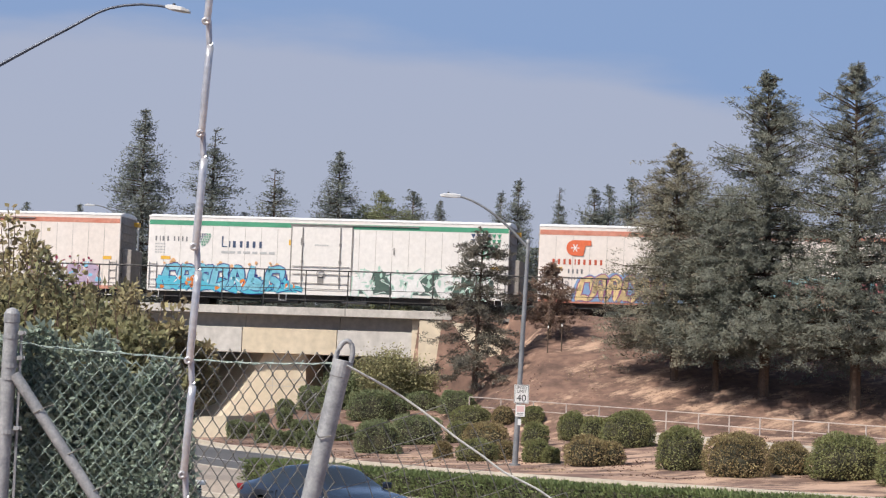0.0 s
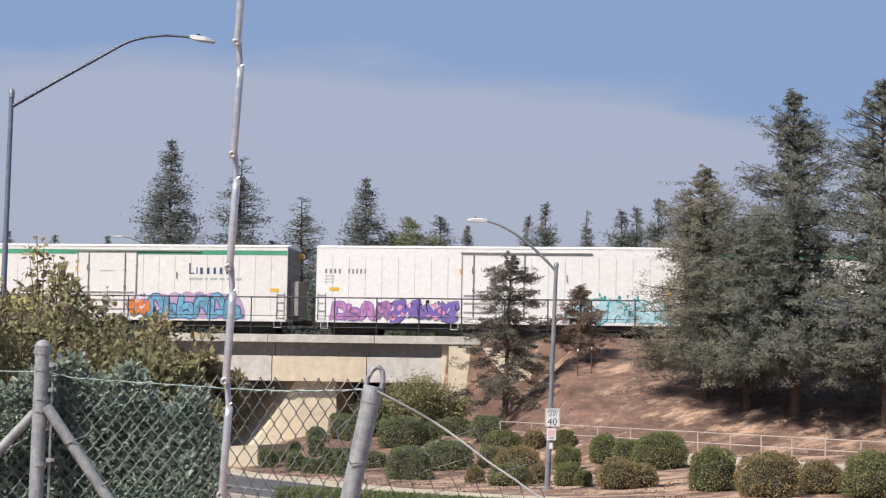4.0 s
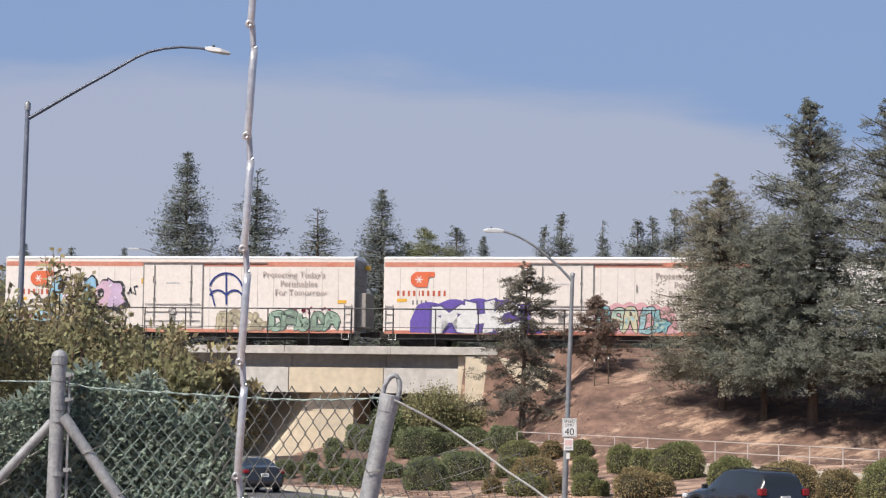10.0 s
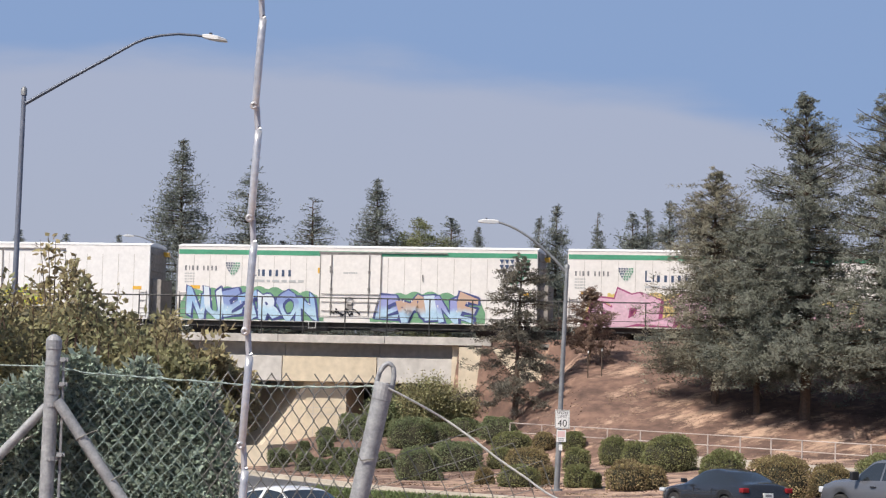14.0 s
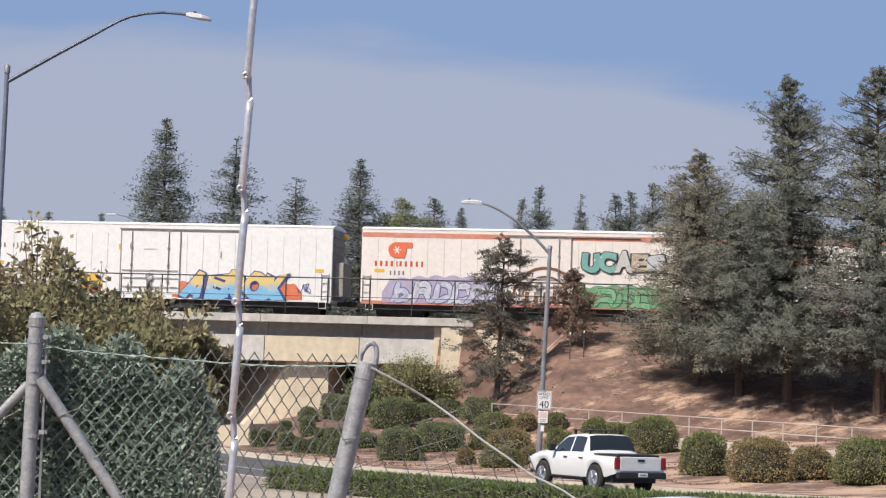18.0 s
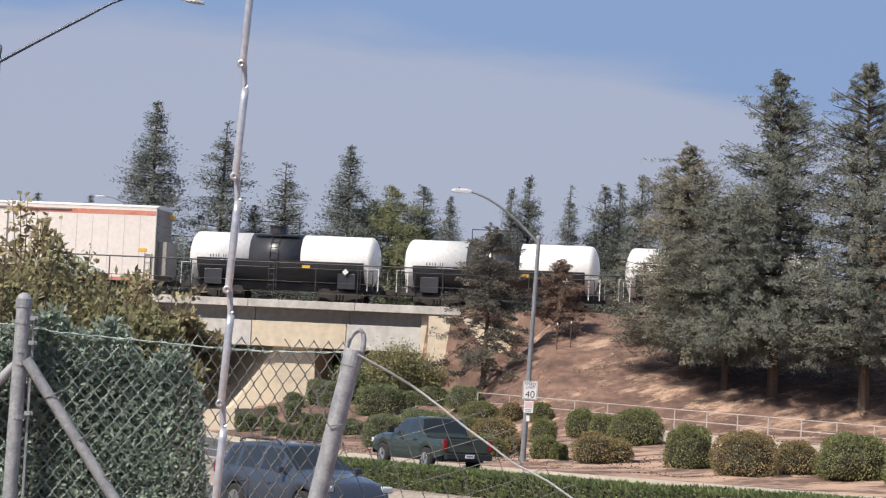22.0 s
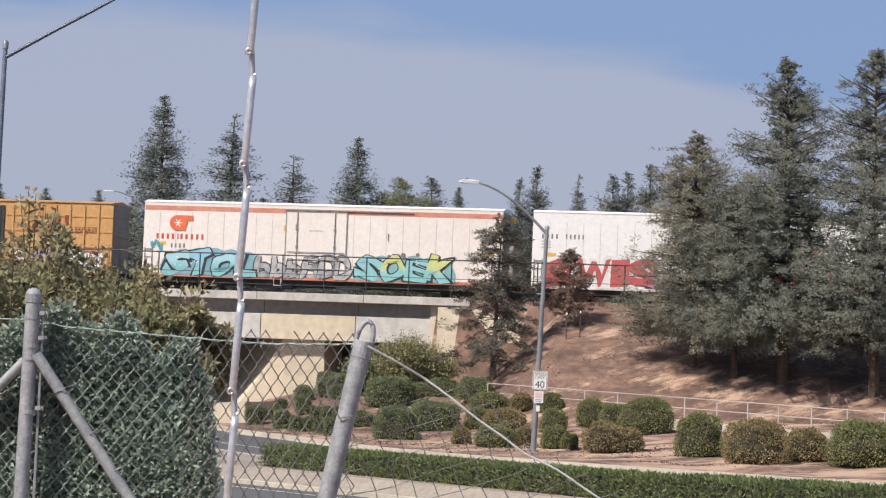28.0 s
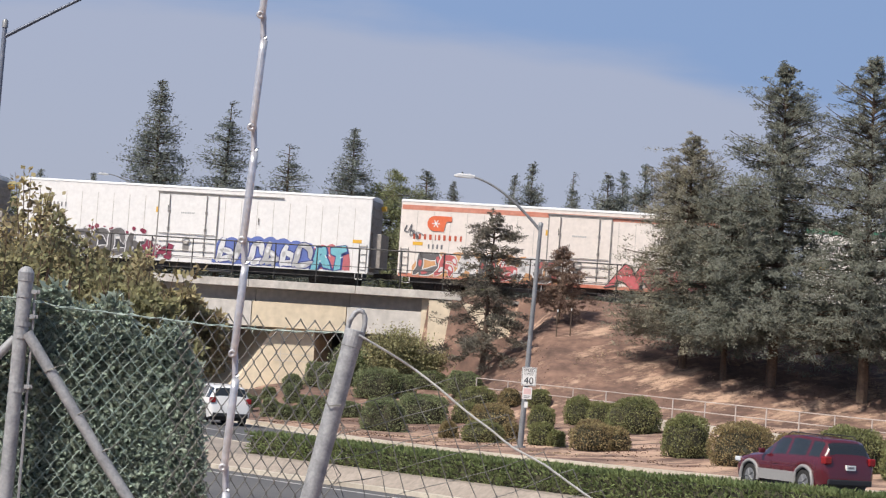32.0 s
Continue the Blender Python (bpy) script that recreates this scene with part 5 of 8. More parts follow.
    wild(c, 5, 14.9, 18.4, 1.0, 2.1, 69, [(0.62, 0.36, 0.44), (0.30, 0.56, 0.68)], (0.14, 0.18, 0.34), slant=0.05)
    c = r("orange")
    g(c, 0.1, 3.6, 0.98, 2.0, 23, (0.36, 0.60, 0.72), (0.30, 0.45, 0.62), None, 3, (0.36, 0.60, 0.72), (PINK,))
    g(c, 3.2, 7.0, 0.95, 2.1, 25, (0.10, 0.08, 0.07), BLACK, (0.46, 0.40, 0.32), 6, (0.09, 0.08, 0.08), ((0.45, 0.40, 0.32),), thick=0.2)
    tag(c, "REGOR", 2.7, 7.0, 2.32, 3.65, 24, [(0.24, 0.54, 0.72), (0.70, 0.60, 0.66), (0.20, 0.48, 0.70), (0.66, 0.42, 0.56), (0.56, 0.40, 0.60)], BLACK, slant=0.18, fat=0.10, rim=0.07)
    scribble(c, 7.1, 7.8, 2.9, 3.5, 70, BLACK, 0.045, 5)
    wild(c, 4, 12.4, 15.2, 1.0, 2.05, 26, (0.52, 0.46, 0.30), (0.34, 0.28, 0.2), slant=0.1)
    wild(c, 5, 15.4, 19.4, 1.0, 2.05, 27, (0.26, 0.40, 0.30), (0.05, 0.10, 0.08), slant=0.12, dots=maroon)
    bm = newbm()
    for a0, a1, cx, cz, q in ((0.2, 2.9, 12.9, 3.2, 0.95), (0.4, 2.7, 12.45, 2.7, 0.5), (0.4, 2.7, 13.4, 2.7, 0.5)):
        stroke(bm, [(cx + q * math.cos(a), cz + q * math.sin(a)) for a in np.linspace(a0, a1, 10)], 0.1, -1.562)
    stroke(bm, [(12.9, 4.2), (12.95, 2.4)], 0.08, -1.564)
    stroke(bm, [(12.0, 3.3), (12.3, 2.3)], 0.08, -1.565)
    part("graffiti", bm, paint(NAVY), c, "dark line graffiti like an open umbrella")
    motto(c)
    c = r("orange")
    part("graffiti_ground", cloud_shape(1.5, 8.8, 0.93, 2.75, -1.545, 28, 5), paint((0.15, 0.10, 0.40)), c, "purple spray-painted background")
    tag(c, "MHC", 2.75, 7.5, 0.96, 2.6, 28, (0.76, 0.77, 0.77), (0.08, 0.06, 0.24), slant=0.10, fat=0.085, rim=0.05, wild=0.8, shine=False)
    wild(c, 5, 11.7, 15.6, 1.0, 2.35, 29, [(0.16, 0.44, 0.52), (0.44, 0.60, 0.50), (0.60, 0.58, 0.38), (0.30, 0.54, 0.60)], BLACK, cloud=(0.66, 0.34, 0.38), pad=0.5, slant=0.15)
    motto(c, -0.1)
    c = r("bare")
    tag(c, "2PESTO", 0.6, 4.4, 1.05, 2.1, 30, (0.66, 0.69, 0.74), (0.10, 0.22, 0.50), slant=0.15, shine=False, dots=(0.30, 0.56, 0.66))
    scribble(c, 4.5, 5.2, 1.2, 2.0, 71, BLUE, 0.05, 6)
    g(c, 11.1, 13.9, 1.5, 2.45, 31, YELLOW, LIME, None, 4, YELLOW, (LIME,), y=-1.545)
    tag(c, "DOUDUCK", 11.1, 17.0, 0.96, 1.95, 32, (0.70, 0.70, 0.68), BLACK, slant=0.0, fat=0.10, shine=False)
    c = r("green")
    tag(c, "NUETRON", 0.6, 7.9, 0.95, 2.45, 33, [(0.20, 0.40, 0.66), (0.58, 0.68, 0.76), (0.12, 0.22, 0.52)], (0.04, 0.06, 0.22), low=(0.36, 0.58, 0.74), cloud=(0.07, 0.30, 0.13), pad=0.5, slant=-0.12, wild=2.0, fat=0.055)
    scribble(c, 8.8, 10.4, 1.2, 1.65, 72, BLACK, 0.07, 9, -1.6)
    tag(c, "EMINE", 11.5, 16.9, 0.95, 2.3, 34, [(0.20, 0.24, 0.56), (0.46, 0.28, 0.18), (0.52, 0.66, 0.78)], (0.04, 0.06, 0.22), low=(0.34, 0.56, 0.74), cloud=(0.07, 0.30, 0.13), pad=0.5, slant=-0.05, wild=2.0, fat=0.055)
    c = r("green")
    tag(c, "EDLYN", 1.3, 8.6, 0.98, 2.5, 35, [(0.70, 0.40, 0.54), (0.70, 0.44, 0.56)], (0.34, 0.06, 0.18), cloud=(0.72, 0.52, 0.16), pad=0.4, fat=0.12, slant=0.1, dots=(0.72, 0.58, 0.2))
    tag(c, "ALEUR", 13.2, 19.2, 0.98, 2.35, 36, [(0.70, 0.50, 0.60), (0.68, 0.42, 0.54)], BLACK, low=(0.62, 0.24, 0.34), cloud=(0.72, 0.56, 0.14), pad=0.35, slant=0.1)
    c = r("bare")
    bm = newbm()
    rng = random.Random(37)
    for k in range(9):
        blob(bm, 0.6 + k * 0.75, 1.3 + 0.5 * (k % 2) + 0.35 * (k == 8), 0.55, 0.55, -1.545 - 0.0004 * k, rng, 18, 0.02)
    tagged(part("graffiti_ground", bm, paint_blend((0.55, 0.08, 0.04), (0.72, 0.44, 0.06), 0.9, 2.2), c, "orange and yellow spray-painted discs"), kind="stuff")
    tag(c, "SABER", 0.7, 5.9, 0.98, 2.25, 37, (0.66, 0.66, 0.70), BLACK, low=(0.48, 0.46, 0.58), slant=-0.1, fat=0.05, rim=0.06)
    part("graffiti_ground", cloud_shape(11.2, 18.6, 0.94, 2.0, -1.545, 3, 9), paint((0.66, 0.20, 0.10)), c, "red-orange spray-painted background")
    tag(c, "AEROK", 12.0, 17.6, 0.98, 2.4, 38, (0.68, 0.48, 0.10), NAVY, low=(0.10, 0.42, 0.68), slant=0.35, fat=0.10)
    scribble(c, 18.2, 19.1, 1.3, 1.9, 73, NAVY, 0.04, 6)
    c = r("orange")
    wild(c, 6, 1.9, 8.2, 0.98, 2.1, 39, [(0.44, 0.46, 0.58), (0.58, 0.60, 0.68)], (0.10, 0.12, 0.30), cloud=(0.40, 0.34, 0.50), pad=0.7, slant=0.3)
    wild(c, 5, 11.9, 17.2, 0.95, 1.95, 40, [(0.08, 0.36, 0.14), (0.16, 0.42, 0.20)], (0.02, 0.10, 0.04), cloud=(0.10, 0.32, 0.14), pad=0.4, slant=0.3)
    tag(c, "UCAES", 12.2, 16.6, 2.88, 3.9, 41, [(0.08, 0.36, 0.32), (0.12, 0.38, 0.33), (0.56, 0.56, 0.52), (0.50, 0.40, 0.28), (0.52, 0.56, 0.58)], BLACK, slant=0.0, wild=0.7, fat=0.08)
    bm = newbm()
    for q, w_ in ((1.75, 0.16), (1.25, 0.12)):
        stroke(bm, [(10.2 + q * math.cos(a), 1.35 + 0.95 * q * math.sin(a)) for a in np.linspace(0.1, 3.04, 14)], w_, -1.575)
    for k in range(5):
        stroke(bm, [(9.2 + 0.5 * k, 1.1), (9.22 + 0.5 * k, 1.7)], 0.22, -1.575)
    part("graffiti", bm, paint(BROWN), c, "brown arch-shaped graffiti")
    part("graffiti_ground", cloud_shape(17.6, 19.5, 0.94, 1.5, -1.545, 4, 3), paint((0.50, 0.20, 0.22)), c, "faded red spray-painted patch")
    c = r("orange")
    scribble(c, 0.6, 1.4, 1.4, 2.0, 74, GREY)
    scribble(c, 0.3, 0.9, 2.7, 3.2, 75, GREY)
    wild(c, 7, 2.2, 7.9, 0.98, 2.25, 42, [(0.62, 0.38, 0.52), (0.58, 0.30, 0.46), (0.60, 0.46, 0.56)], (0.24, 0.10, 0.26), cloud=(0.60, 0.40, 0.52), pad=0.15, slant=0.25)
    wild(c, 6, 11.8, 16.9, 0.98, 1.95, 43, (0.46, 0.56, 0.44), (0.12, 0.20, 0.14), slant=0.1)
    for _ in range(3):
        add(tank_car(), PITCH_T)
    for k in range(2):
        c = add(boxcar(k), PITCH_B)
        if k == 0:
            wild(c, 5, 2.3, 5.9, 1.0, 2.0, 44, (0.58, 0.60, 0.64), (0.03, 0.04, 0.12), cloud=(0.20, 0.26, 0.42), pad=0.25, slant=0.0, y=-1.57)
            wild(c, 6, 11.3, 16.6, 1.0, 2.15, 45, [(0.10, 0.26, 0.58), (0.40, 0.58, 0.68), (0.16, 0.44, 0.56), (0.60, 0.56, 0.62), (0.24, 0.18, 0.44)], (0.05, 0.05, 0.20), cloud=(0.62, 0.36, 0.46), pad=0.4, slant=0.05, y=-1.57)
            scribble(c, 11.6, 13.2, 2.3, 2.8, 76, BROWN, 0.04, 8, -1.565)
        else:
            g(c, 0.8, 6.0, 1.0, 2.0, 46, WHITE, BLACK, PURPLE, 6, None, (BLUE,), -1.57)
            g(c, 11.6, 17.0, 1.0, 2.0, 47, LILAC, maroon, WHITE, 5, None, (PINK,), -1.57)
    c = r("orange")
    scribble(c, 0.5, 1.2, 2.2, 2.9, 77, (0.10, 0.40, 0.50), 0.10, 5)
    tag(c, "STOL", 1.3, 6.6, 1.0, 2.3, 48, [(0.28, 0.58, 0.64), (0.16, 0.46, 0.62)], BLACK, low=(0.12, 0.44, 0.48), cloud=(0.12, 0.36, 0.46), pad=0.25, slant=0.2)
    wild(c, 6, 6.5, 11.8, 0.96, 2.2, 49, [ash, (0.44, 0.44, 0.44)], BLACK, slant=0.15)
    tag(c, "SOEK", 12.2, 17.5, 1.0, 2.25, 50, [(0.16, 0.48, 0.52), (0.52, 0.56, 0.12)], BLACK, low=(0.14, 0.50, 0.52), cloud=(0.14, 0.40, 0.44), pad=0.2, slant=0.15, dots=GREY)
    c = r("bare")
    tag(c, "BWIS", 0.75, 6.8, 1.0, 2.45, 51, (0.46, 0.004, 0.012), (0.74, 0.73, 0.72), slant=0.05, fat=0.06, rim=0.07, wild=1.1, shine=False)
    g(c, 6.3, 7.9, 0.98, 1.9, 52, (0.10, 0.07, 0.12), BLACK, (0.30, 0.2, 0.3), 2, (0.12, 0.09, 0.15), (PINK,), y=-1.545)
    part("graffiti_ground", flat(newbm(), [(15.5 + 3.4 * math.cos(q), 0.95 + 1.75 * math.sin(q)) for q in np.linspace(0, math.pi, 24)], -1.545), paint((0.58, 0.04, 0.06)), c, "red spray-painted dome")
    tag(c, "UUHL", 13.5, 17.2, 0.98, 2.35, 53, (0.30, 0.30, 0.31), (0.68, 0.68, 0.68), slant=0.0, fat=0.07, rim=0.04, shine=False)
    tag(c, "PEDAL", 13.5, 17.0, 2.1, 3.8, 54, (0.26, 0.26, 0.27), (0.66, 0.66, 0.66), slant=0.0, fat=0.05, rim=0.04, wild=0.6, shine=False, y=-1.562)
    tag(c, "SPC", 17.0, 18.1, 2.3, 2.85, 55, (0.62, 0.62, 0.62), BLACK, slant=0.1, fat=0.05, shine=False)
    part("heart", flat(newbm(), [(15.25, 2.5), (15.55, 3.1), (15.5, 3.45), (15.3, 3.5), (15.15, 3.35), (15.0, 3.48), (14.85, 3.3), (14.95, 2.95)], -1.575), paint((0.58, 0.04, 0.06)), c, "red painted heart")
    c = r("bare")
    part("graffiti_ground", cloud_shape(1.0, 8.1, 0.94, 2.0, -1.545, 6, 6), paint((0.07, 0.07, 0.08)), c, "dark spray-painted background")
    wild(c, 6, 1.2, 7.4, 1.05, 2.4, 56, (0.08, 0.08, 0.09), (0.70, 0.70, 0.71), slant=0.2, dots=maroon)
    g(c, 7.3, 9.0, 1.0, 1.9, 79, maroon, GREY, None, 2, None, ())
    wild(c, 6, 11.8, 17.0, 0.98, 2.3, 57, (0.70, 0.72, 0.74), NAVY, cloud=(0.05, 0.12, 0.46), pad=0.4, slant=0.25)
    tag(c, "RT", 17.2, 19.0, 1.0, 2.2, 58, (0.10, 0.46, 0.56), NAVY, cloud=(0.50, 0.06, 0.09), pad=0.2, slant=0.1)
    c = r("orange")
    scribble(c, 0.2, 1.4, 2.9, 3.7, 80, GREY, 0.05, 6)
    wild(c, 7, 1.1, 8.8, 1.0, 2.2, 59, [(0.06, 0.06, 0.07), (0.52, 0.06, 0.07), (0.66, 0.66, 0.66)], (0.70, 0.69, 0.67), cloud=(0.62, 0.30, 0.10), pad=0.3, slant=0.25)
    tag(c, "AKER", 11.6, 17.8, 1.0, 2.2, 60, (0.55, 0.05, 0.07), BLACK, slant=0.2)
    r("green")


consist()

# ---- plants ----
def blades(centres, aims, rng, length, width, spread=0.9, face=None, loose=0.55):
    """Small pointed leaves at the centres, leaning along their aims: one rhomb each."""
    n = len(centres)
    d = aims + spread * rng.normal(size=(n, 3))
    d /= np.linalg.norm(d, axis=1)[:, None] + 1e-9
    u = np.cross(d, rng.normal(size=(n, 3)) * (1.0 if face is None else loose) + (0.0 if face is None else face))
    u /= np.linalg.norm(u, axis=1)[:, None] + 1e-9
    ln = length * rng.uniform(0.6, 1.35, (n, 1))
    w = width * rng.uniform(0.7, 1.3, (n, 1))
    a, b, c, e = centres, centres + d * ln * 0.45 + u * w, centres + d * ln, centres + d * ln * 0.45 - u * w
    v = np.stack([a, b, c, e], 1).reshape(-1, 3)
    return v, np.arange(4 * n).reshape(n, 4)


def conifer_meshes(key, H, R, base, seed, mat, limbs, clumps, per, leaf, droop=0.35, top=1.0, ragged=0.45, lean=0.0, fine=0.17, shelf=0.3, mess=0.05, cone=0.0, lift=0.75, skirt=0.0):
    """A conifer: trunk, limbs that droop and turn up, and clumps of needles along them. top: how soon the crown widens below its tip."""
    rng = np.random.default_rng(seed)
    bm = newbm()
    r0 = 0.015 * H + 0.04
    lean_at = lambda z: lean * max(z, 0.0) / H + 0.012 * H * math.sin(2.2 * z / H + seed)  # noqa: E731
    tube(bm, [(lean_at(z), 0, z) for z in np.linspace(-0.4, H * 0.99, 11)], [r0 * (1 - 0.95 * k / 10) + 0.008 for k in range(11)], 8)
    u = np.sort(rng.random(limbs)) ** 0.92
    low = int(limbs * skirt)
    u = np.r_[np.linspace(0.0, 0.09, low), u]
    cs, aims, sizes, faces = [], [], [], []
    for k, f in enumerate(u):
        h = base + (H - base) * f
        away = H - h
        full = R * (1 - math.exp(-top * away / (0.5 * H))) * (0.80 + 0.20 * min(1, f / 0.10))
        if cone:
            full = R * min(1.0, away / (cone * H)) ** 0.85
        wave = 1 + shelf * math.sin(h * 2.1 + seed * 1.7) * math.sin(h * 0.83 + seed)
        L = max(0.10, full * wave * (1 - ragged + ragged * 1.35 * rng.random() ** 1.3)) + 0.12
        sag = droop
        if k < low:
            L, sag = full * rng.uniform(0.75, 1.1), 0.04
        az = k * 2.399 + rng.normal() * 0.6
        d = np.array([math.cos(az), math.sin(az)])
        up = 0.05 + lift * f**1.5 + (0.0 if cone else 0.04 if k < low else 0.13) * rng.normal()
        p0 = np.array([lean_at(h), 0, h])

        def at(t):
            return p0 + np.hstack([d[None, :] * L * t, up * L * t - sag * L * (1.9 * t**2 - 1.1 * t**4)])

        tube(bm, at(np.linspace(0, 1, 5)[:, None]), [max(0.008, r0 * 0.15 * (1 - 0.85 * q)) for q in np.linspace(0, 0.9, 5)], 4, caps=False)
        m = max(2, int(clumps * (0.14 + 0.86 * L / R)))
        tt = 0.16 + 0.86 * rng.random((m, 1)) ** 0.75
        side = np.array([-d[1], d[0], 0.0])
        sgn = rng.uniform(-1, 1, (m, 1))
        reach = 0.08 + 0.34 * L * (1.08 - tt) * rng.random((m, 1)) ** 0.6
        q = at(tt) + side[None, :] * reach * sgn - np.array([0, 0, 1.0]) * np.abs(reach * sgn) * 0.35 + np.array([0, 0, 1.0]) * rng.normal(size=(m, 1)) * (0.06 + mess * L)
        ax = np.array([d[0], d[1], -0.12])[None, :] * 0.8 + side[None, :] * sgn * 0.9
        ax /= np.linalg.norm(ax, axis=1)[:, None]
        small = 0.25 + 0.75 * min(1.0, L / (0.45 * R))
        for _ in range(per):
            along = rng.uniform(-1, 1, (m, 1)) * fine * 1.4 * small
            cs.append(q + ax * along + rng.normal(size=q.shape) * np.array([1, 1, 0.6]) * fine * 0.48 * small)
            sizes.append(np.full((m, 1), 0.6 + 0.4 * small))
            aims.append(ax * 0.9 + np.array([0, 0, 0.12]))
            faces.append(np.tile([d[0] * 0.8, d[1] * 0.8, 0.6], (m, 1)))
    v, f = blades(np.vstack(cs), np.vstack(aims), rng, leaf * np.vstack(sizes), leaf * 0.15 * np.vstack(sizes), 0.75, np.vstack(faces), 0.32)
    return mesh_of("trunk", tidy(bm), M["bark"]), np_mesh("crown", v, f, M[mat])


def plant(name, meshes, m, label, category, group="", parts=("trunk", "crown")):
    ob = thing(name, m, label, category, group)
    for n_, me in zip(parts, meshes):
        piece(n_, me, ob)
    return ob


def ground_z(x, y):
    return float(land(x, y)[0])


def near_trees():
    def put(x, y, H, R, base, seed, mat, limbs, tufts, per, leaf, label, **k):
        me = conifer_meshes("t", H, R, base, seed, mat, limbs, tufts, per, leaf, **k)
        return plant("conifer_tree", me, pose(x, y, ground_z(x, y) - 0.15), label, "tree", "trees on the embankment")

    tall = dict(droop=0.16, top=0.74, ragged=0.62, fine=0.26, shelf=0.12, mess=0.10, skirt=0.13)
    put(17.2, 112.0, 15.4, 6.55, 2.75, 1, "redwood_near", 285, 19, 38, 0.170, "tall dark green conifer with shaggy drooping branches", **tall)
    put(21.16, 110.0, 16.2, 7.0, 2.6, 2, "redwood_near", 295, 19, 38, 0.170, "tall dark green conifer with a broad crown", **tall)
    put(26.2, 108.5, 14.6, 6.2, 2.3, 12, "redwood_near", 170, 16, 26, 0.19, "tall dark green conifer with a broad crown", **tall)
    put(13.43, 114.7, 11.4, 5.05, 1.9, 3, "redwood_dry", 250, 18, 33, 0.155, "olive green conifer with feathery branches", droop=0.20, top=0.85, ragged=0.55, fine=0.23, shelf=0.12, mess=0.10, skirt=0.12)
    put(15.3, 113.0, 8.95, 4.8, 2.0, 4, "redwood_near", 170, 17, 30, 0.160, "dark bushy conifer between taller trees", droop=0.18, top=1.6, ragged=0.5, fine=0.24, mess=0.09, skirt=0.14)
    put(4.05, 119.0, 8.2, 3.2, 1.3, 5, "sparse", 110, 19, 27, 0.15, "thin dark conifer with drooping dry branches", droop=0.5, top=1.4, ragged=0.5, fine=0.15, shelf=0.2, mess=0.015)
    put(7.75, 121.5, 3.9, 1.5, 0.8, 6, "dead", 70, 13, 27, 0.13, "small dead conifer with brown needles", droop=0.2, top=1.8, ragged=0.55, fine=0.11)


near_trees()

FAR_TREES = [(-21.9, 25.6, 2.9, 0), (-16.3, 24.6, 2.8, 3), (-10.8, 21.4, 2.6, 3), (-5.3, 22.7, 2.7, 0), (-1.8, 19.6, 2.5, 2), (0.7, 19.8, 2.1, 1), (3.3, 18.9, 1.7, 0), (8.4, 19.4, 1.2, 1),
             (9.9, 20.6, 1.5, 1), (13.2, 20.0, 1.5, 3), (16.1, 20.0, 1.8, 1), (17.6, 20.4, 1.6, 1), (19.4, 20.9, 1.9, 1), (-31.6, 17.5, 1.9, 0), (-27.4, 17.6, 1.7, 0), (-35.4, 17.7, 1.9, 0), (-24.3, 16.6, 2.4, 0), (-13.4, 17.5, 2.2, 0)]


def far_trees():
    kinds = [conifer_meshes("f", 22, 4.4, 2.0, 21, "far_green", 250, 16, 14, 0.28, droop=0.16, ragged=0.42, fine=0.46, shelf=0.12, mess=0.17, cone=0.62, lift=0.3),
             conifer_meshes("f", 20, 3.4, 2.0, 22, "far_green", 190, 14, 14, 0.28, droop=0.05, ragged=0.42, fine=0.44, shelf=0.15, mess=0.17, cone=0.55, lift=0.5),
             conifer_meshes("f", 18, 4.2, 5.0, 23, "far_light", 150, 18, 14, 0.28, droop=0.10, ragged=0.25, fine=0.36, shelf=0.2, mess=0.08, cone=0.26, lift=0.15),
             conifer_meshes("f", 21, 3.6, 2.0, 24, "far_green", 150, 14, 14, 0.28, droop=0.12, ragged=0.5, fine=0.44, shelf=0.2, mess=0.16, cone=0.58, lift=0.35)]
    lite = [conifer_meshes("f", 22, 4.4, 2.0, 41, "far_green", 130, 11, 5, 0.55, droop=0.14, top=1.25, ragged=0.55, fine=0.36, shelf=0.22),
            conifer_meshes("f", 20, 3.4, 2.0, 42, "far_green", 110, 10, 5, 0.55, droop=0.05, top=1.3, ragged=0.5, fine=0.36, shelf=0.3),
            conifer_meshes("f", 18, 4.2, 5.0, 43, "far_light", 100, 11, 5, 0.55, droop=0.0, top=4.0, ragged=0.3, fine=0.40, shelf=0.15)]
    rng = random.Random(4)

    def put(x, y, top, r, kind, kinds=kinds):
        hh = (22, 20, 18, 21)[kind]
        s = (top - 0.8) / hh
        wide = r * (1.62, 1.8, 1.75, 1.60)[kind] / (4.4, 3.4, 4.2, 3.6)[kind]
        ob = plant("far_tree", kinds[kind], pose(0, 0, 0), ("dark conifer far behind the railway", "slender pale green conifer far behind the railway", "round light green tree far behind the railway", "thin dark conifer far behind the railway")[kind], "tree", "far trees")
        ob.scale = (wide, wide, s)
        ob.matrix_basis = Matrix.LocRotScale((x, y, 0.7), Euler((0, 0, rng.random() * 6.28)), (wide, wide, s))

    for k, (x, top, r, kind) in enumerate(FAR_TREES):
        put(x, 200 + (k % 3) * 1.2, top + (0.5 if x > 8 else 0.0), r, kind)
    for k in range(40):
        put(-48 + k * 2.0 + rng.uniform(-0.7, 0.7), rng.uniform(206, 232), rng.uniform(13.6, 16.6), rng.uniform(2.9, 4.1), rng.choice((0, 0, 1, 2)), lite)


far_trees()


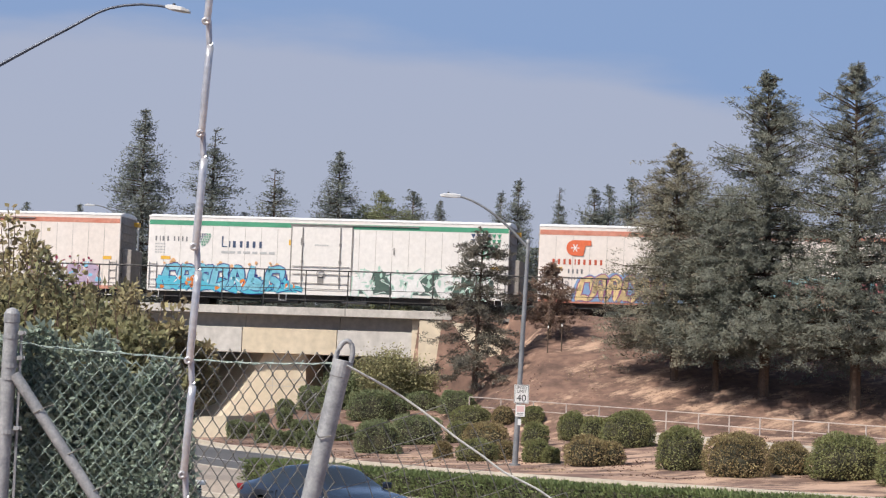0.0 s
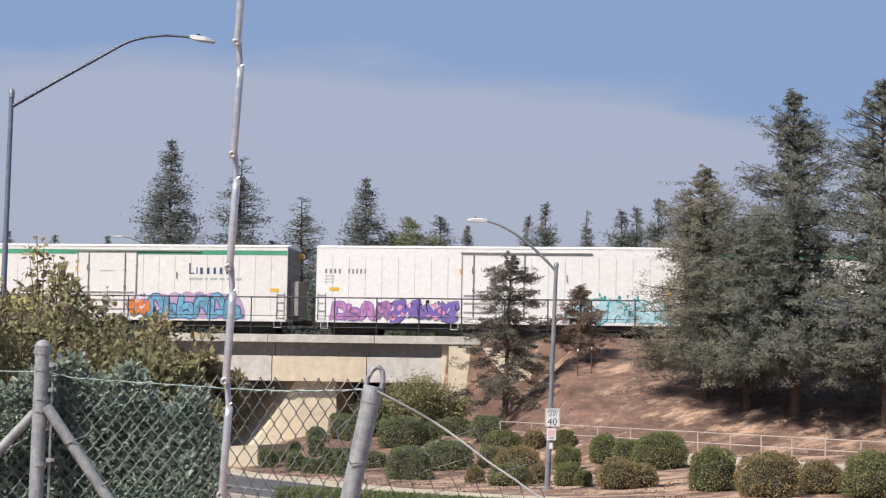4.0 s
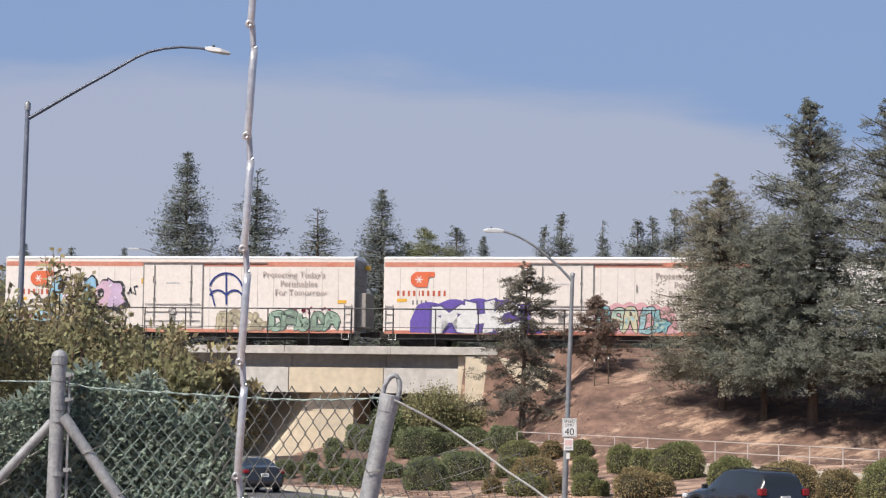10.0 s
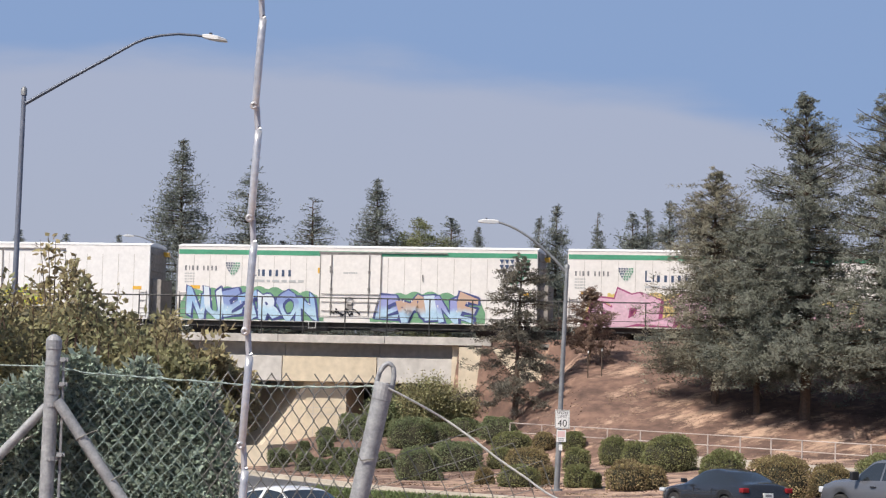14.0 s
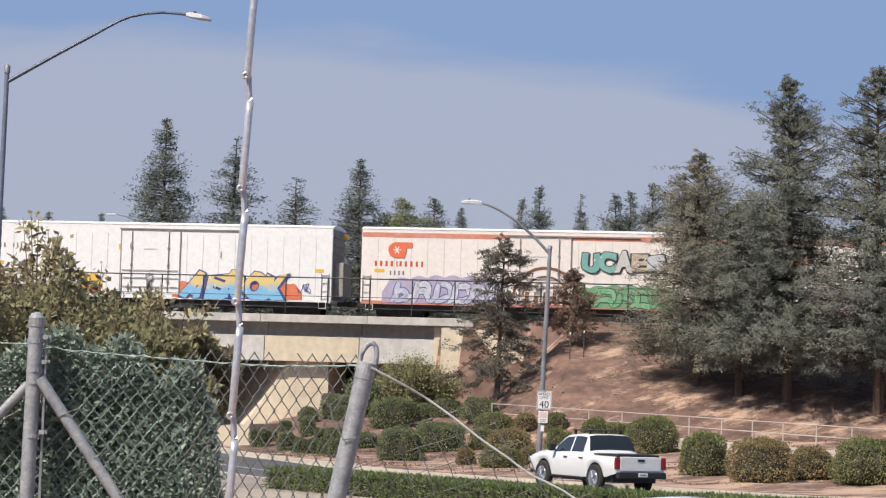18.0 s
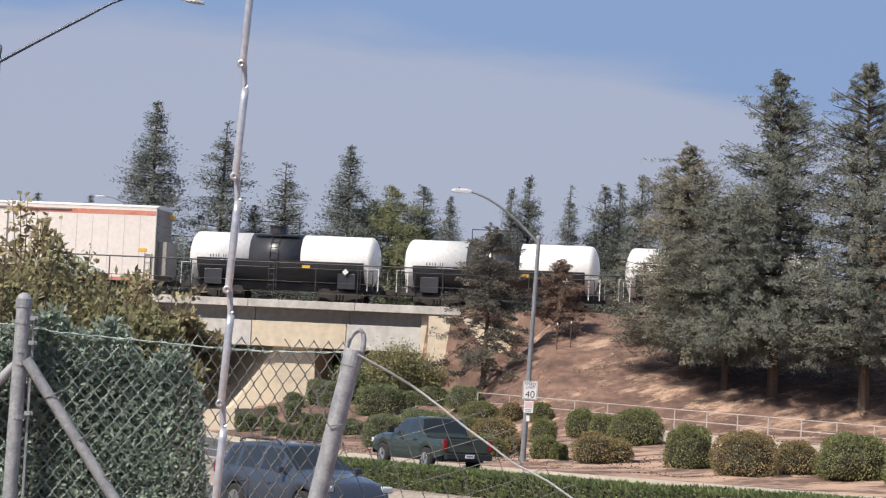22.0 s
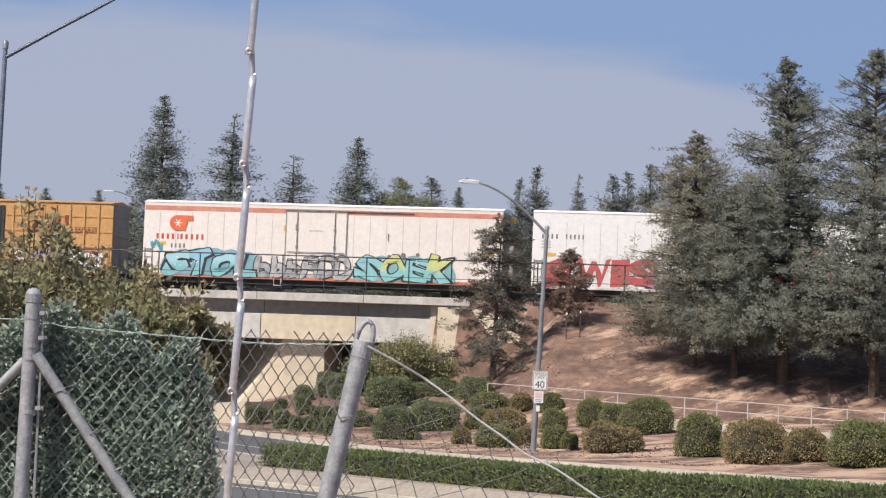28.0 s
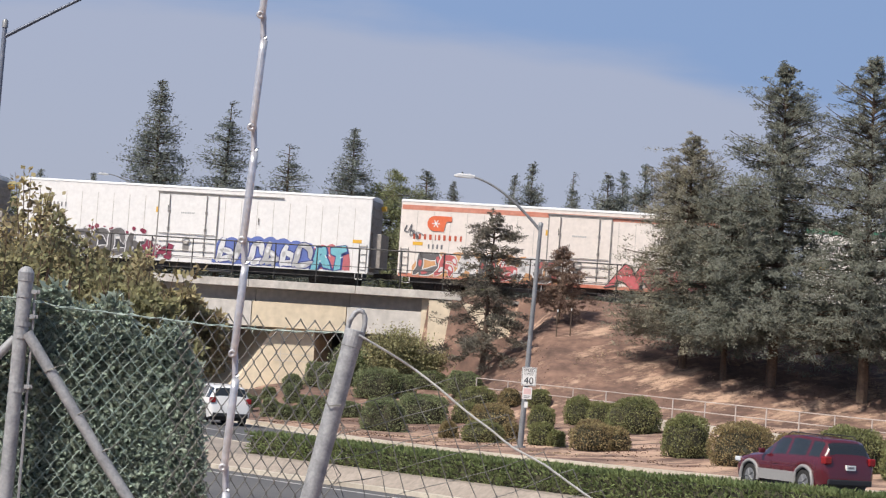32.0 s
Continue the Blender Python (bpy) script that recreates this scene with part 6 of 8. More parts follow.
def shrub_meshes(rx, ry, rz, seed, mat, n, leaf, lumps=0.12, shape=2.0):
    """A clipped shrub: leaves on a lumpy rounded shell over a solid core coloured as dark as inner shade, flat at the
    foot.
    """
    rng = np.random.default_rng(seed)
    d = rng.normal(size=(n, 3))
    d /= np.linalg.norm(d, axis=1)[:, None]
    d[:, 2] = np.where(d[:, 2] < -0.55, -d[:, 2], d[:, 2])
    q = np.sign(d) * np.abs(d) ** (2 / shape)
    k = np.array([1 + lumps * noise.noise((a * 1.9 + seed, b * 1.9, c * 1.9)) for a, b, c in d])[:, None]
    k *= rng.uniform(0.86, 1.02, (n, 1))
    c = q * k * np.array([rx, ry, rz]) + np.array([0, 0, rz * 0.62])
    c[:, 2] = np.maximum(c[:, 2], 0.02)
    v, f = blades(c, d * 0.9 + np.array([0, 0, 0.25]), rng, leaf, leaf * 0.32, 0.8, d + np.array([0, 0, 0.4]))
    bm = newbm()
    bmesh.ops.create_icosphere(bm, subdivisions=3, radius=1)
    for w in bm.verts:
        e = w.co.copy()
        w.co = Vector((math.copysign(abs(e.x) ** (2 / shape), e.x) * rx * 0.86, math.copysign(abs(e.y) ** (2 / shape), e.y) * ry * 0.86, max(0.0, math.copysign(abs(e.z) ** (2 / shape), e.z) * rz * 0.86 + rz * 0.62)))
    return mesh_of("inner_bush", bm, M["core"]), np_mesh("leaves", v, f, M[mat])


def shrubs():
    kinds = {"g": ("clipped", "rounded clipped green shrub"), "d": ("clipped_dark", "dense dark green shrub"), "b": ("clipped_bronze", "rounded clipped bronze-green shrub")}
    for i, (x, y, rx, rz, kind) in enumerate(SHRUB_ROWS):
        mat, label = kinds[kind]
        if kind == "d":
            rx, rz = rx * 1.12, rz * 1.04
        me = shrub_meshes(rx, rx * 0.92, rz, i + 1, mat, int(7000 * max(0.35, min(1.6, rx * rz))), 0.075, 0.20, 2.6 if kind == "d" else 2.2)
        plant("shrub", me, pose(x, y, ground_z(x, y) - 0.04), label + " on the bare verge", "shrub", "shrubs on the verge", ("inner_bush", "leaves"))


SHRUB_ROWS = [
    (8.06, 106.68, 0.71, 0.79, "g"),
    (8.91, 105.44, 0.63, 0.66, "g"),
    (9.82, 99.97, 1.19, 0.92, "g"),
    (7.17, 88.08, 0.80, 0.68, "b"),
    (8.03, 88.27, 0.59, 0.53, "b"),
    (10.33, 85.30, 0.88, 0.96, "g"),
    (11.80, 81.41, 1.11, 0.97, "b"),
    (13.79, 82.73, 0.80, 0.72, "b"),
    (15.44, 80.87, 1.27, 0.97, "g"),
    (17.07, 78.16, 1.17, 0.97, "g"),
    (3.62, 113.37, 0.96, 0.59, "g"),
    (5.13, 112.06, 0.52, 0.49, "b"),
    (3.01, 108.00, 0.61, 0.63, "g"),
    (3.91, 100.39, 0.99, 0.76, "b"),
    (3.22, 91.10, 0.82, 0.54, "g"),
    (1.99, 94.26, 0.36, 0.41, "b"),
    (4.40, 92.98, 0.41, 0.45, "b"),
    (6.44, 111.05, 0.58, 0.52, "g"),
    (6.11, 102.56, 0.58, 0.67, "g"),
    (5.43, 89.73, 0.53, 0.56, "g"),
    (5.91, 89.28, 0.34, 0.39, "g"),
    (-7.59, 115.22, 0.42, 0.55, "d"),
    (-5.93, 109.26, 0.38, 0.53, "d"),
    (-5.07, 105.11, 0.29, 0.43, "d"),
    (-4.62, 106.48, 0.27, 0.40, "d"),
    (-4.04, 104.93, 0.26, 0.40, "d"),
    (-3.47, 103.67, 0.29, 0.45, "d"),
    (-6.64, 120.08, 0.28, 0.35, "d"),
    (-5.37, 117.24, 0.34, 0.56, "d"),
    (-4.68, 115.33, 0.24, 0.36, "d"),
    (-4.09, 114.61, 0.27, 0.39, "d"),
    (-3.48, 113.66, 0.28, 0.44, "d"),
    (-7.13, 117.48, 0.23, 0.34, "d"),
    (-5.53, 120.94, 0.45, 0.48, "d"),
    (-4.16, 122.31, 0.75, 0.75, "d"),
    (-1.19, 117.48, 1.04, 0.89, "d"),
    (-0.65, 98.51, 0.87, 0.82, "d"),
    (1.00, 107.08, 1.08, 0.81, "d"),
    (1.41, 120.40, 0.81, 0.56, "d"),
    (3.06, 116.86, 0.84, 0.67, "d"),
    (0.10, 117.98, 0.55, 0.62, "d"),
    (-2.35, 111.95, 0.47, 0.44, "d"),
    (-3.75, 121.01, 0.41, 0.44, "d"),
]
shrubs()


def median_hedge():
    """The long clipped hedge on the median, in lengths that grow side by side."""
    line = lane(1.2, 1)[(HEDGE[:, 0] > -2.9) & (HEDGE[:, 0] < 18.5)]
    rng = np.random.default_rng(9)
    step = 4
    for k in range(0, len(line) - step, step):
        a, b = line[k], line[k + step]
        c, L = (a + b) / 2, np.linalg.norm(b - a)
        n = 3900
        h = 0.56 + 0.08 * noise.noise((k * 0.13, 0, 7)) + 0.06 * float(smooth((c[0] - 1) / 7)) + 0.14 * float(smooth((c[0] - 7) / 4))
        u = rng.uniform(-1, 1, (n, 3))
        face = rng.integers(0, 3, n)
        u[:, 2] = np.where(face == 0, 1.0, u[:, 2])
        u[:, 1] = np.where(face == 1, -1.0, np.where(face == 2, 1.0, u[:, 1]))
        p = u * np.array([L / 2 + 0.1, 0.62, h / 2]) * rng.uniform(0.88, 1.04, (n, 1)) + np.array([0, 0, h / 2])
        tips = rng.random(n) < 0.42
        p[tips] = np.stack([rng.uniform(-L / 2, L / 2, tips.sum()), rng.uniform(-0.6, 0.6, tips.sum()), h * (0.88 + 0.14 * rng.random(tips.sum()) ** 1.5)], 1)
        aim = np.where(tips[:, None], [0, 0, 1.5], u * 0.6 + np.array([0, 0, 0.6]))
        v, f = blades(p, aim, rng, np.where(tips, 0.11, 0.12)[:, None], 0.020, 0.7, u + np.array([0, 0, 0.4]))
        ob = thing("hedge", pose(c[0], c[1], 0.13, 0, 0, math.degrees(math.atan2(b[1] - a[1], b[0] - a[0]))), "clipped green hedge on the median", "hedge", "hedge lengths on the median")
        piece("leaves", np_mesh("leaves", v, f, M["hedge"]), ob)
        # Box core, its dark colour standing for shade inside the hedge.
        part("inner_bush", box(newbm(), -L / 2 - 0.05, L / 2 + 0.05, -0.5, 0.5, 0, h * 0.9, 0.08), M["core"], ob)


median_hedge()


def leaf_bank(name, label, category, spans, mat, n, leaf, seed, thick, stems=True, narrow=0.30, bare=None):
    """A bank of leaves under a ragged top: spans of x and top height at one depth, with stalks."""
    rng = np.random.default_rng(seed)
    xs = np.array([s[0] for s in spans])
    tops = np.array([s[1] for s in spans])
    y0, z0 = spans[0][2], spans[0][3]
    x = rng.uniform(xs[0], xs[-1], n)
    top = np.interp(x, xs, tops) + np.array([(0.34 if stems else 0.20) * noise.noise((a * 2.1, seed, 0)) + (0.26 if stems else 0.15) * noise.noise((a * 6.0, seed, 3)) for a in x])
    foot = np.interp(x, *bare) if bare else np.full(n, z0)
    z = foot + (top - foot) * rng.random(n) ** 0.8
    dep = np.array([noise.noise((a * 1.6, b * 1.6, seed)) for a, b in zip(x, z)])
    y = y0 + thick * (0.5 - dep) * rng.uniform(0.4, 1.2, n)
    c = np.stack([x, y, z], 1)
    shoots = []
    for a in rng.uniform(xs[1] - 1.2, xs[-1] - 0.1, 26 if stems else 0):
        b = float(np.interp(a, xs, tops)) - 0.05
        up, lean = rng.uniform(0.14, 0.42), rng.normal() * 0.10
        shoots.append([Vector((a + lean * q, y0 - 0.1 * thick, b - 0.15 + (up + 0.15) * q)) for q in (0, 0.5, 1)])
        k = rng.uniform(0.2, 1.0, int(12 + 45 * up))[:, None]
        s = np.array([[a, y0 - 0.1 * thick, b - 0.15]]) + k * np.array([[lean, 0, up + 0.15]])
        c = np.vstack([c, s + rng.normal(0, 1, s.shape) * np.array([0.035, 0.03, 0.02])])
    n = len(c)
    v, f = blades(c, np.tile([0.0, -0.5, 0.15], (n, 1)), rng, leaf, leaf * narrow, 0.85 if stems else 0.6, np.tile([-0.3, -0.7, 0.6], (n, 1)))
    ob = thing(name, pose(0, 0, 0), label, category)
    piece("leaves", np_mesh("leaves", v, f, M[mat]), ob)
    # Sheet behind the leaves, coloured for the shade inside the bank.
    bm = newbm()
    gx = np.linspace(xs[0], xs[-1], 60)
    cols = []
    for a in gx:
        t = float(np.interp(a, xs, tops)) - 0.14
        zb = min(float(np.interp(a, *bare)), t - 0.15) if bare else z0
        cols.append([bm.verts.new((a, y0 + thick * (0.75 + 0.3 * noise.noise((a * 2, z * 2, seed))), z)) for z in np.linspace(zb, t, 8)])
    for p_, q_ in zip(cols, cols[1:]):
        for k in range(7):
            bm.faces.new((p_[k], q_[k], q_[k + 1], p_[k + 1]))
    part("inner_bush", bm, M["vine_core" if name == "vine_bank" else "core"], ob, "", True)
    if stems:
        for line in shoots:
            part("shoot", tube(newbm(), line, [0.006, 0.004, 0.002], 5), M["stalk"], ob)
        for k in range(14):
            bm = newbm()
            a = rng.uniform(xs[0], xs[-1])
            t = float(np.interp(a, xs, tops)) + rng.uniform(-0.1, 0.12)
            tube(bm, [(a, y0 + thick * 0.4, z0 - 0.2), (a + rng.normal() * 0.1, y0 + thick * 0.2, (z0 + t) / 2), (a + rng.normal() * 0.15, y0, t)], [0.012, 0.008, 0.003], 5)
            part("stem", bm, M["stalk"], ob)
    return ob


leaf_bank("vine_bank", "dense grey-green vine growing through the wire fence", "vine", [(-4.2, 3.0, 11.56, 0.9), (-2.6, 2.98, 0, 0), (-1.86, 2.955, 0, 0), (-1.45, 2.93, 0, 0), (-1.22, 2.94, 0, 0), (-1.07, 2.90, 0, 0), (-0.99, 2.70, 0, 0), (-0.95, 2.4, 0, 0), (-0.90, 1.9, 0, 0)], "ivy", 78000, 0.050, 31, 0.13, False, narrow=0.21)
leaf_bank("leafy_shrub", "large shrub with yellowing and brown leaves", "shrub", [(-9.0, 4.1, 20.5, 0.6), (-4.6, 3.85, 0, 0), (-3.9, 3.82, 0, 0), (-3.2, 3.88, 0, 0), (-2.95, 3.62, 0, 0), (-2.55, 3.55, 0, 0), (-2.2, 3.42, 0, 0), (-1.85, 3.22, 0, 0), (-1.62, 2.95, 0, 0)], "autumn", 64000, 0.070, 32, 1.6, narrow=0.26, bare=((-2.75, -2.5, -1.62), (0.6, 2.25, 2.6)))
leaf_bank("leafy_shrub", "large shrub with dull olive leaves", "shrub", [(-9.0, 3.9, 19.6, 0.6), (-4.6, 3.65, 0, 0), (-3.4, 3.58, 0, 0), (-2.7, 3.38, 0, 0), (-2.1, 3.2, 0, 0), (-1.7, 2.8, 0, 0)], "autumn_green", 50000, 0.070, 33, 1.2, narrow=0.26, bare=((-2.75, -2.5, -1.7), (0.6, 2.2, 2.45)))


def loose_shrub(x, y, w, h, seed, mat, label):
    """A loose shrub of stems that fan out, leafy all over."""
    rng = np.random.default_rng(seed)
    ob = thing("loose_shrub", pose(x, y, ground_z(x, y) - 0.05), label, "shrub")
    cs = []
    for k in range(26):
        az, out = k * 2.4, rng.uniform(0.3, 1.0)
        tip = np.array([math.cos(az) * w * out, math.sin(az) * w * 0.6 * out, h * rng.uniform(0.55, 1.0) * (1.1 - 0.3 * out)])
        part("stem", tube(newbm(), [(0, 0, 0), tip * np.array([0.5, 0.5, 0.6]), tip], [0.03, 0.02, 0.006], 5), M["stalk"], ob)
        t = rng.uniform(0.25, 1.0, (560, 1))
        cs.append(tip * t + rng.normal(size=(560, 3)) * np.array([0.30, 0.25, 0.22]))
    c = np.vstack(cs)
    c[:, 2] = np.maximum(c[:, 2], 0.05)
    v, f = blades(c, np.tile([0.0, -0.3, 0.3], (len(c), 1)), rng, 0.125, 0.036, 0.9, np.tile([-0.3, -0.7, 0.6], (len(c), 1)))
    piece("leaves", np_mesh("leaves", v, f, M[mat]), ob)


loose_shrub(-0.5, 121.5, 1.5, 3.3, 51, "loose_olive", "tall loose olive shrub before the bridge opening")
loose_shrub(0.9, 122.0, 1.3, 2.7, 52, "loose_olive", "tall loose olive shrub before the bridge opening")
loose_shrub(-2.6, 123.0, 0.8, 2.2, 53, "clipped_dark", "tall thin shrub before the bridge wall")


def litter():
    """Dry leaves and straw strewn in patches over the verge and the slope."""
    rng = np.random.default_rng(77)
    n = 60000
    x, y = rng.uniform(-10, 26, n), rng.uniform(80, 127, n)
    e, o = kerb_side(x, y), (x + 2.8) * TN.x + (y - 130) * TN.y
    ok = (e > 0.3) & (o < -1.5)
    x, y = x[ok], y[ok]
    for mat, size, nm, ox, cut in (("straw", 0.10, "dry_straw", 3.0, 0.48), ("litter_dark", 0.075, "leaf_litter", 40.0, 0.24)):
        den = np.array([noise.noise((a * 0.30 + ox, b * 0.22, 2)) + 0.6 * noise.noise((a * 1.1, b * 1.1 + ox, 5)) for a, b in zip(x, y)])
        pick = den > cut + rng.uniform(-0.15, 0.35, len(x))
        c = np.stack([x[pick], y[pick], land(x[pick], y[pick]) + wobble(x[pick], y[pick]) + 0.012], 1)
        m = len(c)
        aims = np.stack([rng.normal(size=m), rng.normal(size=m), rng.uniform(0.0, 0.25, m)], 1) * 2
        v, f = blades(c, aims, rng, size, size * 0.28, 0.1)
        ob = new(nm, np_mesh(nm, v, f, M[mat]))
        tagged(ob, "pale dry straw strewn over the bare slope" if mat == "straw" else "dark fallen leaves strewn over the bare slope", "litter", kind="stuff")


litter()

# ---- the wire fence near by ----
FY = 11.45


def chain_link(x0, x1, z0, z1, y, pitch_x, pitch_z, r, shear=0.0, top=None):
    """Woven fence wire: zigzag strands side by side, each a thin tube. top: height of the upper edge by x."""
    strands = []
    w = pitch_x / 2
    for k in range(int((x1 - x0) / w)):
        bm = newbm()
        x = x0 + k * w
        pts = []
        z, i = z0, k % 2
        while z < (top(x) if top else z1):
            pts.append((x + (w + 0.003 if i % 2 else -0.003) + shear * (z - z0), y + 0.004 * (1 if i % 2 else -1), z + 0.004 * noise.noise((x * 9, z * 9, 1))))
            z += pitch_z / 2
            i += 1
        if len(pts) > 2:
            tube(bm, pts, r, 4)
            strands.append(bm)
        else:
            bm.free()
    return strands


def torn_mesh():
    """The torn side: the same weave pulled askew, hanging to the side of the leaning post."""
    out = []
    top = lambda x: float(np.interp(x, [-0.2, 0.22, 0.5, 0.74, 1.02, 1.6], [2.66, 2.765, 2.60, 2.41, 2.28, 2.05]))  # noqa: E731
    a, b = np.array([0.094, 0.033]), np.array([0.047, -0.109])
    for k in range(-30, 32):
        run = []
        for i in range(0, 56):
            p = np.array([-0.72, 3.0]) + k * a + (i // 2) * (a + b) + (a if i % 2 else 0)
            x, z = p[0] + 0.03 * noise.noise((p[0] * 4, p[1] * 4, 2)), p[1] + 0.03 * noise.noise((p[0] * 3, p[1] * 3, 9))
            inside = -0.30 - (2.66 - z) * 0.19 < x < 1.6 and 1.75 < z < top(x)
            if inside:
                run.append((x, FY + 0.04 + 0.03 * noise.noise((x * 2, z * 2, 5)) + 0.004 * (-1) ** i, z))
            if (not inside or i == 55) and run:
                if len(run) > 1:
                    out.append(tube(newbm(), run, 0.0028, 4))
                run = []
    return out


def fence():
    f = thing("chain_link_fence", pose(0, 0, 0), "sagging chain-link fence with galvanised posts and a torn side", "fence")
    for bm in chain_link(-4.1, -1.1, 1.3, 2.93, FY + 0.1, 0.0705, 0.090, 0.0030, top=lambda x: 2.915 - 0.02 * math.sin(x * 3)):
        part("wire_strand", bm, M["wire_green"], f)
    for bm in chain_link(-1.1, -0.22, 1.3, 2.9, FY + 0.02, 0.0705, 0.114, 0.0033, top=lambda x: 3.0 - 0.03 * (x + 1.1) - 0.05 * (noise.noise((x * 7, 1, 2)) > 0.2)):
        part("wire_strand", bm, M["wire"], f)
    for bm in torn_mesh():
        part("torn_strand", bm, M["wire"], f)
    # upright post with cap, bands and two braces
    px, pz = -1.843, 3.10
    post = part("post", tube(newbm(), [(px - 0.03, FY, 1.0), (px, FY, pz - 0.05)], 0.036, 16), M["galv"], f, "galvanised steel fence post", True)
    bm = tube(newbm(), [(px, FY, pz - 0.062), (px, FY, pz - 0.060), (px, FY, pz - 0.018), (px, FY, pz + 0.002), (px, FY, pz + 0.012)], [0.036, 0.0395, 0.0395, 0.028, 0.008], 16)
    part("cap", bm, M["galv"], post, "domed post cap")
    for z in (2.96, 2.82, 2.76, 2.50):
        part("band", tube(newbm(), [(px, FY, z), (px, FY, z + 0.022)], 0.040, 14), M["galv"], post)
    for z in (2.98, 2.86, 2.52):
        bm = box(newbm(), px + 0.035, px + 0.075, FY - 0.02, FY - 0.008, z, z + 0.02)
        tube(bm, [(px + 0.06, FY - 0.045, z + 0.01), (px + 0.06, FY + 0.02, z + 0.01)], 0.008, 6)
        part("bolt", bm, M["galv"], post)
    part("tension_bar", tube(newbm(), [(px + 0.045, FY + 0.005, 1.3), (px + 0.05, FY + 0.005, 2.99)], 0.008, 5), M["galv"], f)
    part("brace", tube(newbm(), [(px + 0.03, FY - 0.02, 2.79), (px + 0.45, FY - 0.03, 2.20), (px + 1.1, FY - 0.05, 1.345)], 0.028, 12), M["galv"], f, "slanting galvanised brace", True)
    part("brace", tube(newbm(), [(px - 0.03, FY + 0.02, 2.76), (px - 0.34, FY + 0.05, 2.42), (px - 1.3, FY + 0.2, 1.30)], 0.024, 12), M["galv"], f, "slanting galvanised brace", True)
    for k, (a, z) in enumerate(((0.14, 2.62), (0.30, 2.42), (0.43, 2.25))):
        pts = [(px + 0.02 + a + 0.035 * math.cos(q), FY - 0.02 + 0.035 * math.sin(q), z + 0.02 * math.cos(q)) for q in np.linspace(0, 6.5, 14)]
        pts += [(px + a + 0.09, FY - 0.03, z + 0.03 + 0.01 * k)]
        part("tie_wire", tube(newbm(), pts, 0.003, 4), M["wire"], f)
    for k, (a, z) in enumerate(((-0.12, 2.60), (-0.26, 2.46))):
        pts = [(px + a + 0.03 * math.cos(q), FY + 0.03 + 0.03 * math.sin(q), z + 0.02 * math.cos(q)) for q in np.linspace(0, 6.0, 14)]
        part("tie_wire", tube(newbm(), pts, 0.003, 4), M["wire"], f)
    # leaning end post with its loop cap
    ex, ez = -0.230, 2.906
    d = Vector((-0.092, 0, -0.47)).normalized()
    top = Vector((ex, FY - 0.12, ez))
    post = part("leaning_post", tube(newbm(), [top, top + d * 0.6, top + d * 2.0], 0.045, 18), M["galv"], f, "leaning galvanised end post", True)
    part("sleeve", tube(newbm(), [top - d * 0.01, top - d * 0.006, top + d * 0.072, top + d * 0.076], [0.042, 0.0475, 0.0475, 0.0455], 18), M["galv"], post)
    bm = newbm()
    w = Vector((0.038, 0, -0.004))
    arch = [top + w * math.cos(a) * 1.0 - d * (0.02 + 0.085 * math.sin(a)) for a in np.linspace(0, math.pi, 11)]
    tube(bm, [top + w + d * 0.02, *arch, top - w + d * 0.02], 0.0125, 8)
    part("loop", bm, M["galv"], post, "looped rail fitting", True)
    b = top + d * 0.36
    part("hook_wire", tube(newbm(), [b + Vector((0.03, -0.05, -0.0)), b + Vector((-0.03, -0.055, -0.01)), b + Vector((-0.085, -0.05, 0.08)), b + Vector((-0.10, -0.05, 0.15)), b + Vector((-0.05, -0.02, 0.2))], 0.004, 5), M["wire"], f)
    # top wires
    pts = [(-4.2, FY, 2.97), (-3.1, FY, 2.95), (-1.89, FY, 2.955), (-1.7, FY, 2.93), (-1.2, FY, 2.905), (-0.7, FY, 2.885), (-0.25, FY - 0.1, 2.90)]
    part("top_wire", tube(newbm(), dense(pts, 0.05), 0.0035, 5), M["wire_green"], f)
    bm = newbm()
    q = dense(pts[2:], 0.03)
    tube(bm, [(p[0], p[1] + 0.006 * math.sin(i * 1.3), p[2] + 0.006 * math.cos(i * 1.3)) for i, p in enumerate(q)], 0.0022, 4)
    for i in range(4, len(q), 5):
        tube(bm, [q[i] + np.array([-0.008, -0.005, -0.02]), q[i] + np.array([0.008, 0.004, 0.02])], 0.002, 4)
    part("barbed_wire", bm, M["wire_green"], f)
    pts = [(ex + 0.02, FY - 0.16, ez - 0.015), (-0.073, FY - 0.1, 2.824), (0.062, FY, 2.751), (0.197, FY, 2.662), (0.332, FY, 2.562), (0.467, FY, 2.476), (0.575, FY, 2.40), (0.737, FY, 2.327), (1.03, FY, 2.145), (1.5, FY, 1.9)]
    part("slack_wire", tube(newbm(), dense(pts, 0.03), 0.0058, 6), M["slack"], f, "slack pale wire drooping from the post")


fence()


